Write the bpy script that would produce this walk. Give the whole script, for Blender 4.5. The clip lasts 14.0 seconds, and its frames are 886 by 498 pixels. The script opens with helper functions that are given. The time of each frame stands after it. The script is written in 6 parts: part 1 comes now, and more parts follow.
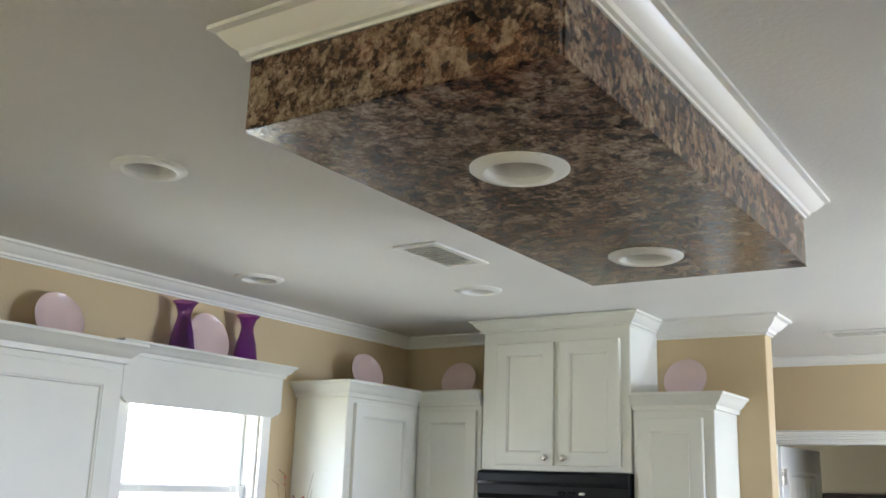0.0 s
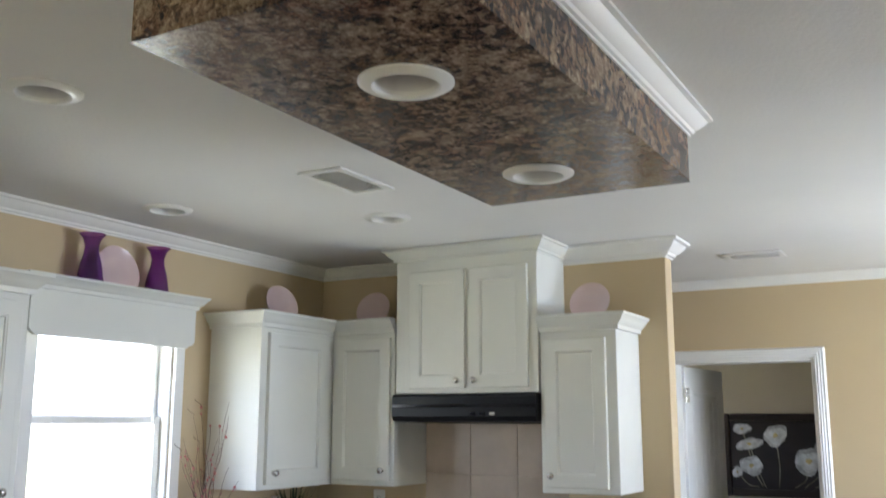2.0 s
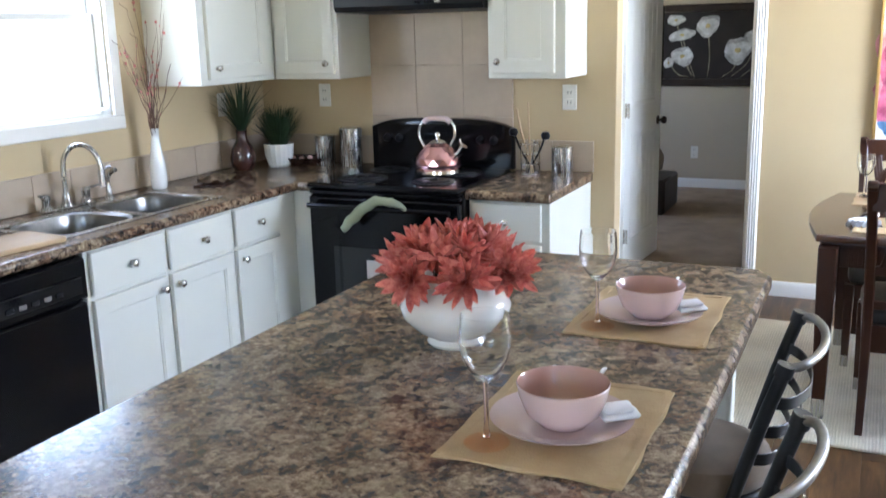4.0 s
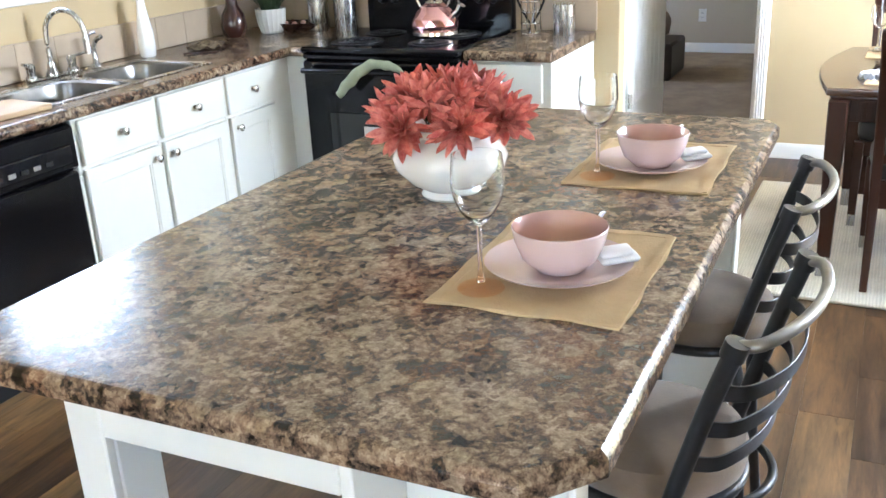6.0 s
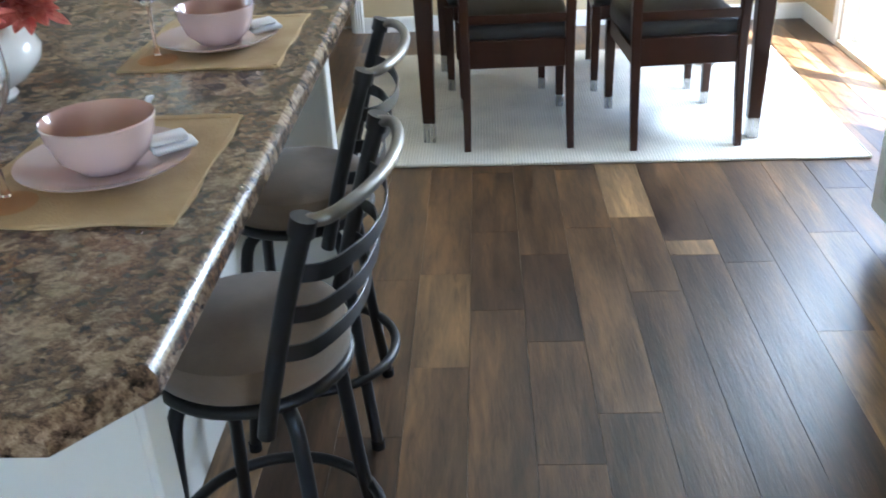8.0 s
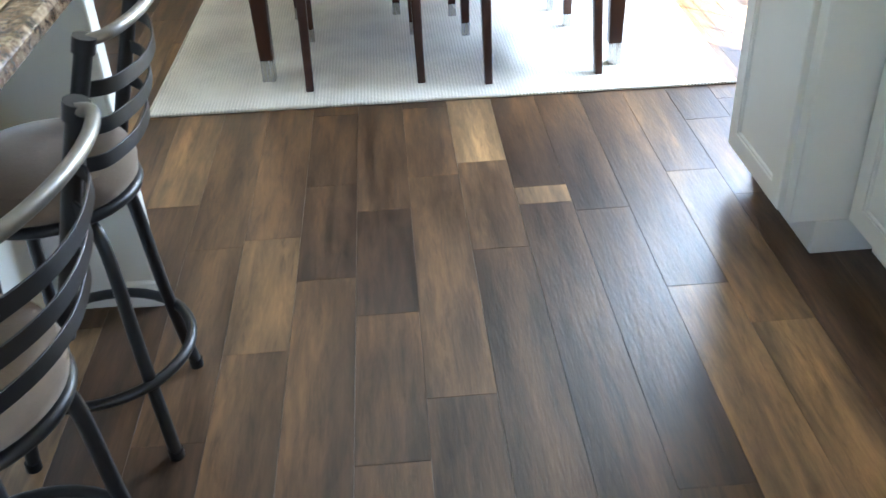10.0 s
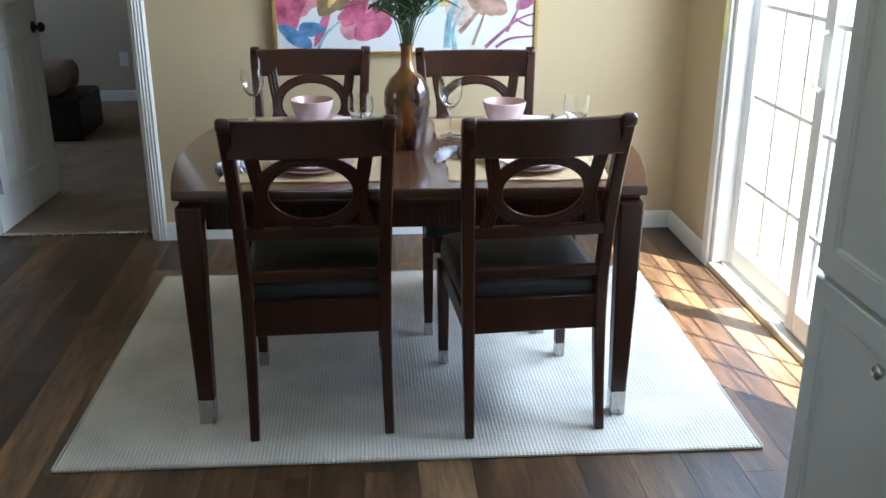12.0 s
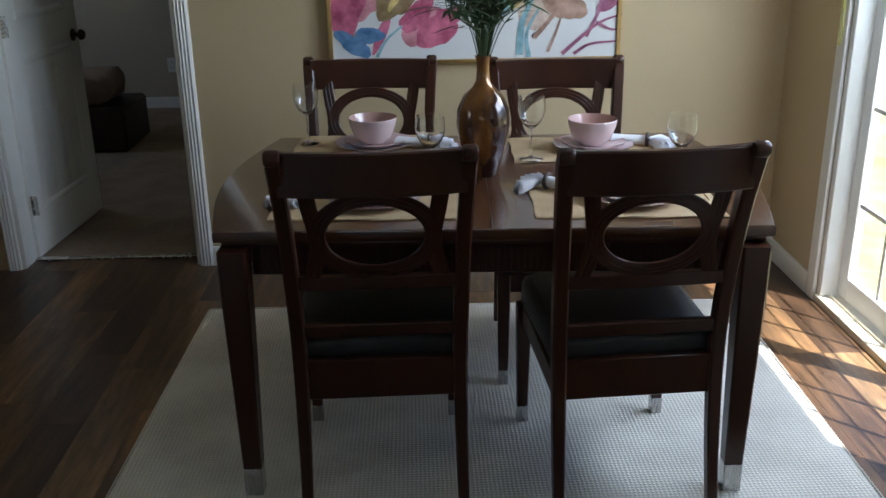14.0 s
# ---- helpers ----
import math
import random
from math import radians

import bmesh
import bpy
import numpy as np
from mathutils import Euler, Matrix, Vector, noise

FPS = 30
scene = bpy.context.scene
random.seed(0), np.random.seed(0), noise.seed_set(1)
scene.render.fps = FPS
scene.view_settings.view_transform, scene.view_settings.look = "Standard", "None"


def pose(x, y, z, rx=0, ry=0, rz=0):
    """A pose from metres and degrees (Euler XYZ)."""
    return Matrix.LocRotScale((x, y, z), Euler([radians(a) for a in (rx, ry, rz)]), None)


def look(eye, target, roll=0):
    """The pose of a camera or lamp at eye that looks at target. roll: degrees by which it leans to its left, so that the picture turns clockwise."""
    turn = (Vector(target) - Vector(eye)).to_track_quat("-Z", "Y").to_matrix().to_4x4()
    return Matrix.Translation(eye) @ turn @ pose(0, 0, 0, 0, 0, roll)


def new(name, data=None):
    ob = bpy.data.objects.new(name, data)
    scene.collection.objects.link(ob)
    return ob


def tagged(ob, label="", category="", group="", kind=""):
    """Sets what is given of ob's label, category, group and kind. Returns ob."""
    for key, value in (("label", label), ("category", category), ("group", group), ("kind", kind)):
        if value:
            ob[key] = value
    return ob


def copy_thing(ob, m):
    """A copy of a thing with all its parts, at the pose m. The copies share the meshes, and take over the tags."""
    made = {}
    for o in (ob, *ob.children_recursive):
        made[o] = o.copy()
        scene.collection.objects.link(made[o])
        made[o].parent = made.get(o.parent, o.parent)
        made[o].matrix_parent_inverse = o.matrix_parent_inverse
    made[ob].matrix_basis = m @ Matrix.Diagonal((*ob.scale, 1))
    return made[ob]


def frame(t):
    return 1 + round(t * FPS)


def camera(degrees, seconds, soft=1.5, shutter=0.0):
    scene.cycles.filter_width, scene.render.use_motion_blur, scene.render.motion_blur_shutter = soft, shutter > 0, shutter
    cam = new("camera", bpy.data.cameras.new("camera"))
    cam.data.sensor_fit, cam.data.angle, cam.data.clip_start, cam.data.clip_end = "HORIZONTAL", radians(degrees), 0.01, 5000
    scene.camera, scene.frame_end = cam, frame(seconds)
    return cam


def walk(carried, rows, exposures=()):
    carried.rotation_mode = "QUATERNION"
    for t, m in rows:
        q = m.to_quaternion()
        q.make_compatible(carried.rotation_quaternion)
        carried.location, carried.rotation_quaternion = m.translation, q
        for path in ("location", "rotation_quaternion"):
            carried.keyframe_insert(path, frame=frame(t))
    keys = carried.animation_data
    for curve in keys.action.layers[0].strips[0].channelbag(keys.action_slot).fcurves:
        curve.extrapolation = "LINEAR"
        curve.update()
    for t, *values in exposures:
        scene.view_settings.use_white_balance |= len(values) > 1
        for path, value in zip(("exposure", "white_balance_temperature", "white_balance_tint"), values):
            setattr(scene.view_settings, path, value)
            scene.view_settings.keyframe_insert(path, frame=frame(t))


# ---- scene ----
import functools

cam = camera(50.6, 14.0, shutter=0.3)
PATH = [
    (0, (0.259, 0.163, 1.745), (-0.823, 1.776, 2.224), 2.0),
    (0.5, (0.265, 0.171, 1.751), (-0.772, 1.803, 2.259), 1.8),
    (1, (0.275, 0.175, 1.747), (-0.724, 1.829, 2.264), 1.5),
    (1.5, (0.299, 0.173, 1.728), (-0.674, 1.854, 2.205), 0.9),
    (2, (0.348, 0.153, 1.669), (-0.61, 1.87, 2.032), 0.1),
    (2.5, (0.318, 0.038, 1.646), (-0.558, 1.829, 1.795), -0.9),
    (3, (0.331, 0.053, 1.656), (-0.517, 1.863, 1.577), -1.0),
    (3.5, (0.313, 0.111, 1.642), (-0.531, 1.899, 1.347), -1.3),
    (4, (0.268, 0.139, 1.586), (-0.561, 1.901, 1.129), -1.5),
    (4.2, (0.282, 0.174, 1.572), (-0.556, 1.916, 1.061), -1.8),
    (6.3, (0.265, 0.2, 1.5), (-0.542, 1.885, 0.786), -2.7),
    (6.5, (0.264, 0.218, 1.494), (-0.493, 1.921, 0.768), -2.4),
    (7, (0.3, 0.277, 1.476), (-0.239, 2.049, 0.721), -2.3),
    (7.5, (0.332, 0.315, 1.454), (0.058, 2.117, 0.629), -2.2),
    (8, (0.357, 0.349, 1.423), (0.255, 2.116, 0.492), -2.9),
    (8.5, (0.376, 0.399, 1.39), (0.386, 2.099, 0.336), -3.4),
    (8.7, (0.382, 0.422, 1.379), (0.427, 2.091, 0.279), -3.7),
    (10.8, (0.678, 0.858, 1.409), (0.79, 2.526, 0.312), -1.5),
    (11, (0.672, 0.923, 1.415), (0.801, 2.639, 0.395), -0.9),
    (11.5, (0.691, 1.124, 1.507), (0.823, 2.942, 0.682), -0.6),
    (12, (0.64, 1.332, 1.536), (0.795, 3.206, 0.854), -0.0),
    (12.5, (0.637, 1.514, 1.532), (0.776, 3.392, 0.857), -0.2),
    (13, (0.624, 1.643, 1.533), (0.742, 3.518, 0.847), -0.3),
    (13.5, (0.592, 1.731, 1.53), (0.69, 3.605, 0.838), -0.4),
    (14, (0.582, 1.778, 1.517), (0.633, 3.656, 0.831), -0.9),
]
EXPOSURES = [(0.0, 3.24, 5900, 16), (1.0, 3.3, 5900, 16), (2.0, 3.1, 5850, 17), (3.0, 2.87, 5850, 17), (4.0, 3.8, 5750, 15), (6.5, 4.5, 6100, 13), (7.0, 4.4, 5950, 12), (7.5, 3.85, 5700, 10), (8.0, 3.55, 5600, 9), (8.5, 4.0, 5700, 9), (11.0, 3.7, 5600, 9), (11.5, 3.05, 5600, 9), (12.5, 2.2, 5750, 9), (14.0, 1.5, 5850, 10)]
walk(cam, [(t, look(eye, target, roll)) for t, eye, target, roll in PATH], EXPOSURES)

# ---- light ----
SUN_EL, SUN_H = radians(70), Vector((0.71, -0.704, 0))
world = bpy.data.worlds.new("world")
scene.world = world
world.use_nodes = True
wn = world.node_tree
sky = wn.nodes.new("ShaderNodeTexSky")
sky.sky_type, sky.sun_disc = "NISHITA", False
sky.sun_elevation, sky.sun_rotation = SUN_EL, math.atan2(SUN_H.x, SUN_H.y)
wn.nodes["Background"].inputs[1].default_value = 0.15
wn.links.new(sky.outputs[0], wn.nodes["Background"].inputs[0])
sun = new("sun", bpy.data.lights.new("sun", "SUN"))
sun.data.energy, sun.data.angle, sun.data.color = 5.0, radians(0.5), (1.0, 0.95, 0.87)
sun_dir = SUN_H * math.cos(SUN_EL) + Vector((0, 0, math.sin(SUN_EL)))
sun.matrix_world = look(sun_dir * 20, (0, 0, 0))


def window_lamp(name, eye, target, w, h, power, colour=(0.88, 0.94, 1.0)):
    data = bpy.data.lights.new(name, "AREA")
    data.shape, data.size, data.size_y, data.energy, data.color = "RECTANGLE", w, h, power, colour
    lamp = new(name, data)
    lamp.matrix_world = look(eye, target)
    return lamp


window_lamp("sky_kitchen_window", (-2.95, 2.9, 1.62), (0, 2.9, 1.5), 0.70, 0.72, 1.2)
# fill lamps set in added, unseen living room windows
window_lamp("sky_back_window", (-0.9, -3.14, 1.5), (-0.9, 0, 1.3), 1.7, 1.3, 0.30)
window_lamp("sky_side_window", (2.33, -1.6, 1.5), (0, -1.6, 1.3), 1.7, 1.3, 0.95)
# fill lamp in a bedroom window that is out of view and added
window_lamp("sky_bedroom_window", (-3.26, 7.9, 1.5), (0, 7.9, 1.2), 1.1, 1.1, 1.3)
window_lamp("sky_patio_door", (2.33, 4.41, 1.68), (0, 4.1, 0.9), 1.50, 0.60, 15, (0.80, 0.90, 1.0))

# ---- materials ----
MATS = {}


def base(name):
    m = bpy.data.materials.new(name)
    m.use_nodes = True
    nt = m.node_tree
    return m, nt, nt.nodes["Principled BSDF"]


def nd(nt, kind, **kw):
    n = nt.nodes.new(kind)
    for k, v in kw.items():
        n.inputs[k].default_value = v
    return n


def ramp(nt, src, stops):
    r = nt.nodes.new("ShaderNodeValToRGB")
    els = r.color_ramp.elements
    while len(els) < len(stops):
        els.new(0.5)
    for e, (p, c) in zip(els, stops):
        e.position, e.color = p, (*c, 1)
    nt.links.new(src, r.inputs[0])
    return r.outputs[0]


def coords(nt, stretch=(1, 1, 1), per_object=0.0, local=False):
    """World position, stretched, shifted by a random amount for each object."""
    if local:
        src = nt.nodes.new("ShaderNodeTexCoord").outputs["Object"]
    else:
        src = nt.nodes.new("ShaderNodeNewGeometry").outputs["Position"]
    mp = nt.nodes.new("ShaderNodeMapping")
    mp.inputs["Scale"].default_value = stretch
    nt.links.new(src, mp.inputs[0])
    if per_object:
        info = nt.nodes.new("ShaderNodeObjectInfo")
        mul = nt.nodes.new("ShaderNodeMath")
        mul.operation = "MULTIPLY"
        mul.inputs[1].default_value = per_object
        nt.links.new(info.outputs["Random"], mul.inputs[0])
        comb = nt.nodes.new("ShaderNodeCombineXYZ")
        for i in range(3):
            nt.links.new(mul.outputs[0], comb.inputs[i])
        nt.links.new(comb.outputs[0], mp.inputs["Location"])
    return mp.outputs[0]


def surf(name, c1, c2=None, scale=6.0, rough=0.5, metal=0.0, bump=0.0, bscale=120.0, stretch=(1, 1, 1), rnd=0.0,
         coat=0.0, spec=0.5, rough2=None, local=False, sheen=0.0, lo=0.3, hi=0.7):
    """A plain two-tone surface: large mottling, fine grain relief, and uneven gloss."""
    m, nt, b = base(name)
    c2 = c2 or tuple(min(1, v * 0.88) for v in c1)
    co = coords(nt, stretch, rnd, local)
    n1 = nd(nt, "ShaderNodeTexNoise", Scale=scale, Detail=5.0, Roughness=0.6)
    nt.links.new(co, n1.inputs["Vector"])
    nt.links.new(ramp(nt, n1.outputs[0], [(lo, c2), (hi, c1)]), b.inputs["Base Color"])
    n2 = nd(nt, "ShaderNodeTexNoise", Scale=scale * 4, Detail=3.0)
    nt.links.new(co, n2.inputs["Vector"])
    rr = nt.nodes.new("ShaderNodeMapRange")
    rr.inputs["To Min"].default_value, rr.inputs["To Max"].default_value = rough, rough2 if rough2 is not None else min(1, rough * 1.25)
    nt.links.new(n2.outputs[0], rr.inputs[0])
    nt.links.new(rr.outputs[0], b.inputs["Roughness"])
    b.inputs["Metallic"].default_value = metal
    b.inputs["Specular IOR Level"].default_value = spec
    b.inputs["Coat Weight"].default_value = coat
    b.inputs["Coat Roughness"].default_value = 0.08
    b.inputs["Sheen Weight"].default_value = sheen
    if bump:
        n3 = nd(nt, "ShaderNodeTexNoise", Scale=bscale, Detail=2.0)
        nt.links.new(co, n3.inputs["Vector"])
        bp = nd(nt, "ShaderNodeBump", Strength=bump, Distance=0.002)
        nt.links.new(n3.outputs[0], bp.inputs["Height"])
        nt.links.new(bp.outputs[0], b.inputs["Normal"])
    MATS[name] = m
    return m


def stone_laminate(name):
    """Printed granite laminate: ragged tan flakes with dark veins, dark drifts and rust patches."""
    m, nt, b = base(name)
    co = coords(nt)

    def noise(scale, detail, rough, src, dist=0.0):
        n = nd(nt, "ShaderNodeTexNoise", Scale=scale, Detail=detail, Roughness=rough, Distortion=dist)
        nt.links.new(src, n.inputs["Vector"])
        return n

    def math_node(op, a, c, d=0.0):
        n = nt.nodes.new("ShaderNodeMath")
        n.operation = op
        for i, v in enumerate((a, c, d)):
            if isinstance(v, (int, float)):
                n.inputs[i].default_value = v
            else:
                nt.links.new(v, n.inputs[i])
        return n.outputs[0]

    def blend(fac, a, c, mode="MIX"):
        n = nt.nodes.new("ShaderNodeMix")
        n.data_type, n.blend_type = "RGBA", mode
        for i, v in ((0, fac), (6, a), (7, c)):
            if isinstance(v, float):
                n.inputs[i].default_value = v
            else:
                nt.links.new(v, n.inputs[i])
        return n.outputs[2]
    warp = noise(38.0, 9.0, 0.72, co)
    vm = nt.nodes.new("ShaderNodeVectorMath")
    vm.operation = "MULTIPLY_ADD"
    vm.inputs[1].default_value = (0.036, 0.036, 0.036)
    nt.links.new(warp.outputs[1], vm.inputs[0])
    nt.links.new(co, vm.inputs[2])
    v = vm.outputs[0]
    flakes = nd(nt, "ShaderNodeTexVoronoi", Scale=34.0, Randomness=1.0)
    crumbs = nd(nt, "ShaderNodeTexVoronoi", Scale=105.0, Randomness=1.0)
    for n in (flakes, crumbs):
        nt.links.new(v, n.inputs["Vector"])
    fine = noise(70.0, 12.0, 0.84, co)
    mid = noise(24.0, 10.0, 0.76, v)
    big = noise(5.0, 6.0, 0.62, co, 0.6)
    rust = noise(3.6, 7.0, 0.68, co, 0.5)
    tone = math_node("MULTIPLY_ADD", flakes.outputs["Color"], 0.20, -0.765)
    tone = math_node("MULTIPLY_ADD", crumbs.outputs["Color"], 0.24, tone)
    tone = math_node("MULTIPLY_ADD", fine.outputs[0], 0.97, tone)
    tone = math_node("MULTIPLY_ADD", mid.outputs[0], 0.83, tone)
    tone = math_node("MULTIPLY_ADD", big.outputs[0], 0.30, tone)
    tan = ramp(nt, tone, [(0.33, (0.008, 0.006, 0.005)), (0.42, (0.072, 0.045, 0.030)), (0.50, (0.160, 0.104, 0.066)), (0.58, (0.255, 0.178, 0.116)), (0.70, (0.42, 0.32, 0.225))])
    red = ramp(nt, tone, [(0.36, (0.009, 0.006, 0.005)), (0.47, (0.070, 0.026, 0.014)), (0.60, (0.20, 0.098, 0.052)), (0.72, (0.30, 0.19, 0.12))])
    rmask = ramp(nt, rust.outputs[0], [(0.49, (0, 0, 0)), (0.64, (0.9, 0.9, 0.9))])
    col = blend(rmask, tan, red)
    chips = ramp(nt, flakes.outputs["Color"], [(0.72, (0, 0, 0)), (0.745, (0.60, 0.60, 0.60))])
    beige = ramp(nt, fine.outputs[0], [(0.36, (0.055, 0.038, 0.025)), (0.46, (0.205, 0.145, 0.090)), (0.60, (0.38, 0.295, 0.200))])
    col = blend(chips, col, beige)
    dirt = ramp(nt, mid.outputs[0], [(0.34, (0.25, 0.20, 0.17)), (0.42, (1, 1, 1))])
    col = blend(0.7, col, dirt, "MULTIPLY")
    nt.links.new(col, b.inputs["Base Color"])
    rz = nt.nodes.new("ShaderNodeMapRange")
    rz.inputs["To Min"].default_value, rz.inputs["To Max"].default_value = 0.15, 0.29
    nt.links.new(fine.outputs[0], rz.inputs[0])
    nt.links.new(rz.outputs[0], b.inputs["Roughness"])
    bp = nd(nt, "ShaderNodeBump", Strength=0.05, Distance=0.001)
    nt.links.new(fine.outputs[0], bp.inputs["Height"])
    nt.links.new(bp.outputs[0], b.inputs["Normal"])
    MATS[name] = m
    return m


def plank_wood(name):
    """Rustic vinyl plank: each board its own tone, long grain and dark saw marks."""
    m, nt, b = base(name)
    co = coords(nt, (1.0, 0.13, 1.0), 37.0)
    grain = nd(nt, "ShaderNodeTexNoise", Scale=30.0, Detail=9.0, Roughness=0.68, Distortion=0.45)
    blotch = nd(nt, "ShaderNodeTexNoise", Scale=9.0, Detail=6.0, Roughness=0.62)
    fine = nd(nt, "ShaderNodeTexNoise", Scale=150.0, Detail=4.0)
    for n in (grain, blotch, fine):
        nt.links.new(co, n.inputs["Vector"])
    info = nt.nodes.new("ShaderNodeObjectInfo")
    tone = ramp(nt, info.outputs["Random"], [(0.0, (0.052, 0.030, 0.018)), (0.30, (0.080, 0.046, 0.025)), (0.62, (0.112, 0.065, 0.034)), (0.84, (0.155, 0.095, 0.049)), (1.0, (0.25, 0.160, 0.084))])
    g = ramp(nt, grain.outputs[0], [(0.30, (0.42, 0.40, 0.38)), (0.46, (0.92, 0.90, 0.88)), (0.66, (1.42, 1.36, 1.24))])
    m1 = nt.nodes.new("ShaderNodeMix")
    m1.data_type, m1.blend_type = "RGBA", "MULTIPLY"
    m1.inputs[0].default_value = 1.0
    nt.links.new(tone, m1.inputs[6])
    nt.links.new(g, m1.inputs[7])
    bl = ramp(nt, blotch.outputs[0], [(0.32, (0.42, 0.39, 0.37)), (0.49, (0.92, 0.91, 0.90)), (0.60, (1.40, 1.33, 1.20)), (0.70, (2.0, 1.85, 1.55))])
    m2 = nt.nodes.new("ShaderNodeMix")
    m2.data_type, m2.blend_type = "RGBA", "MULTIPLY"
    m2.inputs[0].default_value = 1.0
    nt.links.new(m1.outputs[2], m2.inputs[6])
    nt.links.new(bl, m2.inputs[7])
    nt.links.new(m2.outputs[2], b.inputs["Base Color"])
    rz = nt.nodes.new("ShaderNodeMapRange")
    rz.inputs["To Min"].default_value, rz.inputs["To Max"].default_value = 0.27, 0.44
    nt.links.new(grain.outputs[0], rz.inputs[0])
    nt.links.new(rz.outputs[0], b.inputs["Roughness"])
    b.inputs["Specular IOR Level"].default_value = 0.42
    bp = nd(nt, "ShaderNodeBump", Strength=0.42, Distance=0.0016)
    add = nt.nodes.new("ShaderNodeMath")
    add.operation = "ADD"
    nt.links.new(grain.outputs[0], add.inputs[0])
    nt.links.new(fine.outputs[0], add.inputs[1])
    nt.links.new(add.outputs[0], bp.inputs["Height"])
    nt.links.new(bp.outputs[0], b.inputs["Normal"])
    MATS[name] = m
    return m


def woven(name, c1, c2, scale):
    """Woven or looped textile with a small regular relief."""
    m, nt, b = base(name)
    co = coords(nt)
    w1 = nt.nodes.new("ShaderNodeTexWave")
    w1.bands_direction = "X"
    w2 = nt.nodes.new("ShaderNodeTexWave")
    w2.bands_direction = "Y"
    for w in (w1, w2):
        w.inputs["Scale"].default_value = scale
        w.inputs["Distortion"].default_value = 1.5
        w.inputs["Detail Scale"].default_value = 2.0
        nt.links.new(co, w.inputs["Vector"])
    mul = nt.nodes.new("ShaderNodeMath")
    mul.operation = "MULTIPLY"
    nt.links.new(w1.outputs["Fac"], mul.inputs[0])
    nt.links.new(w2.outputs["Fac"], mul.inputs[1])
    big = nd(nt, "ShaderNodeTexNoise", Scale=4.0, Detail=4.0)
    nt.links.new(co, big.inputs["Vector"])
    add = nt.nodes.new("ShaderNodeMath")
    add.operation = "MULTIPLY_ADD"
    add.inputs[1].default_value = 0.5
    nt.links.new(mul.outputs[0], add.inputs[0])
    nt.links.new(big.outputs[0], add.inputs[2])
    nt.links.new(ramp(nt, add.outputs[0], [(0.35, c2), (0.8, c1)]), b.inputs["Base Color"])
    b.inputs["Roughness"].default_value = 0.92
    b.inputs["Specular IOR Level"].default_value = 0.15
    bp = nd(nt, "ShaderNodeBump", Strength=0.8, Distance=0.003)
    nt.links.new(mul.outputs[0], bp.inputs["Height"])
    nt.links.new(bp.outputs[0], b.inputs["Normal"])
    MATS[name] = m
    return m


def glass(name, colour=(1, 1, 1), rough=0.0, thin=False):
    m, nt, b = base(name)
    b.inputs["Base Color"].default_value = (*colour, 1)
    b.inputs["Roughness"].default_value = rough
    b.inputs["Transmission Weight"].default_value = 1.0
    b.inputs["IOR"].default_value = 1.45
    if thin:
        tr = nt.nodes.new("ShaderNodeBsdfTransparent")
        tr.inputs[0].default_value = (*colour, 1)
        gl = nt.nodes.new("ShaderNodeBsdfGlossy")
        gl.inputs["Roughness"].default_value = 0.02
        mix = nt.nodes.new("ShaderNodeMixShader")
        mix.inputs[0].default_value = 0.06
        nt.links.new(tr.outputs[0], mix.inputs[1])
        nt.links.new(gl.outputs[0], mix.inputs[2])
        nt.links.new(mix.outputs[0], nt.nodes["Material Output"].inputs[0])
    MATS[name] = m
    return m


WALL = surf("tan_wall_paint", (0.56, 0.44, 0.268), (0.52, 0.405, 0.242), 1.2, 0.55, bump=0.25, bscale=220)
BEIGE = surf("bedroom_wall_paint", (0.50, 0.43, 0.32), (0.46, 0.39, 0.29), 1.2, 0.6, bump=0.2, bscale=220)
CEIL = surf("ceiling_paint", (0.80, 0.79, 0.76), (0.76, 0.75, 0.72), 1.5, 0.8, bump=0.6, bscale=90)
TRIM = surf("white_trim_paint", (0.82, 0.81, 0.78), (0.78, 0.77, 0.73), 3, 0.32, bump=0.03)
CAB = surf("cabinet_paint", (0.72, 0.72, 0.665), (0.68, 0.68, 0.625), 2.5, 0.34, bump=0.05, bscale=160)
LAM = stone_laminate("granite_laminate")
PLANK = plank_wood("plank_floor")
SUBFLOOR = surf("dark_joint", (0.022, 0.016, 0.012), None, 8, 0.8)
CHERRY = surf("dark_cherry_wood", (0.052, 0.0165, 0.0075), (0.030, 0.010, 0.005), 10, 0.28, stretch=(1, 1, 0.15), coat=0.05, spec=0.36)
TABLEW = surf("table_top_wood", (0.10, 0.040, 0.018), (0.050, 0.019, 0.009), 12, 0.20, bump=0.01, bscale=80, stretch=(0.12, 1, 1), coat=0.4)
LEATHER = surf("black_leather", (0.022, 0.020, 0.020), (0.012, 0.011, 0.011), 20, 0.38, bump=0.5, bscale=260)
STEEL = surf("brushed_steel", (0.50, 0.49, 0.475), (0.42, 0.41, 0.40), 40, 0.24, 1.0, bump=0.06, bscale=300, stretch=(1, 1, 0.1))
CHROME = surf("polished_chrome", (0.80, 0.79, 0.77), None, 20, 0.10, 1.0)
# the rim's steel, with the bowls' shade and dim reflections put in the colour
BASIN = surf("shaded_basin_steel", (0.27, 0.265, 0.255), (0.21, 0.206, 0.20), 30, 0.26, 1.0, bump=0.05, bscale=300)
NICKEL = surf("satin_nickel", (0.60, 0.58, 0.54), None, 20, 0.24, 1.0)
BLACK = surf("black_enamel", (0.005, 0.005, 0.006), (0.004, 0.004, 0.005), 10, 0.10, spec=0.22)
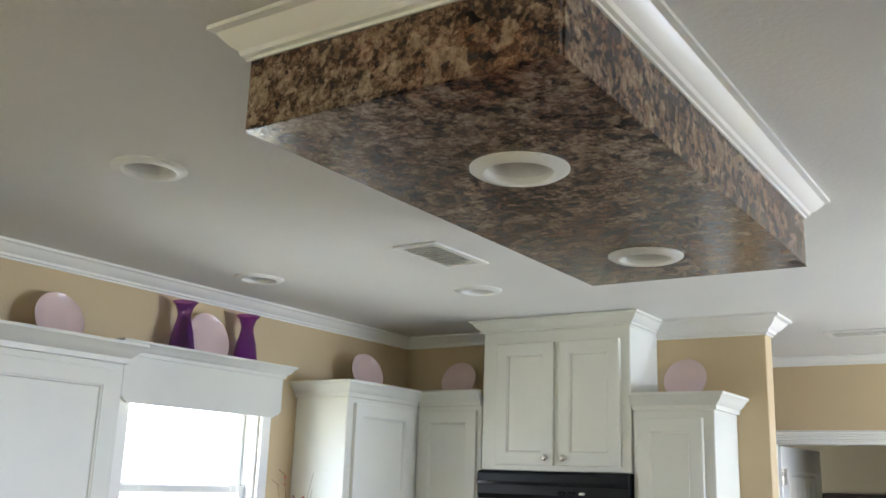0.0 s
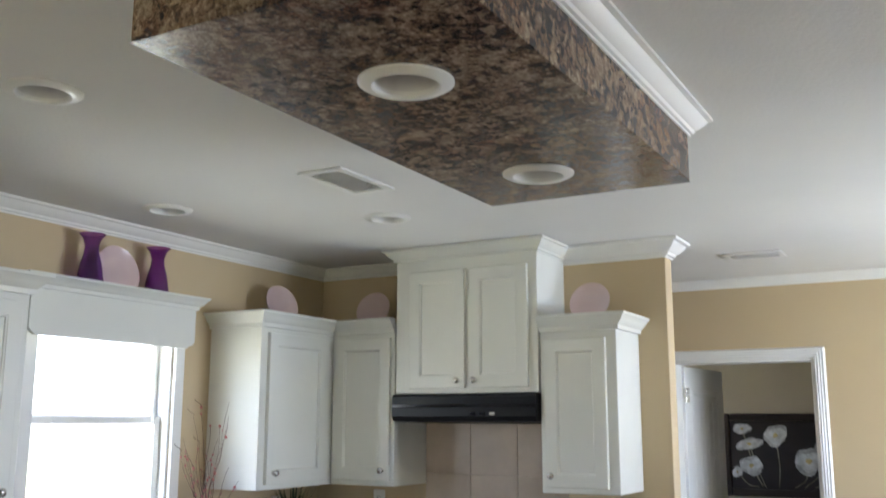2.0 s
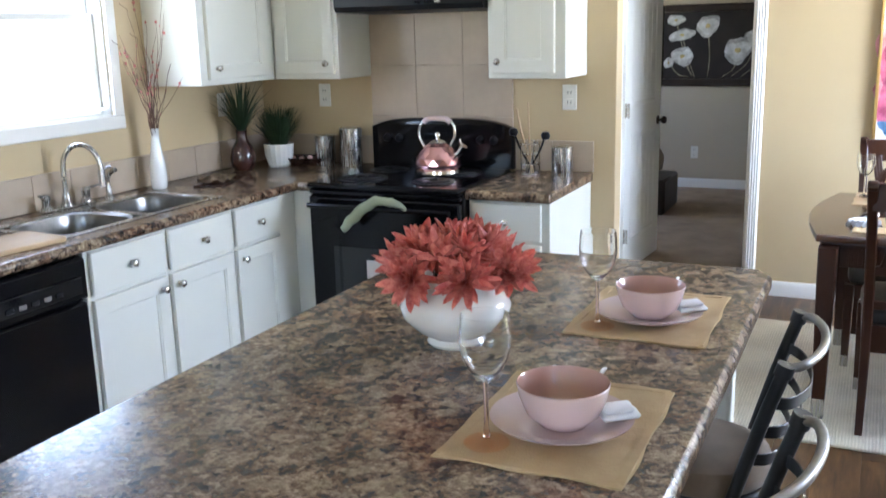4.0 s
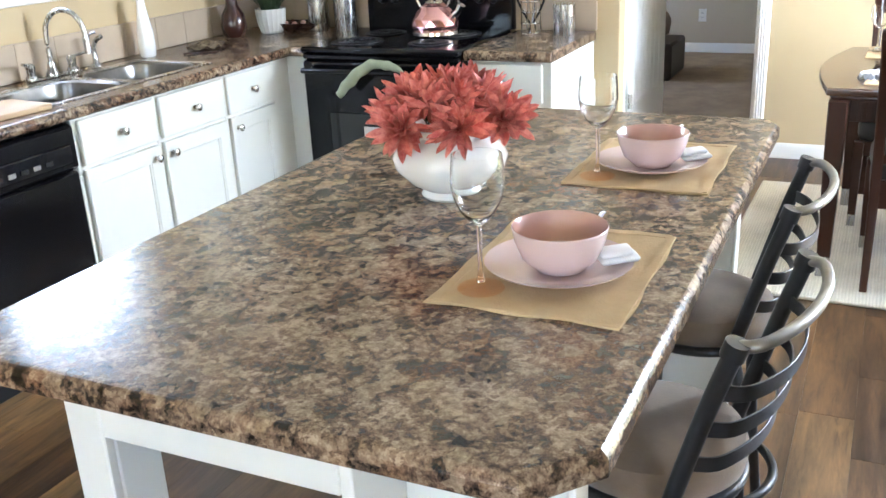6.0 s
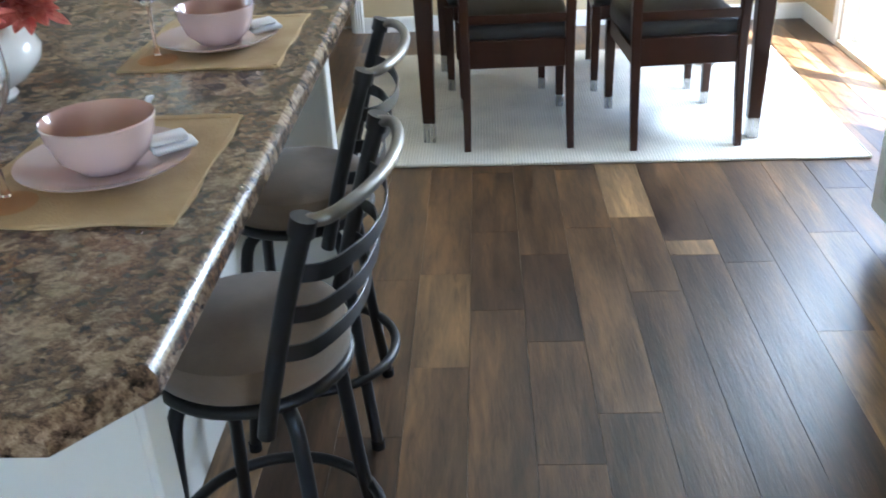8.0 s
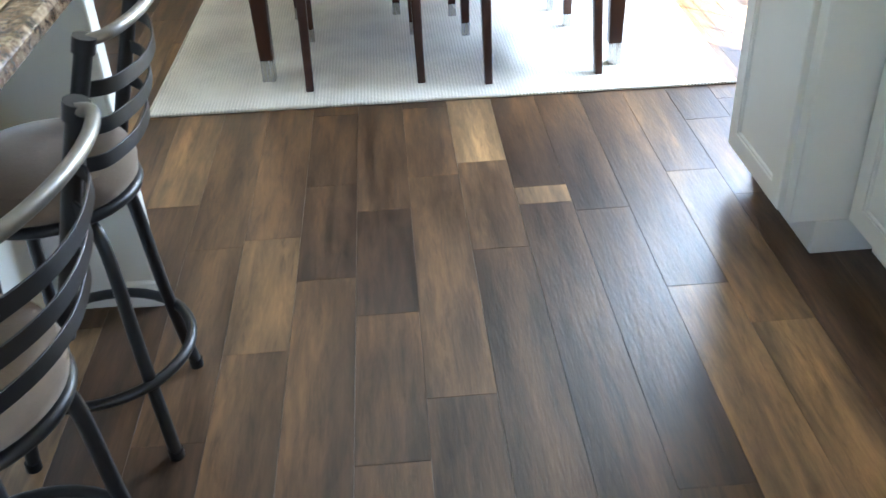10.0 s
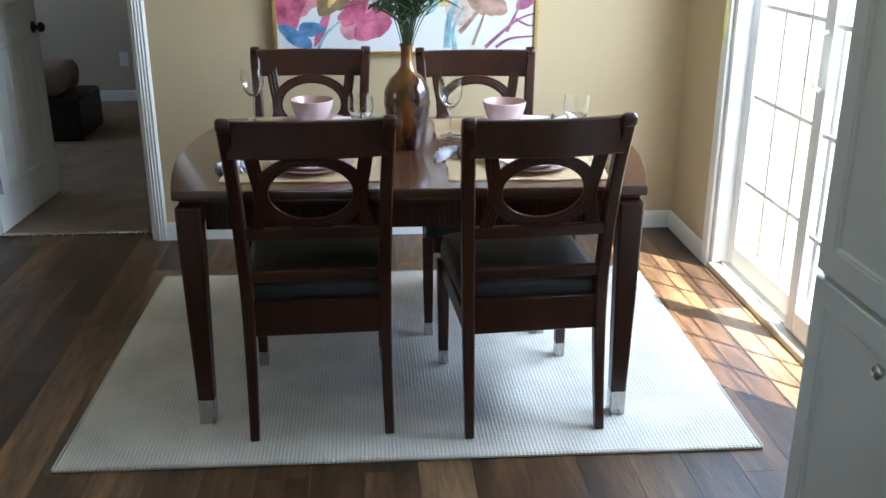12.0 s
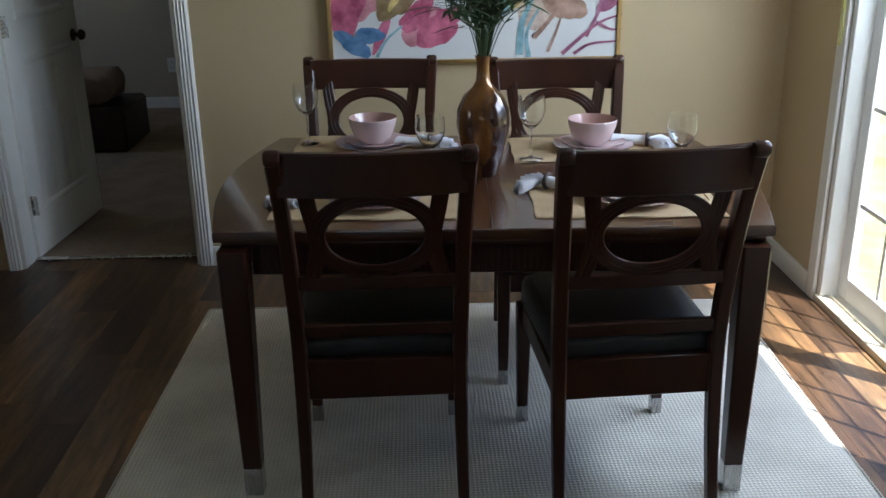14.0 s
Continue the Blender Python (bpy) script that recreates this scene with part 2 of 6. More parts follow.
BLACKP = surf("black_plastic", (0.010, 0.010, 0.011), None, 30, 0.32, bump=0.1, spec=0.18)
BLACKGL = surf("black_oven_glass", (0.006, 0.006, 0.008), None, 10, 0.05)
IRON = surf("black_powder_coat", (0.011, 0.011, 0.012), (0.007, 0.007, 0.008), 30, 0.34, 0.0, bump=0.1)
GUNMETAL = surf("pewter_tube", (0.27, 0.26, 0.245), (0.20, 0.19, 0.18), 25, 0.34, 0.9)
SUEDE = surf("taupe_suede", (0.225, 0.165, 0.115), (0.140, 0.100, 0.068), 7, 0.85, bump=0.3, bscale=220, sheen=0.2)
PINK = surf("pink_glazed_stoneware", (0.66, 0.51, 0.50), (0.62, 0.47, 0.46), 6, 0.13, coat=0.4)
# darker and rosier than PINK, for bowl insides and trinkets
PINKIN = surf("darker_pink", (0.54, 0.335, 0.295), (0.48, 0.29, 0.25), 6, 0.13, coat=0.4)
WHITECER = surf("white_ceramic", (0.80, 0.80, 0.79), (0.77, 0.77, 0.76), 5, 0.12, coat=0.4)
PURPLE = glass("purple_glass", (0.42, 0.16, 0.58), 0.03)
GLASS = glass("clear_glass", (0.97, 0.98, 0.98))
PEACH = glass("peach_glass", (1.0, 0.89, 0.77), thin=True)
PALEPEACH = glass("pale_peach_glass", (0.98, 0.86, 0.78))
PANE = glass("window_glass", thin=True)
MATC = surf("gold_linen", (0.52, 0.385, 0.23), (0.44, 0.315, 0.18), 9, 0.8, bump=0.9, bscale=240, spec=0.2, lo=0.38, hi=0.62)
LINEN = surf("white_linen", (0.76, 0.755, 0.78), (0.68, 0.68, 0.72), 12, 0.85, bump=0.4, bscale=260, spec=0.2)
RUG = woven("cream_rug", (0.80, 0.755, 0.655), (0.57, 0.53, 0.455), 26.0)
CARPET = surf("bedroom_carpet", (0.36, 0.275, 0.20), (0.25, 0.19, 0.14), 5, 0.95, bump=1.0, bscale=180, spec=0.1)
PETAL = surf("coral_petal", (0.74, 0.27, 0.215), (0.50, 0.085, 0.072), 55, 0.5, rnd=9.0, lo=0.36, hi=0.64)
LEAF = surf("dark_leaf", (0.045, 0.085, 0.022), (0.020, 0.042, 0.012), 14, 0.45)
GRASSY = surf("pot_grass", (0.030, 0.060, 0.022), (0.014, 0.030, 0.012), 14, 0.5)
TWIG = surf("brown_twig", (0.14, 0.075, 0.05), (0.08, 0.04, 0.03), 14, 0.7)
BLOSSOM = surf("pink_blossom", (0.58, 0.20, 0.19), (0.45, 0.14, 0.14), 14, 0.6)
BRONZE = surf("bronze_glaze", (0.36, 0.15, 0.032), (0.030, 0.009, 0.006), 9, 0.13, 0.3, coat=0.7, stretch=(1, 1, 0.5), lo=0.40, hi=0.62)
GOLD = surf("gold_frame", (0.62, 0.42, 0.16), (0.50, 0.32, 0.11), 12, 0.30, 0.8)
DARKFR = surf("dark_frame", (0.030, 0.016, 0.011), (0.016, 0.009, 0.007), 20, 0.35, bump=0.3)
TILE = surf("beige_tile", (0.48, 0.385, 0.295), (0.40, 0.32, 0.24), 5, 0.32, bump=0.15, bscale=60, rnd=5.0)
GROUT = surf("grout", (0.50, 0.41, 0.32), None, 20, 0.9)
PLATEW = surf("outlet_plastic", (0.78, 0.77, 0.73), None, 20, 0.35)
SLOT = surf("dark_slot", (0.02, 0.02, 0.02), None, 20, 0.6)
MITT = surf("green_mitt", (0.30, 0.33, 0.22), (0.23, 0.25, 0.16), 14, 0.85, bump=0.4, bscale=200)
BOARD = surf("maple_board", (0.52, 0.36, 0.20), (0.44, 0.29, 0.15), 8, 0.5, stretch=(1, 0.12, 1))
WOODSP = surf("spoon_wood", (0.50, 0.36, 0.22), None, 20, 0.55)
DARKBOWL = surf("dark_bowl", (0.06, 0.022, 0.016), (0.03, 0.012, 0.01), 14, 0.18, coat=0.3)
GRASS = surf("lawn", (0.20, 0.235, 0.09), (0.40, 0.35, 0.21), 3.2, 0.95, bump=1.0, bscale=30, spec=0.1)
ROAD = surf("asphalt", (0.055, 0.055, 0.058), (0.045, 0.045, 0.047), 6, 0.9)
SIDING = surf("pale_siding", (0.72, 0.70, 0.64), None, 3, 0.6)
ROOFM = surf("roof_shingle", (0.12, 0.11, 0.10), None, 20, 0.9)
KETTLE = surf("rose_enamel", (0.72, 0.40, 0.40), (0.62, 0.30, 0.30), 8, 0.10, 0.9)
BLIND = surf("blind_vinyl", (0.82, 0.82, 0.80), None, 20, 0.5)
bt = BLIND.node_tree
tl = bt.nodes.new("ShaderNodeBsdfTranslucent")
tl.inputs[0].default_value = (0.9, 0.9, 0.88, 1)
bx = bt.nodes.new("ShaderNodeMixShader")
bx.inputs[0].default_value = 0.7
bt.links.new(bt.nodes["Principled BSDF"].outputs[0], bx.inputs[1])
bt.links.new(tl.outputs[0], bx.inputs[2])
bt.links.new(bx.outputs[0], bt.nodes["Material Output"].inputs[0])
REFL = surf("can_reflector", (0.74, 0.73, 0.71), None, 20, 0.35)
BULB = surf("bulb_glass", (0.62, 0.62, 0.60), None, 20, 0.3)
CANVAS = surf("canvas", (0.76, 0.76, 0.75), (0.72, 0.73, 0.74), 6, 0.7, bump=0.3, bscale=300)
BEDC = surf("bed_cover", (0.36, 0.27, 0.21), (0.25, 0.18, 0.14), 9, 0.9, bump=0.4)
CLIPM = surf("paper_label", (0.62, 0.62, 0.60), None, 20, 0.6)
NAPRING = surf("napkin_ring", (0.05, 0.03, 0.025), None, 20, 0.35)


def paint(name, c, c2=None):
    return surf(name, c2 or tuple(min(0.8, v * 1.3 + 0.10) for v in c), tuple(v * 0.72 for v in c), 13, 0.6, lo=0.36, hi=0.64)


# ---- shape helpers ----
def cbox(bm, lo, hi, b=0.003):
    """A box with chamfered edges."""
    lo, hi = Vector(lo), Vector(hi)
    b = min(b, *(abs(hi[i] - lo[i]) * 0.45 for i in range(3)))
    V = {}
    for s in ((x, y, z) for x in (0, 1) for y in (0, 1) for z in (0, 1)):
        for a in range(3):
            p = [(hi[i] if s[i] else lo[i]) - (0 if i == a else (b if s[i] else -b)) for i in range(3)]
            V[s, a] = bm.verts.new(p)

    def face(vs):
        try:
            bm.faces.new(vs)
        except ValueError:
            pass
    for a in range(3):
        b1, c1 = (a + 1) % 3, (a + 2) % 3
        for sa in (0, 1):
            vs = []
            for sb, sc in ((0, 0), (1, 0), (1, 1), (0, 1)):
                s = [0, 0, 0]
                s[a], s[b1], s[c1] = sa, sb, sc
                vs.append(V[tuple(s), a])
            face(vs if sa else vs[::-1])
        for sb in (0, 1):
            for sc in (0, 1):
                s0, s1 = [0, 0, 0], [0, 0, 0]
                s0[a], s0[b1], s0[c1] = 0, sb, sc
                s1[a], s1[b1], s1[c1] = 1, sb, sc
                s0, s1 = tuple(s0), tuple(s1)
                vs = [V[s0, b1], V[s1, b1], V[s1, c1], V[s0, c1]]
                face(vs[::-1] if sb == sc else vs)
    for s in ((x, y, z) for x in (0, 1) for y in (0, 1) for z in (0, 1)):
        vs = [V[s, 0], V[s, 1], V[s, 2]]
        face(vs if sum(s) % 2 else vs[::-1])
    return bm


def boxes(*items, b=0.003):
    bm = bmesh.new()
    for lo, hi in items:
        cbox(bm, lo, hi, b)
    return bm


def lathe(profile, n=32, centre=(0, 0), squash=1.0):
    """Turn (radius, height) pairs about the upright axis."""
    bm = bmesh.new()
    rings = []
    for r, z in profile:
        if r < 1e-5:
            rings.append([bm.verts.new((centre[0], centre[1], z))])
        else:
            rings.append([bm.verts.new((centre[0] + r * math.cos(2 * math.pi * i / n), centre[1] + squash * r * math.sin(2 * math.pi * i / n), z)) for i in range(n)])
    for a, c in zip(rings, rings[1:]):
        for i in range(n):
            j = (i + 1) % n
            if len(a) == 1 and len(c) == 1:
                continue
            if len(a) == 1:
                bm.faces.new((a[0], c[j], c[i]))
            elif len(c) == 1:
                bm.faces.new((a[i], a[j], c[0]))
            else:
                bm.faces.new((a[i], a[j], c[j], c[i]))
    return bm


def smooth_path(pts, n=6):
    """Catmull-Rom points through pts."""
    P = [Vector(p) for p in pts]
    P = [2 * P[0] - P[1]] + P + [2 * P[-1] - P[-2]]
    out = []
    for i in range(1, len(P) - 2):
        p0, p1, p2, p3 = P[i - 1:i + 3]
        for k in range(n):
            t = k / n
            out.append(0.5 * (2 * p1 + (p2 - p0) * t + (2 * p0 - 5 * p1 + 4 * p2 - p3) * t * t + (3 * p1 - p0 - 3 * p2 + p3) * t ** 3))
    out.append(P[-2])
    return out


def sweep(bm, pts, section, up=(0, 0, 1), closed=False, taper=None):
    """Carry a closed section of (side, up) pairs along pts."""
    up = Vector(up)
    rings = []
    N = len(pts)
    for i, p in enumerate(pts):
        p = Vector(p)
        if closed:
            d = (Vector(pts[(i + 1) % N]) - Vector(pts[i - 1])).normalized()
        else:
            d = (Vector(pts[min(i + 1, N - 1)]) - Vector(pts[max(i - 1, 0)])).normalized()
        side = d.cross(up)
        if side.length < 1e-4:
            side = d.cross(Vector((1, 0, 0)))
        side.normalize()
        u = side.cross(d)
        k = taper[i] if taper else 1.0
        rings.append([bm.verts.new(p + side * a * k + u * c * k) for a, c in section])
    m = len(section)
    pairs = list(zip(rings, rings[1:])) + ([(rings[-1], rings[0])] if closed else [])
    for a, c in pairs:
        for i in range(m):
            j = (i + 1) % m
            bm.faces.new((a[i], a[j], c[j], c[i]))
    if not closed:
        bm.faces.new(rings[0][::-1])
        bm.faces.new(rings[-1])
    return bm


def circ(r, n=10):
    return [(r * math.cos(2 * math.pi * i / n), r * math.sin(2 * math.pi * i / n)) for i in range(n)]


def rect(w, h, b=0.15):
    w, h, c = w / 2, h / 2, min(w, h) * b
    return [(-w + c, -h), (w - c, -h), (w, -h + c), (w, h - c), (w - c, h), (-w + c, h), (-w, h - c), (-w, -h + c)]


def tube(pts, r, n=10, closed=False, smooth=6, up=(0, 0, 1)):
    p = smooth_path(pts, smooth) if smooth else pts
    return sweep(bmesh.new(), p, circ(r, n), up, closed)


def prism(outline, z0, z1, b=0.0):
    """A slab over a flat outline; b rounds its upper and lower rim."""
    bm = bmesh.new()
    n = len(outline)
    c = Vector((sum(p[0] for p in outline) / n, sum(p[1] for p in outline) / n))

    def inset(p, d):
        v = Vector(p[:2]) - c
        return c + v * (1 - d / max(v.length, 1e-6))
    levels = [(z0, 0)] if not b else [(z0, b), (z0 + b * 0.3, b * 0.3), (z0 + b, 0)]
    levels += [(z1, 0)] if not b else [(z1 - b, 0), (z1 - b * 0.3, b * 0.3), (z1, b)]
    rings = []
    for z, d in levels:
        rings.append([bm.verts.new((*inset(p, d), z)) for p in outline])
    for a, e in zip(rings, rings[1:]):
        for i in range(n):
            j = (i + 1) % n
            bm.faces.new((a[i], a[j], e[j], e[i]))
    bm.faces.new(rings[0][::-1])
    bm.faces.new(rings[-1])
    return bm


def moved(bm, m):
    bmesh.ops.transform(bm, matrix=m, verts=bm.verts)
    return bm


def joined(*bms):
    out = bms[0]
    for o in bms[1:]:
        me = bpy.data.meshes.new("tmp")
        o.to_mesh(me)
        out.from_mesh(me)
        o.free()
        bpy.data.meshes.remove(me)
    return out


def mesh_of(name, bm, material, angle=40):
    bmesh.ops.recalc_face_normals(bm, faces=bm.faces)
    me = bpy.data.meshes.new(name)
    bm.to_mesh(me)
    bm.free()
    me.materials.append(material)
    me.polygons.foreach_set("use_smooth", [True] * len(me.polygons))
    me.set_sharp_from_angle(angle=radians(angle))
    return me


def part(name, bm, material, parent=None, label="", at=None, angle=40):
    ob = new(name, mesh_of(name, bm, material, angle))
    ob.parent = parent
    if at is not None:
        ob.matrix_basis = at
    if label:
        tagged(ob, label)
    return ob


def piece(name, me, parent, m):
    ob = new(name, me)
    ob.parent = parent
    ob.matrix_basis = m
    return ob


def thing(name, m, label, category, group="", kind=""):
    ob = new(name)
    ob.empty_display_size = 0.05
    ob.matrix_basis = m
    return tagged(ob, label, category, group, kind)


def structure(name, bm, material, label, category, angle=40):
    return tagged(part(name, bm, material, angle=angle), label, category, kind="structure")

# ---- the shell of the house ----
XL, XR, YB, YR, YF, ZC = -2.78, 2.18, -3.0, 4.38, 5.80, 2.505
XE, TW = -0.835, 0.10

structure("floor", boxes(((XL - 0.1, YB - 0.1, -0.12), (XR + 0.12, YF + 0.12, -0.012)), b=0), SUBFLOOR, "dark subfloor under brown vinyl planks", "floor")
FLOOR = bpy.data.objects["floor"]
structure("bedroom_floor", boxes(((-3.2, YF + 0.12, -0.12), (1.5, 9.5, 0.004)), b=0), CARPET, "light brown carpet in the bedroom", "carpet")
CANS = ((-1.668, 1.657), (-1.71, 3.367), (-2.394, 2.808))
SOFFIT_CANS = ((-0.551, 1.617), (-0.598, 2.362))


def holed_sheet(x0, y0, x1, y1, z, holes, r, n=32):
    """A flat sheet with round holes, each in a square cell of its own."""
    bm = bmesh.new()
    h = r + 0.03
    xs = sorted({x0, x1, *(a + s * h for a, _ in holes for s in (-1, 1))})
    ys = sorted({y0, y1, *(c + s * h for _, c in holes for s in (-1, 1))})

    def inside(cx, cy):
        return any(abs(cx - a) < h and abs(cy - c) < h for a, c in holes)
    for xa, xb in zip(xs, xs[1:]):
        for ya, yb_ in zip(ys, ys[1:]):
            if not inside((xa + xb) / 2, (ya + yb_) / 2):
                bm.faces.new([bm.verts.new((p, q, z)) for p, q in ((xa, ya), (xb, ya), (xb, yb_), (xa, yb_))])
    for a, c in holes:
        inner, outer = [], []
        for i in range(n):
            t = 2 * math.pi * i / n
            cs, sn = math.cos(t), math.sin(t)
            k = h / max(abs(cs), abs(sn))
            inner.append(bm.verts.new((a + r * cs, c + r * sn, z)))
            outer.append(bm.verts.new((a + k * cs, c + k * sn, z)))
        for i in range(n):
            j = (i + 1) % n
            bm.faces.new((inner[i], inner[j], outer[j], outer[i]))
    return bm


structure("ceiling", joined(boxes(((XL - 0.1, YB - 0.1, ZC + 0.16), (XR + 0.12, YF + 0.12, ZC + 0.26)), b=0), holed_sheet(XL - 0.05, YB - 0.05, XR + 0.05, YF + 0.05, ZC, CANS, 0.066)), CEIL, "white lightly textured flat ceiling", "ceiling")
structure("ceiling_bedroom", boxes(((-3.3, YF + 0.12, ZC - 0.05), (1.6, 9.6, ZC + 0.1)), b=0), CEIL, "white bedroom ceiling", "ceiling")

# kitchen window wall, with its opening
WY0, WY1, WZ0, WZ1 = 2.54, 3.265, 1.25, 2.06
structure("wall_west", boxes(((XL - 0.12, YB - 0.1, -0.1), (XL, WY0, ZC)), ((XL - 0.12, WY1, -0.1), (XL, YF, ZC)),
          ((XL - 0.12, WY0, -0.1), (XL, WY1, WZ0)), ((XL - 0.12, WY0, WZ1), (XL, WY1, ZC)), b=0), WALL, "tan painted kitchen wall with a window", "wall")
structure("wall_range", boxes(((XL, YR, -0.1), (XE, YR + TW, ZC)), b=0.004), WALL, "tan painted wall behind the range", "wall")
# far wall with the bedroom door
DX0, DX1, DZ = -1.215, -0.410, 2.03
structure("wall_north", boxes(((XL - 0.12, YF, -0.1), (DX0, YF + 0.12, ZC)), ((DX1, YF, -0.1), (XR + 0.12, YF + 0.12, ZC)),
          ((DX0, YF, DZ), (DX1, YF + 0.12, ZC)), b=0), WALL, "tan painted dining wall with a bedroom doorway", "wall")
# right wall: patio door and an added, unseen side window
SY0, SY1, SZ = 3.60, 5.222, 2.03
structure("wall_east", boxes(((XR, YB - 0.1, -0.1), (XR + 0.12, -2.5, ZC)), ((XR, -0.7, -0.1), (XR + 0.12, SY0, ZC)), ((XR, SY1, -0.1), (XR + 0.12, YF, ZC)),
          ((XR, SY0, SZ), (XR + 0.12, SY1, ZC)), ((XR, SY0, -0.1), (XR + 0.12, SY1, -0.02)),
          ((XR, -2.5, -0.1), (XR + 0.12, -0.7, 0.8)), ((XR, -2.5, 2.15), (XR + 0.12, -0.7, ZC)), b=0), WALL, "tan painted wall with a sliding patio door", "wall")
structure("wall_south", boxes(((XL, YB - 0.12, -0.1), (-1.8, YB, ZC)), ((0.0, YB - 0.12, -0.1), (XR, YB, ZC)),
          ((-1.8, YB - 0.12, -0.1), (0.0, YB, 0.8)), ((-1.8, YB - 0.12, 2.15), (0.0, YB, ZC)), b=0), WALL, "tan painted living room wall with an added window", "wall")
# bedroom walls
structure("wall_bedroom_north", boxes(((-3.2, 9.45, -0.1), (1.5, 9.57, ZC)), b=0), BEIGE, "beige bedroom wall", "wall")
structure("wall_bedroom_west", boxes(((-3.3, YF + 0.12, -0.1), (-3.2, 7.3, ZC)), ((-3.3, 8.5, -0.1), (-3.2, 9.57, ZC)), ((-3.3, 7.3, -0.1), (-3.2, 8.5, 0.9)), ((-3.3, 7.3, 2.1), (-3.2, 8.5, ZC)), b=0), BEIGE, "beige bedroom wall with an added window", "wall")
structure("wall_bedroom_east", boxes(((1.5, YF + 0.12, -0.1), (1.6, 9.57, ZC)), b=0), BEIGE, "beige bedroom side wall", "wall")
structure("wall_bedroom_south", boxes(((-3.3, YF + 0.12, -0.1), (DX0 - 0.03, YF + 0.14, ZC)), ((DX1 + 0.03, YF + 0.12, -0.1), (1.6, YF + 0.14, ZC)), ((DX0 - 0.03, YF + 0.12, DZ + 0.03), (DX1 + 0.03, YF + 0.14, ZC)), b=0), BEIGE, "beige inner face of the bedroom wall", "wall")

# crown moulding: a stepped cove profile of (out from the wall, down from the ceiling)
CROWN = [(0, 0), (0.075, 0), (0.075, 0.012), (0.060, 0.018), (0.050, 0.032), (0.034, 0.050), (0.020, 0.060), (0.016, 0.072), (0.006, 0.076), (0.006, 0.085), (0, 0.085)]


def moulding(pts, out, top, profile=CROWN, k=1.0, closed=False):
    """Run a profile along pts with mitred corners. out: +1 or -1, the side on which it stands out."""
    bm = bmesh.new()
    P = [Vector((*p, 0)) for p in pts]
    N = len(P)
    rings = []
    for i, p in enumerate(P):
        dirs = []
        if closed or i > 0:
            dirs.append((P[i] - P[i - 1]).normalized())
        if closed or i < N - 1:
            dirs.append((P[(i + 1) % N] - P[i]).normalized())
        ns = [Vector((d.y, -d.x, 0)) * out for d in dirs]
        nrm = sum(ns, Vector()) / len(ns)
        nrm = nrm / max(nrm.length_squared, 1e-6)
        rings.append([bm.verts.new(p + nrm * a * k + Vector((0, 0, top - z * k))) for a, z in profile])
    m = len(profile)
    for a, c in list(zip(rings, rings[1:])) + ([(rings[-1], rings[0])] if closed else []):
        for i in range(m):
            j = (i + 1) % m
            bm.faces.new((a[i], a[j], c[j], c[i]))
    if not closed:
        bm.faces.new(rings[0][::-1])
        bm.faces.new(rings[-1])
    return bm


HX0, HX1, YC = -2.09, -1.333, 4.06
structure("trim_crown_kitchen", moulding([(XL, YB), (XL, YR), (HX0, YR)], 1, ZC - 0.001, k=0.72), TRIM, "white crown moulding round the kitchen ceiling", "crown moulding", 30)
structure("trim_crown_range", moulding([(HX1, YR), (XE, YR), (XE, YR + TW), (-1.6, YR + TW)], 1, ZC - 0.001), TRIM, "white crown moulding with a mitred return", "crown moulding", 30)
structure("trim_crown_north", moulding([(XL, YF), (XR, YF), (XR, YB), (XL, YB)], 1, ZC - 0.001, k=0.62), TRIM, "slim white moulding along the dining ceiling", "crown moulding", 30)

BASEB = [(0, 0), (0.008, 0), (0.012, 0.010), (0.014, 0.022), (0.014, 0.088), (0, 0.088)]
structure("baseboard_north", moulding([(DX1 + 0.062, YF), (XR, YF), (XR, SY1 + 0.075)], 1, 0.088, BASEB), TRIM, "white painted baseboard", "baseboard", 30)
structure("baseboard_hall", moulding([(XE, YR + TW), (XE, YR), (-0.93, YR)], -1, 0.088, BASEB), TRIM, "white painted baseboard", "baseboard", 30)
structure("baseboard_bedroom", moulding([(-3.2, 9.45), (1.5, 9.45)], 1, 0.095, BASEB), TRIM, "white bedroom baseboard", "baseboard", 30)

# bedroom door: fluted casing, jamb, open leaf
FLUTE = [(0, 0), (0.012, 0), (0.016, 0.006), (0.012, 0.012), (0.018, 0.020), (0.013, 0.027), (0.018, 0.034), (0.013, 0.041), (0.018, 0.049), (0.012, 0.055), (0.004, 0.060), (0, 0.060)]


def casing(x0, x1, z1, y, out):
    """A mitred fluted frame round a doorway in a wall at y; out: the way it faces."""
    bm = bmesh.new()
    rings = []
    for px, pz, dx, dz in ((x0, 0.0, -1, 0), (x0, z1, -1, 1), (x1, z1, 1, 1), (x1, 0.0, 1, 0)):
        rings.append([bm.verts.new((px + dx * w, y + out * d, pz + dz * w)) for d, w in FLUTE])
    m = len(FLUTE)
    for a, c in zip(rings, rings[1:]):
        for i in range(m):
            bm.faces.new((a[i], a[(i + 1) % m], c[(i + 1) % m], c[i]))
    bm.faces.new(rings[0][::-1])
    bm.faces.new(rings[-1])
    return bm


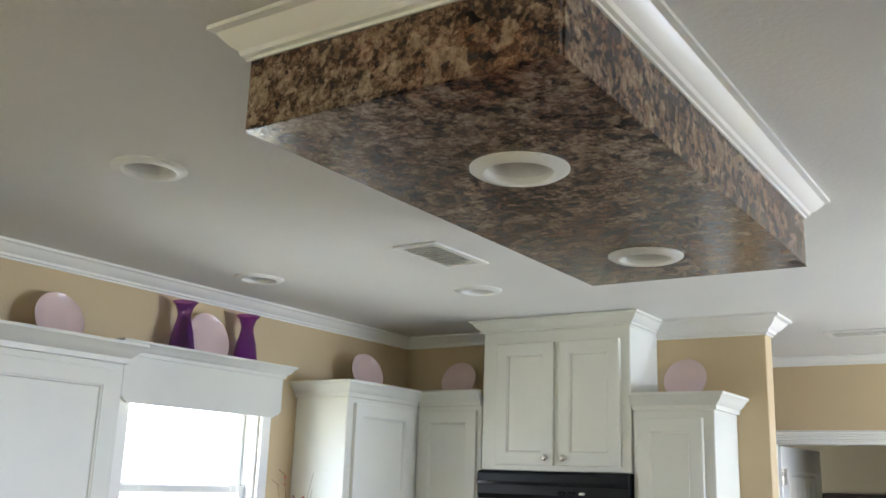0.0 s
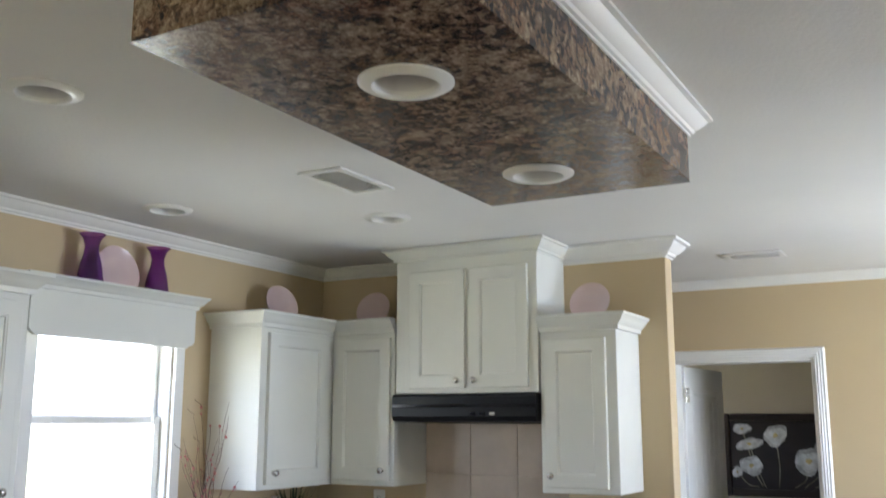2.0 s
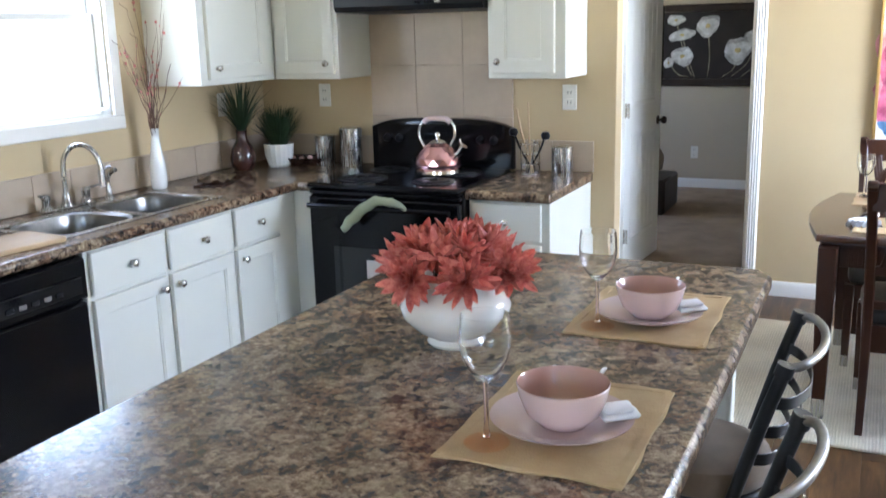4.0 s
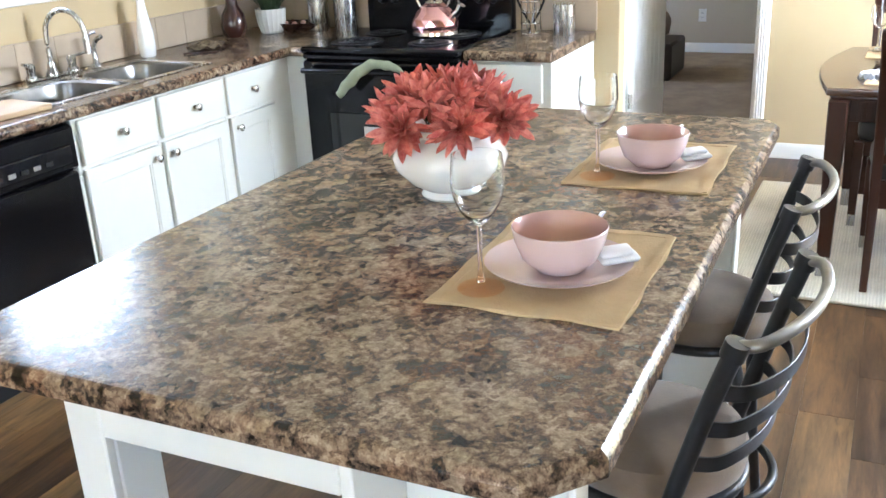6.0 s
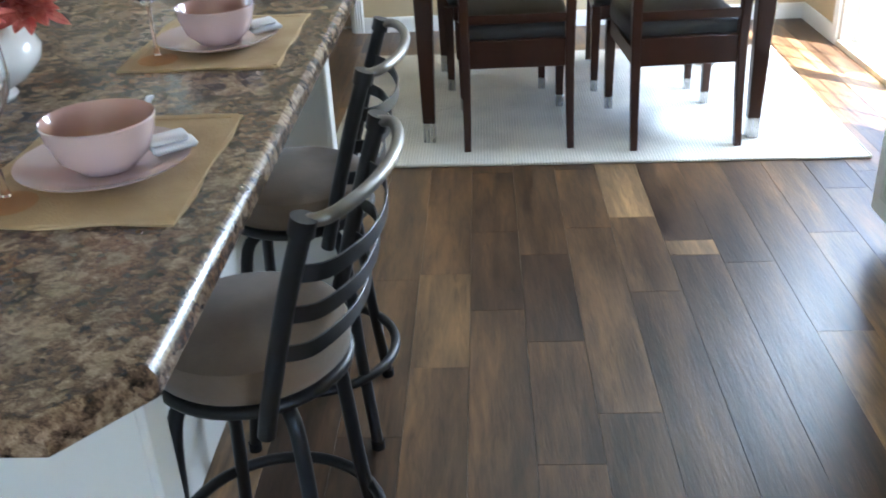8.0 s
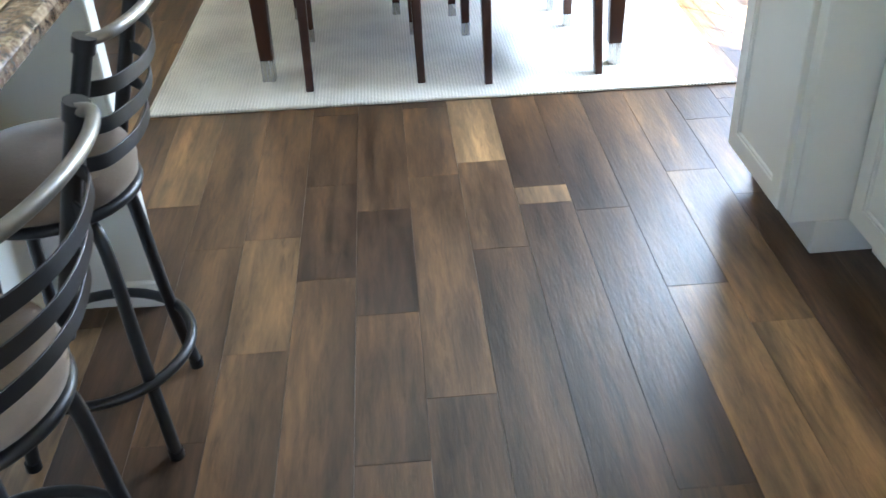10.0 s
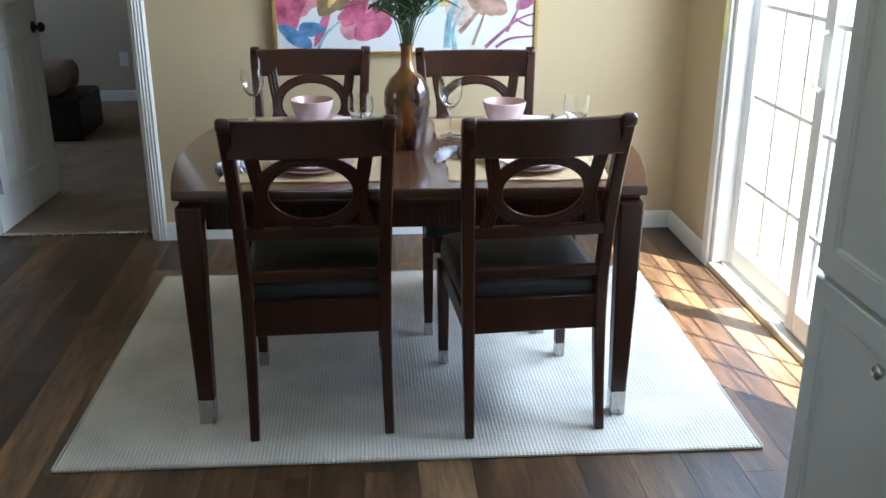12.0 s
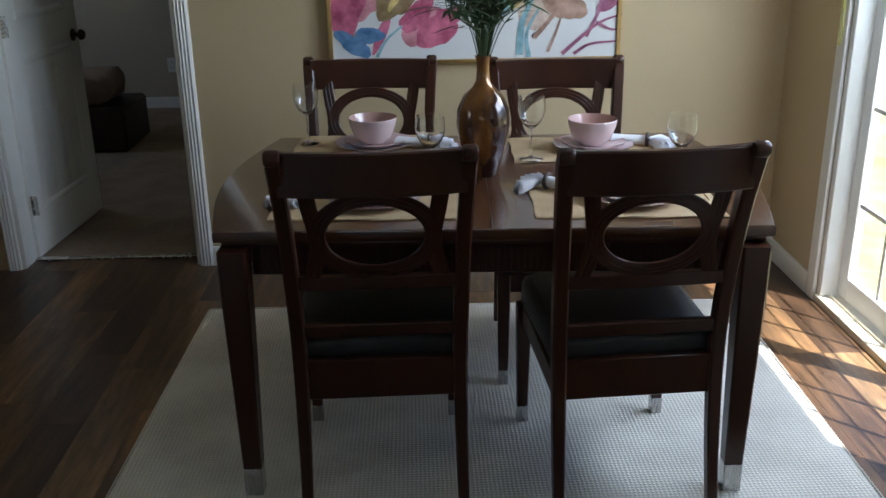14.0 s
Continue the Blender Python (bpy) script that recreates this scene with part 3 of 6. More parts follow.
structure("trim_door_casing", casing(DX0, DX1, DZ, YF, -1), TRIM, "white fluted door casing", "door casing", 25)
structure("trim_door_jamb", boxes(((DX0 - 0.001, YF + 0.001, 0), (DX0 + 0.018, YF + 0.139, DZ)), ((DX1 - 0.018, YF + 0.001, 0), (DX1 + 0.001, YF + 0.139, DZ)), ((DX0 + 0.018, YF + 0.001, DZ - 0.018), (DX1 - 0.018, YF + 0.139, DZ + 0.001))), TRIM, "white door jamb", "door jamb")
structure("trim_threshold", boxes(((DX0 + 0.018, YF + 0.10, 0.0), (DX1 - 0.018, YF + 0.135, 0.012)), b=0.004), NICKEL, "metal carpet strip in the doorway", "threshold")


def panel_leaf(w, h, t):
    """A moulded two-panel door leaf, hinged at x=0, in the plane y=0."""
    bm = boxes(((0, -t / 2, 0), (w, t / 2, h)))
    for z0, z1 in ((0.20, 0.90), (1.06, h - 0.14)):
        for sgn in (-1, 1):
            y = sgn * t / 2
            x0, x1 = 0.12, w - 0.12
            fr = bmesh.new()
            ring = []
            for k, (ins, dep) in enumerate(((0, 0.0005), (0.010, 0.006), (0.022, 0.006), (0.034, -0.001), (0.05, 0.003))):
                a = [(x0 + ins, y + sgn * dep, z0 + ins), (x1 - ins, y + sgn * dep, z0 + ins), (x1 - ins, y + sgn * dep, z1 - ins), (x0 + ins, y + sgn * dep, z1 - ins)]
                ring.append([fr.verts.new(p) for p in a])
            for a, c in zip(ring, ring[1:]):
                for i in range(4):
                    fr.faces.new((a[i], a[(i + 1) % 4], c[(i + 1) % 4], c[i]))
            fr.faces.new(ring[-1])
            bm = joined(bm, fr)
    # grooves of the planked panels
    for i in range(1, 5):
        x = 0.17 + (w - 0.34) * i / 5
        for z0, z1 in ((0.26, 0.84), (1.12, h - 0.20)):
            for sgn in (-1, 1):
                yy = sgn * (t / 2 + 0.003)
                cbox(bm, (x - 0.004, min(yy, yy + sgn * 0.003), z0), (x + 0.004, max(yy, yy + sgn * 0.003), z1), 0.0014)
    return bm


door = thing("door_1", pose(DX0 + 0.02, YF + 0.125, 0.012, 0, 0, 86), "open white panelled bedroom door with bronze knob", "door", kind="structure")
leaf = part("door_leaf", panel_leaf(0.765, 1.995, 0.035), TRIM, door, angle=25)
for sgn in (-1, 1):
    kb = lathe([(0, 0.062), (0.018, 0.060), (0.026, 0.050), (0.027, 0.040), (0.020, 0.030), (0.011, 0.026), (0.010, 0.008), (0.030, 0.006), (0.031, 0), (0, 0)], 20)
    part("door_knob", moved(kb, pose(0.70, sgn * 0.0175, 0.93, -90 * sgn)), surf("oil_bronze", (0.05, 0.03, 0.02), None, 20, 0.35, 0.8) if sgn < 0 else MATS["oil_bronze"], leaf, "dark bronze door knob")
for z in (0.25, 1.05, 1.82):
    part("hinge", joined(boxes(((-0.003, -0.045, z - 0.045), (0.001, -0.016, z + 0.045)), b=0.001), tube([(-0.004, -0.020, z - 0.046), (-0.004, -0.020, z + 0.046)], 0.006, 8, smooth=0, up=(1, 0, 0))), NICKEL, door, "steel hinge")

# kitchen window
win = thing("window_1", pose(XL, 0, 0), "white double-hung kitchen window, daylight outside", "window", kind="structure")
yo0, yo1, zo0, zo1 = WY0 - 0.055, WY1 + 0.055, WZ0 - 0.055, WZ1 + 0.05
part("window_frame", boxes(((0, yo0, zo0), (0.02, WY0, zo1)), ((0, WY1, zo0), (0.02, yo1, zo1)), ((0, WY0, WZ1), (0.02, WY1, zo1)),
     ((-0.11, WY0, WZ0), (-0.001, WY0 + 0.012, WZ1)), ((-0.11, WY1 - 0.012, WZ0), (-0.001, WY1, WZ1)), ((-0.11, WY0 + 0.012, WZ1 - 0.012), (-0.001, WY1 - 0.012, WZ1))), TRIM, win)
part("window_sill", boxes(((-0.10, WY0 + 0.012, WZ0), (0.0, WY1 - 0.012, WZ0 + 0.012)), ((0, yo0, zo0), (0.024, yo1, WZ0 + 0.006)), b=0.005), TRIM, win)
for nm, x, z0, z1 in (("lower_sash", -0.055, WZ0 + 0.013, 1.69), ("upper_sash", -0.085, 1.66, WZ1 - 0.013)):
    y0, y1 = WY0 + 0.013, WY1 - 0.013
    s = part(nm, boxes(((x - 0.012, y0, z0), (x + 0.012, y0 + 0.035, z1)), ((x - 0.012, y1 - 0.035, z0), (x + 0.012, y1, z1)), ((x - 0.012, y0 + 0.035, z0), (x + 0.012, y1 - 0.035, z0 + 0.035)), ((x - 0.012, y0 + 0.035, z1 - 0.03), (x + 0.012, y1 - 0.035, z1))), TRIM, win)
    p = part("pane", boxes(((x - 0.002, y0 + 0.034, z0 + 0.034), (x + 0.002, y1 - 0.034, z1 - 0.029)), b=0), PANE, s)
    p.visible_shadow = False
blind = thing("window_blind", pose(XL - 0.02, 0, 0), "white vinyl mini blind rails and cords inside the window", "blind")
part("head_rail", boxes(((-0.012, WY0 + 0.015, WZ1 - 0.045), (0.012, WY1 - 0.015, WZ1 - 0.014))), BLIND, blind)
part("bottom_rail", boxes(((-0.012, WY0 + 0.02, WZ0 + 0.030), (0.012, WY1 - 0.02, WZ0 + 0.046))), BLIND, blind)
for y in (WY0 + 0.12, WY1 - 0.12):
    part("ladder_cord", tube([(0, y, WZ1 - 0.04), (0, y, WZ0 + 0.044)], 0.0012, 6, smooth=0, up=(1, 0, 0)), BLIND, blind)
part("cord", tube([(0.014, WY1 - 0.10, WZ1 - 0.04), (0.014, WY1 - 0.10, WZ0 + 0.10)], 0.0015, 6, smooth=0, up=(1, 0, 0)), BLIND, blind)

# unseen windows added for light, behind the walk and in the bedroom: frame, pane
for nm, m, w in (("window_2", pose(-0.9, YB - 0.06, 0.8), 1.8), ("window_3", pose(XR + 0.06, -1.6, 0.8, 0, 0, 90), 1.8), ("window_4", pose(-3.25, 7.9, 0.9, 0, 0, 90), 1.2)):
    h = 1.35 if w > 1.5 else 1.2
    wi = thing(nm, m, "unseen white framed window, added to light the room", "window", kind="structure")
    part("window_frame", boxes(((-w / 2, -0.03, 0), (-w / 2 + 0.06, 0.03, h)), ((w / 2 - 0.06, -0.03, 0), (w / 2, 0.03, h)), ((-w / 2 + 0.06, -0.03, 0), (w / 2 - 0.06, 0.03, 0.06)),
         ((-w / 2 + 0.06, -0.03, h - 0.06), (w / 2 - 0.06, 0.03, h)), ((-0.02, -0.025, 0.06), (0.02, 0.025, h - 0.06)), ((-w / 2 + 0.06, -0.02, h / 2 - 0.02), (-0.02, 0.02, h / 2 + 0.02)), ((0.02, -0.02, h / 2 - 0.02), (w / 2 - 0.06, 0.02, h / 2 + 0.02))), TRIM, wi)
    p = part("pane", boxes(((-w / 2 + 0.05, -0.002, 0.05), (w / 2 - 0.05, 0.002, h - 0.05)), b=0), PANE, wi)
    p.visible_shadow = False

# sliding patio door
sl = thing("door_2", pose(XR, 0, 0), "white vinyl sliding patio door with grid panes", "patio door", kind="structure")
part("door_casing", boxes(((-0.016, SY1, 0), (0, SY1 + 0.068, SZ + 0.068)), ((-0.016, SY0 - 0.068, 0), (0, SY0, SZ + 0.068)), ((-0.016, SY0, SZ), (0, SY1, SZ + 0.068))), TRIM, sl)
part("door_frame", boxes(((0.0, SY1 - 0.035, 0.03), (0.119, SY1 - 0.001, SZ - 0.001)), ((0.0, SY0 + 0.001, 0.03), (0.119, SY0 + 0.035, SZ - 0.001)), ((0.0, SY0 + 0.035, SZ - 0.036), (0.119, SY1 - 0.035, SZ - 0.001))), TRIM, sl)
part("track", boxes(((-0.01, SY0 + 0.001, -0.004), (0.119, SY1 - 0.001, 0.03)), ((0.035, SY0 + 0.035, 0.03), (0.04, SY1 - 0.035, 0.042))), surf("almond_vinyl", (0.66, 0.60, 0.48), None, 6, 0.4), sl, "almond sill track")
for nm, x, y0, y1 in (("fixed_panel", 0.085, 4.39, SY1 - 0.035), ("sliding_panel", 0.040, SY0 + 0.035, 4.47)):
    st, z0, z1 = 0.07, 0.043, SZ - 0.038
    pn = part(nm, boxes(((x - 0.018, y0, z0), (x + 0.018, y0 + st, z1)), ((x - 0.018, y1 - st, z0), (x + 0.018, y1, z1)), ((x - 0.018, y0 + st, z0), (x + 0.018, y1 - st, z0 + 0.09)), ((x - 0.018, y0 + st, z1 - st), (x + 0.018, y1 - st, z1))), TRIM, sl)
    p = part("pane", boxes(((x - 0.003, y0 + st - 0.005, z0 + 0.085), (x + 0.003, y1 - st + 0.005, z1 - st + 0.005)), b=0), PANE, pn)
    p.visible_shadow = False
    for i in (1, 2):
        y = y0 + st + (y1 - y0 - 2 * st) * i / 3
        part("muntin", boxes(((x - 0.007, y - 0.009, z0 + 0.09), (x - 0.0035, y + 0.009, z1 - st)), b=0.001), TRIM, pn)
    for z in (0.43, 0.80, 1.17, 1.54):
        part("muntin", boxes(((x - 0.0075, y0 + st, z - 0.009), (x - 0.004, y1 - st, z + 0.009)), b=0.001), TRIM, pn)
part("handle", joined(tube([(0.016, 4.425, 0.95), (-0.012, 4.425, 0.97), (-0.018, 4.425, 1.05), (-0.012, 4.425, 1.13), (0.016, 4.425, 1.15)], 0.007, 8, up=(0, 1, 0))), TRIM, bpy.data.objects["sliding_panel"], "white pull handle")

cord = thing("pull_cord", pose(XR - 0.022, SY1 + 0.030, 1.02), "thin yellow cord looped on the patio door casing", "cord")
part("loop", tube([(0, 0.004, 0.32), (-0.004, -0.006, 0.22), (-0.008, -0.026, 0.10), (-0.006, -0.020, 0.02), (-0.004, 0.002, 0.0), (-0.002, 0.010, 0.12), (0, 0.006, 0.32)], 0.0022, 6, up=(1, 0, 0)), surf("yellow_cord", (0.55, 0.52, 0.10), None, 30, 0.6), cord)

# outdoors
structure("ground", boxes(((-60, -60, -0.95), (60, 60, -0.75)), b=0), GRASS, "sunlit pale grass lawn", "lawn")
structure("road", boxes(((15, -60, -0.749), (20, 60, -0.742)), b=0), ROAD, "grey asphalt lane", "road")
for x, y, w, d in ((26, 12, 14, 8),):
    ho = thing("house", pose(x, y, -0.75), "pale sided house across the lawn", "house")
    part("wall", boxes(((-w / 2, -d / 2, 0), (w / 2, d / 2, 2.9))), SIDING, ho)
    roof = bmesh.new()
    a = [(-w / 2 - 0.3, -d / 2 - 0.3, 2.9), (w / 2 + 0.3, -d / 2 - 0.3, 2.9), (w / 2 + 0.3, d / 2 + 0.3, 2.9), (-w / 2 - 0.3, d / 2 + 0.3, 2.9)]
    vs = [roof.verts.new(p) for p in a] + [roof.verts.new((0, -d / 2 - 0.3, 4.4)), roof.verts.new((0, d / 2 + 0.3, 4.4))]
    for f in ((0, 1, 4), (2, 3, 5), (1, 2, 5, 4), (3, 0, 4, 5), (3, 2, 1, 0)):
        roof.faces.new([vs[i] for i in f])
    part("roof", roof, ROOFM, ho)

# ---- kitchen cabinets ----
def shaker(w, h, t=0.019, rail=0.055):
    """A door in the plane y=0 facing -y, from x=0..w, z=0..h: one moulded leaf with a sunk panel."""
    r = min(rail, w * 0.28, h * 0.32)
    bm = bmesh.new()
    rings = []
    for ins, y in ((0, 0), (0, -t + 0.0025), (0.0025, -t), (r, -t), (r + 0.001, -t + 0.003), (r + 0.006, -t + 0.0045), (r + 0.009, -t + 0.010)):
        rings.append([bm.verts.new(p) for p in ((ins, y, ins), (w - ins, y, ins), (w - ins, y, h - ins), (ins, y, h - ins))])
    for a, c in zip(rings, rings[1:]):
        for i in range(4):
            bm.faces.new((a[i], a[(i + 1) % 4], c[(i + 1) % 4], c[i]))
    bm.faces.new(rings[0][::-1])
    bm.faces.new(rings[-1])
    return bm


def slab(w, h, t=0.019):
    return boxes(((0, -t, 0), (w, 0, h)), b=0.004)


def knob_mesh():
    return moved(lathe([(0, 0.030), (0.009, 0.029), (0.0145, 0.025), (0.0155, 0.020), (0.012, 0.015), (0.006, 0.012), (0.0055, 0.004), (0.009, 0.001), (0.009, 0), (0, 0)], 18), pose(0, 0, 0, 90))


KNOB = mesh_of("knob", knob_mesh(), NICKEL)


def front(cab, name, bm, m, knob=None):
    d = part(name, bm, CAB, cab, at=m, angle=30)
    if knob:
        k = piece("knob", KNOB, d, pose(knob[0], -0.019, knob[1]))
        tagged(k, "round satin nickel knob")
    return d


def cabinet(name, m, w, d, z0, z1, label, fronts, group="", toe=0.0, crown=None, cat="cabinet", hollow=False):
    """A unit with its back at y=0, front at y=-d, from x=0..w. fronts: (kind, x, z, w, h, knob)."""
    cab = thing(name, m, label, cat, group)
    zb = z0 + toe
    if hollow:
        zs = z1 - 0.20
        for nm, lo, hi in (("side_panel", (0, -d, zb), (0.018, 0, zs)), ("side_panel", (w - 0.018, -d, zb), (w, 0, zs)), ("back_panel", (0.018, -0.012, zb), (w - 0.018, 0, zs)),
                           ("bottom_panel", (0.018, -d, zb), (w - 0.018, -0.012, zb + 0.018)), ("face_frame", (0.018, -d, zb + 0.018), (w - 0.018, -d + 0.018, zs)), ("top_rail", (0.0, -d, zs + 0.0005), (w, -d + 0.018, z1))):
            part(nm, boxes((lo, hi)), CAB, cab)
    else:
        part("body", boxes(((0, -d, zb), (w, 0, z1))), CAB, cab)
    if toe:
        part("plinth", boxes(((0.0, -d + 0.07, z0), (w, 0, zb))), CAB, cab)
    for kind, x, z, fw, fh, kn in fronts:
        front(cab, "door" if kind == "door" else "drawer", shaker(fw, fh) if kind == "door" else slab(fw, fh), pose(x, -d, z), kn)
    if crown:
        part("cornice", moulding(crown, 1, z1 + 0.072, [(0, 0), (0.055, 0), (0.055, 0.010), (0.046, 0.016), (0.036, 0.032), (0.022, 0.046), (0.014, 0.054), (0.012, 0.072), (0, 0.072)]), CAB, cab, angle=30)
        part("top", boxes(((0.001, -d + 0.001, z1), (w - 0.001, -0.001, z1 + 0.052)), b=0.001), CAB, cab)
    return cab


UZ0, UZ1, UZ1R = 1.365, 2.10, 2.068
# upper cabinet between corner and hood: front faces -y
cabinet("wall_cabinet", pose(-2.47, YR, 0), 0.37, 0.32, UZ0, UZ1, "white shaker wall cabinet beside the range hood", [("door", 0.025, UZ0 + 0.025, 0.325, UZ1 - UZ0 - 0.05, (0.29, 0.05))], "wall cabinets", crown=[(0.018, -0.32), (0.37, -0.32)])
# corner cabinet on the window wall: front faces +x, side panel faces -y
cabinet("wall_cabinet", pose(XL, 3.50, 0, 0, 0, 90), 0.88, 0.31, UZ0, UZ1, "white shaker corner wall cabinet over the worktop", [("door", 0.045, UZ0 + 0.025, 0.44, UZ1 - UZ0 - 0.05, (0.045, 0.05))], "wall cabinets", crown=[(0, 0), (0, -0.31), (0.54, -0.31)])
# cabinet over the hood
hz0 = 1.80
hc = cabinet("hood_cabinet", pose(HX0 + 0.003, YR, 0), HX1 - HX0 - 0.006, 0.33, hz0, ZC - 0.002, "tall white double-door cabinet above the range hood", [("door", 0.085, 1.825, 0.298, 0.56, (0.265, 0.035)), ("door", 0.408, 1.825, 0.298, 0.56, (0.033, 0.035))], "wall cabinets")
part("cornice", moulding([(0, 0), (0, -0.33), (HX1 - HX0 - 0.006, -0.33), (HX1 - HX0 - 0.006, 0)], 1, ZC - 0.003, k=0.75), CAB, hc, angle=30)
cabinet("wall_cabinet", pose(HX1 + 0.002, YR, 0), 0.357, 0.32, UZ0, UZ1R, "white shaker wall cabinet with a pink plate on top", [("door", 0.025, UZ0 + 0.025, 0.285, UZ1R - UZ0 - 0.06, (0.03, 0.05))], "wall cabinets", crown=[(0, -0.32), (0.357, -0.32), (0.357, 0)])
# left of the window
cabinet("wall_cabinet", pose(XL, 1.63, 0, 0, 0, 90), 0.64, 0.31, UZ0, UZ1, "white shaker wall cabinet beside the kitchen window", [("door", 0.035, UZ0 + 0.025, 0.57, UZ1 - UZ0 - 0.05, (0.53, 0.05))], "wall cabinets", crown=[(0.0, -0.31), (0.64, -0.31), (0.64, 0)])
cabinet("wall_cabinet", pose(XL, 0.95, 0, 0, 0, 90), 0.675, 0.33, UZ0, UZ1 + 0.03, "white shaker wall cabinet beside the window run", [("door", 0.035, UZ0 + 0.025, 0.60, UZ1 - UZ0 - 0.05, (0.05, 0.05))], "wall cabinets", crown=[(0, 0), (0.0, -0.33), (0.675, -0.33), (0.675, 0)])

# valance over the window
va = thing("window_valance", pose(XL, 0, 0), "white wooden valance box with a scalloped end", "valance")
vx, vy0, vy1, vz0, vz1 = 0.135, 2.405, 3.255, 1.985, 2.16
out = [(vy0, vz1), (vy0, vz0 + 0.025), (vy0 + 0.012, vz0 + 0.012), (vy0 + 0.03, vz0)]
out += [(vy1 - 0.045, vz0), (vy1 - 0.028, vz0 + 0.012), (vy1 - 0.014, vz0 + 0.014), (vy1, vz0 + 0.03), (vy1, vz1)]
bm = prism([(z, y) for y, z in out], 0, 0.018)
part("face_board", moved(bm, Matrix(((0, 0, 1, vx - 0.018), (0, 1, 0, 0), (1, 0, 0, 0), (0, 0, 0, 1)))), CAB, va)
part("end_board", boxes(((0, vy0, vz0 + 0.03), (vx - 0.018, vy0 + 0.018, vz1))), CAB, va)
part("end_board", boxes(((0, vy1 - 0.018, vz0 + 0.03), (vx - 0.018, vy1, vz1))), CAB, va)
part("top_shelf", boxes(((0, vy0, vz1), (vx, vy1, vz1 + 0.012))), CAB, va)
part("cornice", moulding([(0, vy1), (vx, vy1), (vx, vy0), (0, vy0)][::-1], 1, vz1 + 0.052, [(0, 0), (0.045, 0), (0.045, 0.008), (0.036, 0.014), (0.026, 0.030), (0.012, 0.040), (0.01, 0.055), (0, 0.055)]), CAB, va, angle=30)

# base units along the window wall, fronts at x = -2.19
BF = 0.585
gb = "base cabinets under the worktop"
for y0, w, side in ((2.455, 0.40, 1), (2.855, 0.412, 0), (3.267, 0.352, 0)):
    cabinet("base_cabinet", pose(XL, y0, 0, 0, 0, 90), w, BF, 0, 0.872, "white base cabinet with one drawer and one door", [("drawer", 0.018, 0.705, w - 0.03, 0.158, (w / 2 - 0.01, 0.08)), ("door", 0.018, 0.115, w - 0.03, 0.575, (w - 0.06 if side else 0.035, 0.53))], gb, toe=0.10, hollow=y0 < 3.2)
dead = thing("corner_filler", pose(XL, 3.62, 0), "white corner filler panel beside the range", "cabinet", gb)
part("body", boxes(((0.0, 0.0, 0.0), (BF, 0.759, 0.872)), ((BF, 0.13, 0.0), (0.69, 0.759, 0.872))), CAB, dead)
dw = thing("dishwasher", pose(XL, 1.85, 0, 0, 0, 90), "glossy black dishwasher under the worktop", "dishwasher")
part("body", boxes(((0, -0.56, 0.10), (0.60, 0, 0.868)), ((0.01, -0.50, 0), (0.59, 0, 0.10)), b=0.004), BLACKP, dw)
part("door", boxes(((0.004, -0.60, 0.115), (0.596, -0.56, 0.70)), b=0.008), BLACK, dw)
cp = part("control_panel", boxes(((0.004, -0.612, 0.708), (0.596, -0.56, 0.862)), b=0.012), BLACK, dw)
part("handle", boxes(((0.20, -0.622, 0.735), (0.56, -0.612, 0.80)), b=0.004), BLACKGL, cp, "recessed latch panel")
for i in range(5):
    part("button", boxes(((0.24 + i * 0.05, -0.626, 0.752), (0.27 + i * 0.05, -0.6225, 0.768)), b=0.002), GUNMETAL if i % 2 else BLACKP, cp)
cabinet("base_cabinet", pose(XL, 1.0, 0, 0, 0, 90), 0.845, BF, 0, 0.872, "white base cabinet with a drawer and a door", [("drawer", 0.018, 0.705, 0.80, 0.158, (0.4, 0.08)), ("door", 0.018, 0.115, 0.80, 0.575, (0.75, 0.53))], gb, toe=0.10)
# right of the range
cabinet("base_cabinet", pose(-1.315, YR, 0), 0.365, 0.60, 0, 0.872, "narrow white base cabinet with three drawers beside the range", [("drawer", 0.02, 0.705, 0.31, 0.158, (0.155, 0.08)), ("drawer", 0.02, 0.42, 0.31, 0.27, (0.155, 0.2)), ("drawer", 0.02, 0.115, 0.31, 0.29, (0.155, 0.2))], gb, toe=0.10)

SKX0, SKX1, SKY0, SKY1 = -2.65, -2.27, 2.47, 3.29
lw = thing("worktop", pose(0, 0, 0), "brown granite-look laminate worktop with a sink", "worktop")
for lo, hi in (((XL + 0.001, 1.0, 0.874), (SKX0 + 0.012, 3.745, 0.915)), ((SKX1 - 0.012, 1.0, 0.874), (-2.17, 3.745, 0.915)),
               ((SKX0 + 0.012, 1.0, 0.874), (SKX1 - 0.012, SKY0 + 0.012, 0.915)), ((SKX0 + 0.012, SKY1 - 0.012, 0.874), (SKX1 - 0.012, 3.745, 0.915)),
               ((XL + 0.001, 3.745, 0.874), (-2.087, YR - 0.001, 0.915))):
    part("slab", boxes((lo, hi), b=0), LAM, lw)
part("front_edge", tube([(-2.172, 1.0, 0.8945), (-2.172, 3.745, 0.8945)], 0.0205, 14, smooth=0), LAM, lw)
part("front_edge", tube([(-2.15, 3.745, 0.8945), (-2.089, 3.745, 0.8945)], 0.0205, 14, smooth=0), LAM, lw)
rw = tagged(new("worktop", mesh_of("worktop", boxes(((-1.317, 3.755, 0.874), (-0.94, YR - 0.001, 0.915)), b=0.004), LAM)), "short granite-look laminate worktop beside the range", "worktop")
part("front_edge", tube([(-1.315, 3.757, 0.8945), (-0.942, 3.757, 0.8945)], 0.0205, 14, smooth=0), LAM, rw)

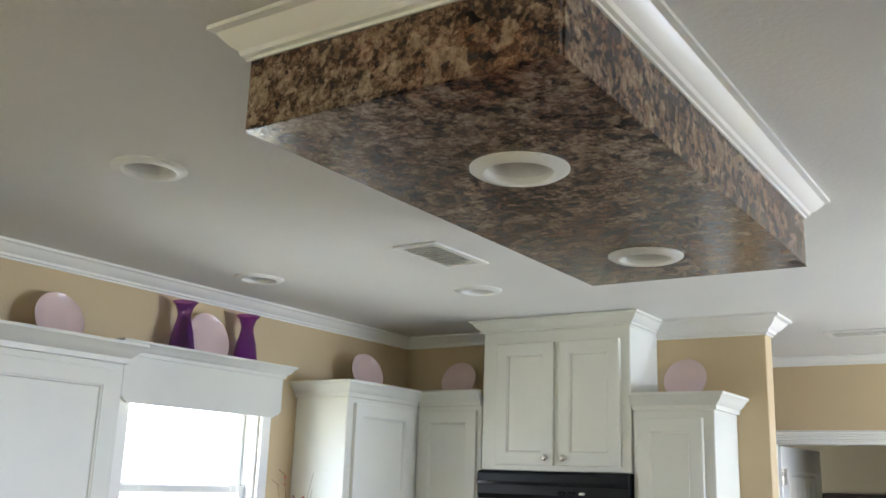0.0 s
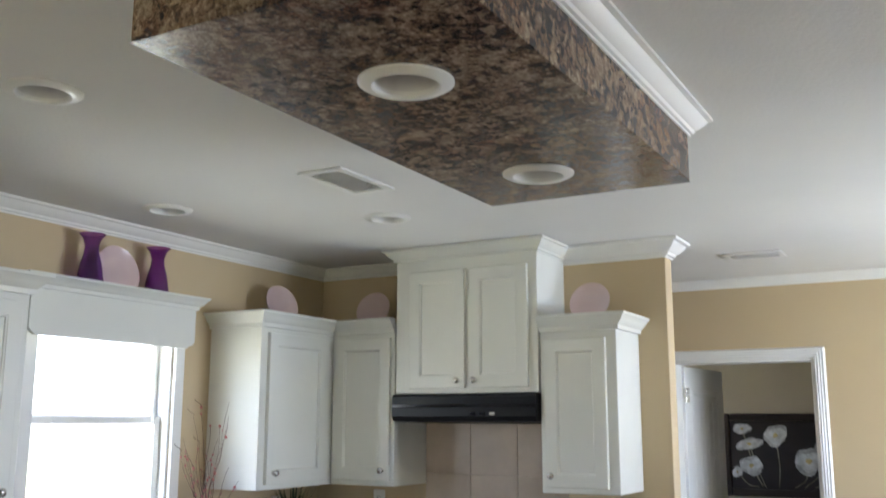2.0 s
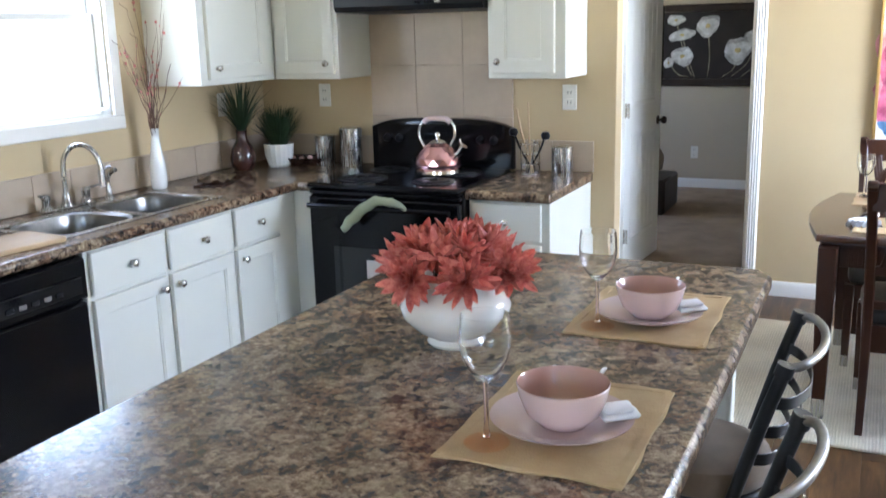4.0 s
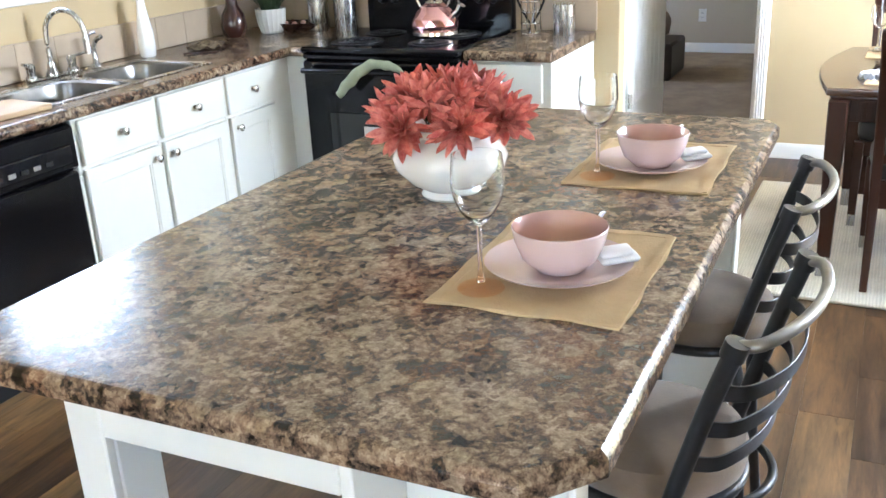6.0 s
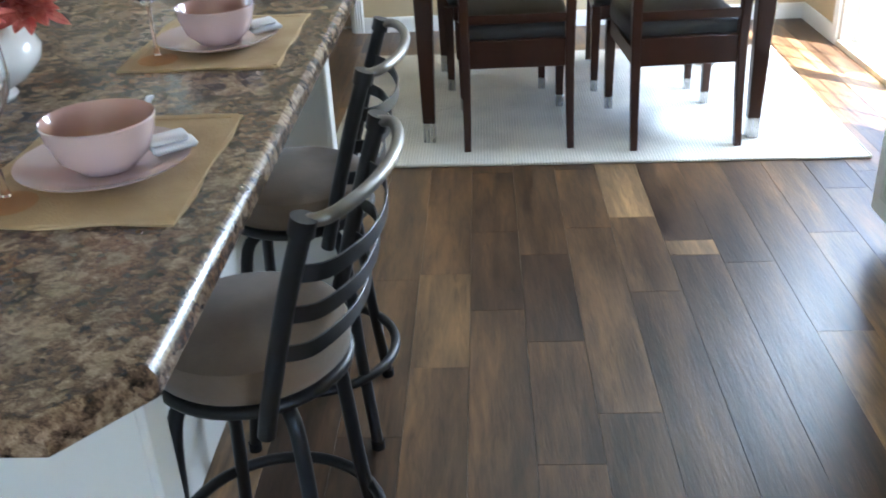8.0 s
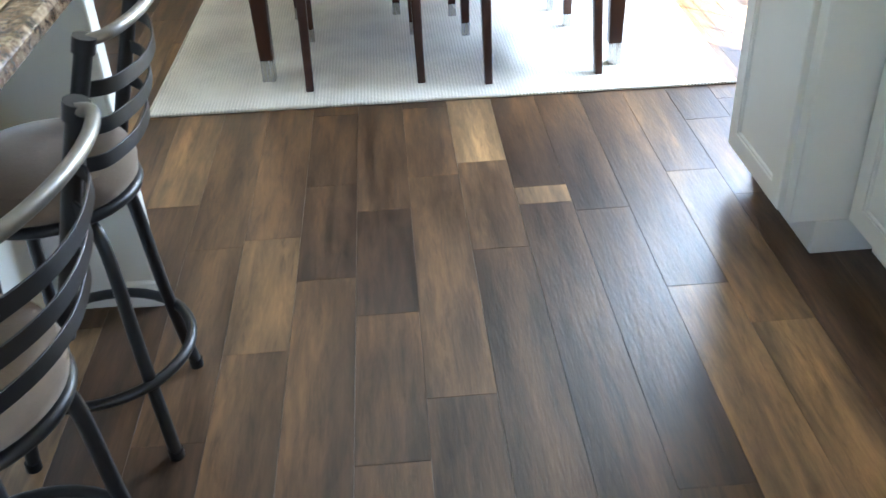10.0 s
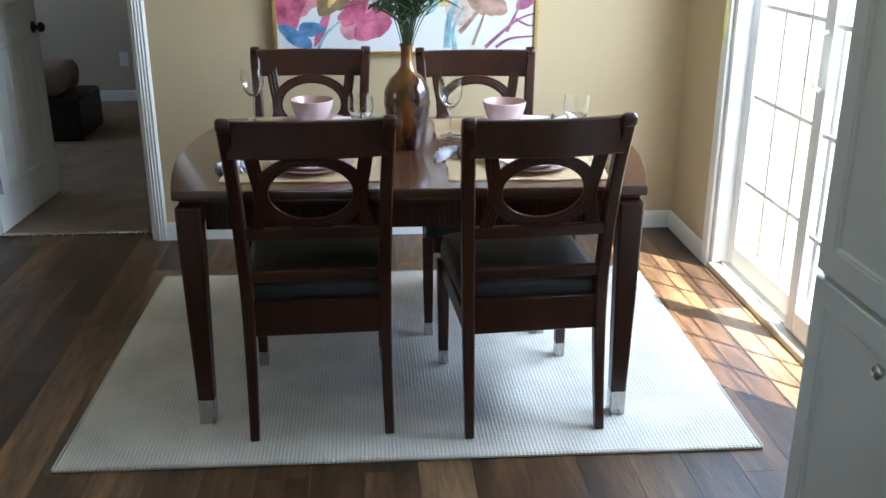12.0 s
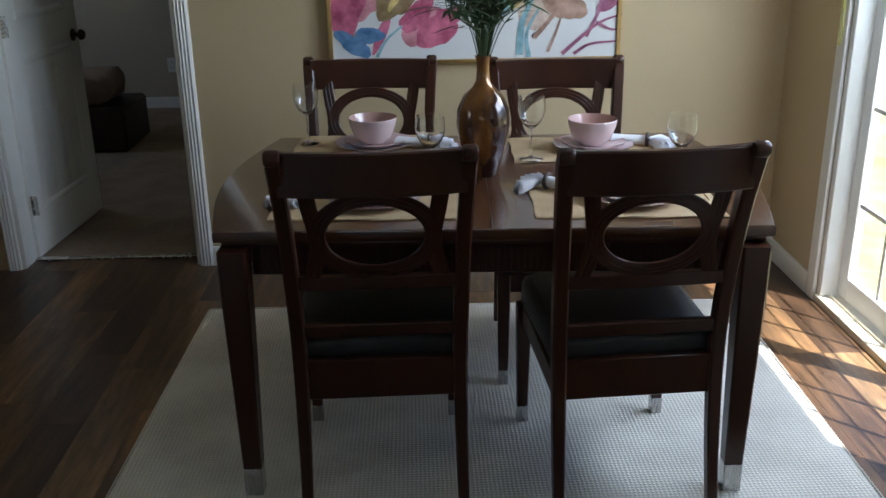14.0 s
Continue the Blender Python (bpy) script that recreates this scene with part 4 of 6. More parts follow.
# ---- sink and tap ----
sk = thing("kitchen_sink", pose(0, 0, 0.915), "double-bowl stainless steel kitchen sink set in the worktop", "sink")


def basin(x0, x1, y0, y1, depth):
    bm = bmesh.new()
    rings = []
    cx, cy, hx, hy = (x0 + x1) / 2, (y0 + y1) / 2, (x1 - x0) / 2, (y1 - y0) / 2
    for ins, z in ((0, 0.002), (0.012, -0.004), (0.016, -0.02), (0.026, -depth + 0.03), (0.06, -depth)):
        ring = []
        for i in range(32):
            a = 2 * math.pi * i / 32
            c, s = math.cos(a), math.sin(a)
            k = 4.5
            r = (abs(c) ** k + abs(s) ** k) ** (-1 / k)
            ring.append(bm.verts.new((cx + (hx - ins) * r * c, cy + (hy - ins) * r * s, z)))
        rings.append(ring)
    for a, c in zip(rings, rings[1:]):
        for i in range(32):
            bm.faces.new((a[i], a[(i + 1) % 32], c[(i + 1) % 32], c[i]))
    bm.faces.new(rings[-1])
    return bm


ym = (SKY0 + SKY1) / 2
rim = boxes(((SKX0 - 0.02, SKY0 - 0.02, 0.0), (SKX0 + 0.03, SKY1 + 0.02, 0.004)), ((SKX1 - 0.012, SKY0 - 0.02, 0.0), (SKX1 + 0.015, SKY1 + 0.02, 0.004)), ((SKX0 + 0.03, SKY0 - 0.02, 0), (SKX1 - 0.012, SKY0 + 0.012, 0.004)),
            ((SKX0 + 0.03, SKY1 - 0.012, 0), (SKX1 - 0.012, SKY1 + 0.02, 0.004)), ((SKX0 + 0.03, ym - 0.022, 0), (SKX1 - 0.012, ym + 0.022, 0.004)), b=0.0018)
part("rim", rim, STEEL, sk)
for y0, y1 in ((SKY0 + 0.012, ym - 0.022), (ym + 0.022, SKY1 - 0.012)):
    bs = part("basin", basin(SKX0 + 0.028, SKX1 - 0.010, y0, y1, 0.17), BASIN, sk)
    part("drain", moved(lathe([(0, 0.001), (0.02, 0.0), (0.03, 0.003), (0.042, 0.004), (0.044, 0.0)], 20), pose((SKX0 + SKX1) / 2, (y0 + y1) / 2, -0.168)), CHROME, bs)
fa = thing("kitchen_tap", pose(-2.705, ym + 0.008, 0.9195), "brushed nickel gooseneck kitchen tap with side handles", "tap")
part("deck_plate", boxes(((-0.028, -0.13, 0), (0.028, 0.13, 0.008)), b=0.004), STEEL, fa)
part("spout_base", lathe([(0.026, 0.008), (0.026, 0.014), (0.020, 0.024), (0.016, 0.05), (0.0145, 0.06), (0, 0.06)], 20), STEEL, fa)
part("spout", tube([(0, 0, 0.05), (0, 0, 0.16), (0.010, 0.006, 0.21), (0.045, 0.022, 0.248), (0.095, 0.04, 0.248), (0.130, 0.052, 0.215), (0.143, 0.058, 0.17), (0.145, 0.058, 0.14)], 0.0105, 12), STEEL, fa)
part("spray_head", joined(tube([(0.145, 0.058, 0.15), (0.147, 0.058, 0.085)], 0.014, 12, smooth=0, up=(1, 0, 0)), tube([(0.147, 0.058, 0.145), (0.162, 0.073, 0.16), (0.175, 0.083, 0.162)], 0.005, 8)), STEEL, fa)
for yy, sgn in ((-0.105, -1), (0.105, 1)):
    h = part("handle_base", moved(lathe([(0.024, 0.008), (0.024, 0.014), (0.016, 0.024), (0.017, 0.045), (0.020, 0.055), (0.012, 0.068), (0, 0.07)], 18), pose(0, yy, 0)), STEEL, fa)
    part("lever", tube([(0, yy, 0.062), (0.02, yy + sgn * 0.03, 0.068), (0.03, yy + sgn * 0.06, 0.075)], 0.006, 8), STEEL, h)
sd = thing("soap_sprayer", pose(-2.70, ym + 0.235, 0.919), "brushed nickel side sprayer beside the tap", "side sprayer")
part("base", lathe([(0.022, 0), (0.020, 0.01), (0.012, 0.02), (0.011, 0.05), (0, 0.05)], 16), STEEL, sd)
part("head", tube([(0, 0, 0.045), (0, 0, 0.08), (0.02, 0, 0.11), (0.05, 0.0, 0.125)], 0.010, 10), STEEL, sd)

# ---- range and hood ----
RX0, RX1, RYF = -2.083, -1.319, 3.69
ra = thing("electric_range", pose(RX0, RYF, 0), "glossy black electric range with a glass oven door", "range")
rw_ = RX1 - RX0
part("body", boxes(((0.004, 0.045, 0.02), (rw_ - 0.004, 0.685, 0.90)), b=0.004), BLACK, ra)
ct = part("cooktop", boxes(((0, 0.0, 0.895), (rw_, 0.62, 0.925)), b=0.010), BLACK, ra)
for x, y, r in ((0.20, 0.17, 0.105), (0.56, 0.17, 0.085), (0.20, 0.44, 0.085), (0.56, 0.44, 0.105)):
    e = part("burner", moved(lathe([(r + 0.012, 0.0), (r + 0.012, 0.004), (r, 0.003), (r * 0.4, 0.001), (0, 0.001)], 28), pose(x, y, 0.925)), BLACKP, ct)
    pts = [(x + (0.025 + (r - 0.03) * i / 60) * math.cos(i * 0.42), y + (0.025 + (r - 0.03) * i / 60) * math.sin(i * 0.42), 0.9305) for i in range(61)]
    part("coil", sweep(bmesh.new(), pts, circ(0.005, 6)), BLACKP, e)
od = part("oven_door", boxes(((0.006, 0.005, 0.245), (rw_ - 0.006, 0.045, 0.866)), b=0.010), BLACK, ra)
part("oven_window", boxes(((0.13, 0.001, 0.36), (rw_ - 0.13, 0.0045, 0.64)), b=0.001), BLACKGL, od)
part("handle", joined(tube([(0.05, 0.004, 0.820), (0.05, -0.035, 0.827), (0.09, -0.045, 0.830), (rw_ - 0.09, -0.045, 0.830), (rw_ - 0.05, -0.035, 0.827), (rw_ - 0.05, 0.004, 0.820)], 0.012, 10)), BLACK, od)
part("label", boxes(((0.30, -0.001, 0.50), (0.44, 0.0008, 0.585)), b=0.0003), CLIPM, od, "pale paper label")
part("control_strip", boxes(((0.006, 0.012, 0.869), (rw_ - 0.006, 0.045, 0.893)), b=0.006), BLACK, ra)
part("storage_drawer", boxes(((0.006, 0.01, 0.07), (rw_ - 0.006, 0.045, 0.235)), b=0.008), BLACK, ra)
bgo = []
for i in range(17):
    t = i / 16
    bgo.append((rw_ * t, 1.115 + 0.045 * (1 - (2 * t - 1) ** 4)))
bg = prism([(0, 0.92)] + [(rw_, 0.92)] + [(x, z) for x, z in bgo[::-1]], 0, 0.055, 0.012)
bgp = part("back_panel", moved(bg, Matrix(((1, 0, 0, 0), (0, 0, -1, 0.685), (0, 1, 0, 0), (0, 0, 0, 1)))), BLACK, ra)
for i, x in enumerate((0.09, 0.16, 0.60, 0.67)):
    part("control_knob", moved(lathe([(0, 0.022), (0.012, 0.022), (0.016, 0.018), (0.021, 0.004), (0.022, 0), (0, 0)], 18), pose(x, 0.628, 1.06, 90)), BLACKP, bgp)
part("display", boxes(((0.30, 0.6235, 1.04), (0.47, 0.629, 1.09)), b=0.001), BLACKGL, bgp)
hd = thing("range_hood", pose(HX0 + 0.004, 0, 0), "black under-cabinet range hood", "range hood")
hw = HX1 - HX0 - 0.008
pr = [(YR - 0.002, 1.798), (YC - 0.03, 1.798), (YC - 0.045, 1.785), (YC - 0.045, 1.695), (YC - 0.03, 1.672), (YR - 0.002, 1.664)]
bm = bmesh.new()
rings = [[bm.verts.new((x, y, z)) for y, z in pr] for x in (0, hw)]
for i in range(len(pr)):
    j = (i + 1) % len(pr)
    bm.faces.new((rings[0][i], rings[0][j], rings[1][j], rings[1][i]))
bm.faces.new(rings[0])
bm.faces.new(rings[1][::-1])
part("shell", bm, BLACKP, hd, angle=20)
part("front_lip", boxes(((0.0, YC - 0.052, 1.735), (hw, YC - 0.0455, 1.752)), b=0.002), BLACK, hd)
for x in (0.42, 0.47, 0.52):
    part("switch", boxes(((x, YC - 0.051, 1.700), (x + 0.03, YC - 0.0455, 1.714)), b=0.002), NICKEL if x > 0.5 else BLACK, hd)

# ---- island ----
IX0, IX1, IY0, IY1 = -1.005, 0.030, 0.995, 2.795
isl = thing("kitchen_island", pose(0, 0, 0), "white panelled kitchen island with an open end bay", "kitchen island")
bx0, bx1, by0, by1 = -0.80, -0.30, 1.06, 2.66
part("back_panel", boxes(((bx1 - 0.02, by0, 0.0), (bx1, by1, 0.872))), CAB, isl)
part("side_panel", boxes(((bx0, 1.78, 0.0), (bx0 + 0.02, by1, 0.872))), CAB, isl)
part("far_panel", boxes(((bx0 + 0.02, by1 - 0.02, 0.0), (bx1 - 0.02, by1, 0.872))), CAB, isl)
part("inner_panel", boxes(((bx0 + 0.02, 2.00, 0.0), (bx1 - 0.02, 2.02, 0.872))), CAB, isl)
part("end_post", boxes(((bx0, by0, 0.0), (bx0 + 0.07, by0 + 0.02, 0.872)), ((bx0, by0 + 0.0205, 0.0), (bx0 + 0.07, by0 + 0.11, 0.872))), CAB, isl)
part("end_rail", boxes(((bx0 + 0.0703, by0, 0.779), (bx1 - 0.0203, by0 + 0.02, 0.872))), CAB, isl)
# wing panels that carry the overhang
for y0 in (1.20, by1 - 0.05):
    w = part("wing_panel", boxes(((bx1, y0, 0.0), (-0.052, y0 + 0.05, 0.872)), b=0.002), CAB, isl)
    part("trim_strip", boxes(((-0.0549, y0 - 0.006, 0.0), (-0.043, y0 + 0.056, 0.872)), b=0.003), CAB, w)
    part("plinth", boxes(((-0.12, y0 - 0.014, 0.0), (-0.035, y0 + 0.062, 0.075)), b=0.004), TRIM, w)
ch, chy = 0.075, 0.09
otl = [(IX0, IY0), (IX1 - ch, IY0), (IX1, IY0 + chy), (IX1, IY1 - 0.06), (IX1 - 0.04, IY1), (IX0, IY1)]
itop = thing("island_top", pose(0, 0, 0), "brown granite-look laminate island top with clipped corners", "worktop")


def inset_ring(pts, d):
    """The outline moved inwards by d, corners kept mitred; pts run counter-clockwise."""
    out = []
    for a, p, q in zip(pts[-1:] + pts[:-1], pts, pts[1:] + pts[:1]):
        e, f = (Vector(p) - Vector(a)).normalized(), (Vector(q) - Vector(p)).normalized()
        n = Vector((-e.y, e.x)) + Vector((-f.y, f.x))
        out.append(Vector(p) + n * (2 * d / n.length_squared))
    return out


otl = [Vector(p) for p in otl]
EDGE = ((0.016, 0.876), (0.004, 0.8765), (0.0, 0.880), (0.0, 0.902), (0.003, 0.908), (0.0105, 0.9145), (0.016, 0.9147))
part("top_sheet", prism(inset_ring(otl, 0.0162), 0.877, 0.915), LAM, itop)
for k in range(len(otl)):
    bm = bmesh.new()
    e0, e1 = [], []
    for d, z in EDGE:
        q = inset_ring(otl, d) if d else otl
        a, c = Vector((*q[k], z)), Vector((*q[(k + 1) % len(q)], z))
        g = (c - a).normalized() * 0.0002
        e0.append(bm.verts.new(a + g))
        e1.append(bm.verts.new(c - g))
    for i in range(len(EDGE)):
        m = (i + 1) % len(EDGE)
        bm.faces.new((e0[i], e0[m], e1[m], e1[i]))
    bm.faces.new(e0)
    bm.faces.new(e1[::-1])
    part("edge_strip", bm, LAM, itop, "laminate edge strip with a pale seam", angle=25)

# soffit over the island
BX0, BX1, BY0, BY1, BZ = -0.876, -0.272, 1.228, 2.653, 2.314
so = thing("ceiling_soffit", pose(0, 0, 0), "granite-look laminate light box dropped from the ceiling", "soffit")
part("side_panel", boxes(((BX0 + 0.003, BY0, BZ + 0.003), (BX1 - 0.003, BY0 + 0.012, ZC - 0.002)), b=0.001), LAM, so)
part("side_panel", boxes(((BX1 - 0.012, BY0 + 0.0125, BZ + 0.003), (BX1, BY1 - 0.0125, ZC - 0.002)), b=0.001), LAM, so)
part("side_panel", boxes(((BX0 + 0.003, BY1 - 0.012, BZ + 0.003), (BX1 - 0.003, BY1, ZC - 0.002)), b=0.001), LAM, so)
part("side_panel", boxes(((BX0, BY0 + 0.0125, BZ + 0.003), (BX0 + 0.012, BY1 - 0.0125, ZC - 0.002)), b=0.001), LAM, so)
part("bottom_panel", holed_sheet(BX0, BY0, BX1, BY1, BZ + 0.001, SOFFIT_CANS, 0.064), LAM, so)
part("crown", moulding([(BX0, BY0), (BX1, BY0), (BX1, BY1), (BX0, BY1)], 1, ZC - 0.002, [(a * 0.74, z * 0.70) for a, z in CROWN], closed=True), TRIM, so, angle=30)


def downlight(x, y, z, r=0.094):
    d = thing("recessed_light", pose(x, y, z), "white recessed ceiling light, switched off", "recessed light", "recessed lights")
    part("trim_ring", lathe([(r * 0.70, 0.004), (r, 0.0), (r, -0.004), (r - 0.010, -0.010), (r * 0.72, -0.012), (r * 0.67, -0.008), (r * 0.66, 0.004)], 40), TRIM, d)
    part("reflector", lathe([(r * 0.66, 0.002), (r * 0.60, 0.05), (r * 0.52, 0.10), (0, 0.102)], 32), REFL, d)
    part("bulb", lathe([(0.012, 0.101), (0.02, 0.085), (r * 0.46, 0.060), (r * 0.45, 0.050), (r * 0.25, 0.043), (0, 0.041)], 28), BULB, d, "unlit reflector bulb")
    return d


for x, y in SOFFIT_CANS:
    downlight(x, y, BZ)
for x, y in CANS:
    downlight(x, y, ZC, 0.098)


surf("vent_grey", (0.60, 0.60, 0.58), None, 20, 0.6)


def vent(x0, y0, x1, y1, slats, along):
    v = thing("ceiling_vent", pose((x0 + x1) / 2, (y0 + y1) / 2, ZC), "white louvred ceiling air vent", "air vent", "ceiling vents")
    w, d = (x1 - x0) / 2, (y1 - y0) / 2
    f = 0.028
    part("frame", boxes(((-w, -d, -0.008), (w, -d + f, 0)), ((-w, d - f, -0.008), (w, d, 0)), ((-w, -d + f, -0.008), (-w + f, d - f, 0)), ((w - f, -d + f, -0.008), (w, d - f, 0)), b=0.002), TRIM, v)
    part("backing", boxes(((-w + f, -d + f, -0.0015), (w - f, d - f, -0.0005)), b=0), MATS["vent_grey"], v)
    me = mesh_of("slat", boxes(((-(w - f) if along else -0.005, -0.005 if along else -(d - f), -0.0008), ((w - f) if along else 0.005, 0.005 if along else (d - f), 0.0008)), b=0.0003), TRIM)
    for i in range(slats):
        t = -1 + 2 * (i + 0.5) / slats
        piece("slat", me, v, pose(0 if along else t * (w - f), t * (d - f) if along else 0, -0.0055, 30 if along else 0, 0 if along else 30, 0))
    return v


vent(-1.6, 2.617, -1.416, 2.956, 11, True)
vent(-0.697, 4.9030000000000005, -0.409, 5.091, 8, True)

# ---- things in the kitchen ----
def lean_plate(x, y, z, rz, r=0.125, tilt=12):
    p = thing("display_plate", pose(x, y, z, 90 - tilt, 0, rz), "round pink glazed plate leaning against the wall", "plate", "plates above the cabinets")
    bm = lathe([(0, 0.004), (r * 0.55, 0.004), (r * 0.62, 0.007), (r * 0.97, 0.016), (r, 0.018), (r * 0.985, 0.0145), (r * 0.64, 0.001), (r * 0.5, 0), (0, 0)], 40)
    part("plate", moved(bm, pose(0, r, 0)), PINK, p)
    return p


TOPZ = UZ1 + 0.0535
lean_plate(XL + 0.10, 2.145, TOPZ, 90, 0.100, 16)
lean_plate(XL + 0.065, 2.872, 2.1735, 90, 0.112, 12)
lean_plate(XL + 0.16, 3.84, TOPZ, 78, 0.098, 18)
lean_plate(-2.373, YR - 0.12, TOPZ, 4, 0.098, 18)
lean_plate(-1.165, YR - 0.13, UZ1R + 0.0535, 0, 0.098, 18)
for y in (2.705, 3.06):
    v = thing("purple_vase", pose(XL + 0.085, y, 2.1725), "purple glass vase with a flared rim on the valance", "vase", "purple vases")
    part("body", lathe([(0, 0.003), (0.046, 0.0), (0.052, 0.01), (0.053, 0.05), (0.042, 0.12), (0.029, 0.165), (0.027, 0.19), (0.036, 0.22), (0.052, 0.24), (0.049, 0.241), (0.032, 0.22), (0.023, 0.19), (0.026, 0.165), (0.038, 0.12), (0.048, 0.05), (0.046, 0.012), (0, 0.009)], 32), PURPLE, v)


def outlet(m):
    o = thing("wall_outlet", m, "white duplex wall outlet plate", "outlet", "wall outlets")
    part("cover_plate", boxes(((-0.035, -0.006, -0.058), (0.035, 0, 0.058)), b=0.003), PLATEW, o)
    for z in (-0.022, 0.022):
        s = part("socket", boxes(((-0.017, -0.008, z - 0.015), (0.017, -0.0062, z + 0.015)), b=0.0008), PLATEW, o)
        part("slot", boxes(((-0.009, -0.0088, z - 0.006), (-0.006, -0.0081, z + 0.006)), ((0.006, -0.0088, z - 0.006), (0.009, -0.0081, z + 0.006)), b=0.0002), SLOT, s)


outlet(pose(-2.385, YR, 1.265))
outlet(pose(-1.055, YR, 1.262))
outlet(pose(XL, 4.02, 1.24, 0, 0, 90))
outlet(pose(-1.37, 9.45, 0.352))


def canister(x, y, r, h):
    c = thing("steel_canister", pose(x, y, 0.9155), "brushed steel kitchen canister on the worktop", "canister", "steel canisters")
    part("body", lathe([(0, 0), (r, 0.0), (r + 0.001, 0.003), (r + 0.001, h - 0.03), (r - 0.001, h - 0.028), (0, h - 0.028)], 32), STEEL, c)
    part("lid", lathe([(r - 0.002, h - 0.0275), (r + 0.002, h - 0.027), (r + 0.002, h - 0.004), (r - 0.004, h), (0, h)], 32), STEEL, c)


canister(-2.335, 4.27, 0.052, 0.155)
canister(-2.185, 4.28, 0.056, 0.195)
canister(-1.05, 4.25, 0.048, 0.135)

# kettle on the rear burner
ke = thing("kettle", pose(-1.59, 4.06, 0.9358) @ Matrix.Diagonal((1.03, 1.03, 0.95, 1)), "faceted rose enamel kettle on the range", "kettle")
bm = bmesh.new()
rings = []
for k, (r, z) in enumerate([(0.098, 0.022), (0.104, 0.045), (0.098, 0.075), (0.082, 0.105), (0.060, 0.130), (0.038, 0.145)]):
    rings.append([bm.verts.new((r * math.cos(2 * math.pi * (i + 0.5 * (k % 2)) / 14), r * math.sin(2 * math.pi * (i + 0.5 * (k % 2)) / 14), z)) for i in range(14)])
for k, (a, c) in enumerate(zip(rings, rings[1:])):
    for i in range(14):
        j = (i + 1) % 14
        if k % 2 == 0:
            bm.faces.new((a[i], a[j], c[i]))
            bm.faces.new((a[j], c[j], c[i]))
        else:
            bm.faces.new((a[i], a[j], c[j]))
            bm.faces.new((a[i], c[j], c[i]))
part("body", bm, KETTLE, ke, angle=5)
part("base", lathe([(0, 0), (0.103, 0), (0.107, 0.004), (0.106, 0.018), (0.099, 0.023), (0, 0.023)], 32), CHROME, ke)
part("lid", lathe([(0.040, 0.145), (0.040, 0.150), (0.02, 0.160), (0.008, 0.163), (0.007, 0.172), (0.013, 0.180), (0.011, 0.192), (0, 0.196)], 24), CHROME, ke)
part("spout", sweep(bmesh.new(), smooth_path([(0.080, -0.01, 0.080), (0.110, -0.014, 0.10), (0.128, -0.016, 0.125)], 5), circ(0.015, 12), taper=None), CHROME, ke)
part("whistle", joined(tube([(0.124, -0.016, 0.118), (0.136, -0.018, 0.137)], 0.018, 12, smooth=0), tube([(0.13, -0.016, 0.135), (0.118, -0.014, 0.155), (0.115, -0.014, 0.168)], 0.005, 8)), CHROME, ke)
part("handle", tube([(-0.070, 0, 0.125), (-0.092, 0, 0.18), (-0.078, 0, 0.235), (-0.04, 0, 0.258), (0.04, 0, 0.258), (0.078, 0, 0.235), (0.085, 0, 0.18), (0.062, 0, 0.128)], 0.007, 10, up=(0, 1, 0)), CHROME, ke)
part("grip", tube([(-0.066, 0, 0.246), (-0.035, 0, 0.262), (0.035, 0, 0.262), (0.066, 0, 0.246)], 0.0135, 12, up=(0, 1, 0)), PINK, ke, "pink grip")

# mitt over the oven handle
mi = thing("oven_mitt", pose(-1.70, RYF - 0.045, 0.852), "sage green oven mitt draped on the oven handle", "oven mitt")
pts = smooth_path([(-0.15, -0.035, -0.115), (-0.11, -0.038, -0.075), (-0.05, -0.030, -0.02), (0.0, -0.012, 0.012), (0.06, -0.008, 0.016), (0.12, -0.012, 0.004), (0.155, -0.014, -0.012)], 5)
tp = [0.75, 0.85, 0.95, 1.0, 1.0, 1.02, 1.05, 1.1, 1.12, 1.1, 1.05, 1.0, 0.98, 1.0, 1.02, 1.0, 0.98, 0.95, 0.92, 0.9, 0.88, 0.85, 0.82, 0.8, 0.78, 0.75, 0.7, 0.66, 0.6, 0.5, 0.35]
bm = sweep(bmesh.new(), pts, [(0.011 * math.cos(a), 0.022 * math.sin(a)) for a in [2 * math.pi * i / 12 for i in range(12)]], taper=tp[:len(pts)])
for v in bm.verts:
    w = math.sin(70 * v.co.x + 40 * v.co.z) + 0.6 * math.sin(150 * v.co.x - 60 * v.co.y)
    v.co += Vector((0.0, -0.0015 * w, 0.003 * w))
part("mitt", bm, MITT, mi)

# utensils
ut = thing("utensil_holder", pose(-1.20, 4.24, 0.9155), "chrome wire utensil holder with spoons and tongs", "utensil holder")
for z in (0.006, 0.05, 0.10, 0.145):
    part("wire_ring", tube([(0.046 * math.cos(a), 0.046 * math.sin(a), z) for a in [2 * math.pi * i / 24 for i in range(24)]], 0.0028, 8, True, 0), CHROME, ut)
for i in range(8):
    a = 2 * math.pi * i / 8
    part("wire", tube([(0.046 * math.cos(a), 0.046 * math.sin(a), 0.004), (0.046 * math.cos(a), 0.046 * math.sin(a), 0.147)], 0.0025, 6, smooth=0, up=(1, 0, 0)), CHROME, ut)
part("base", lathe([(0, 0), (0.046, 0), (0.046, 0.003), (0, 0.003)], 24), CHROME, ut)
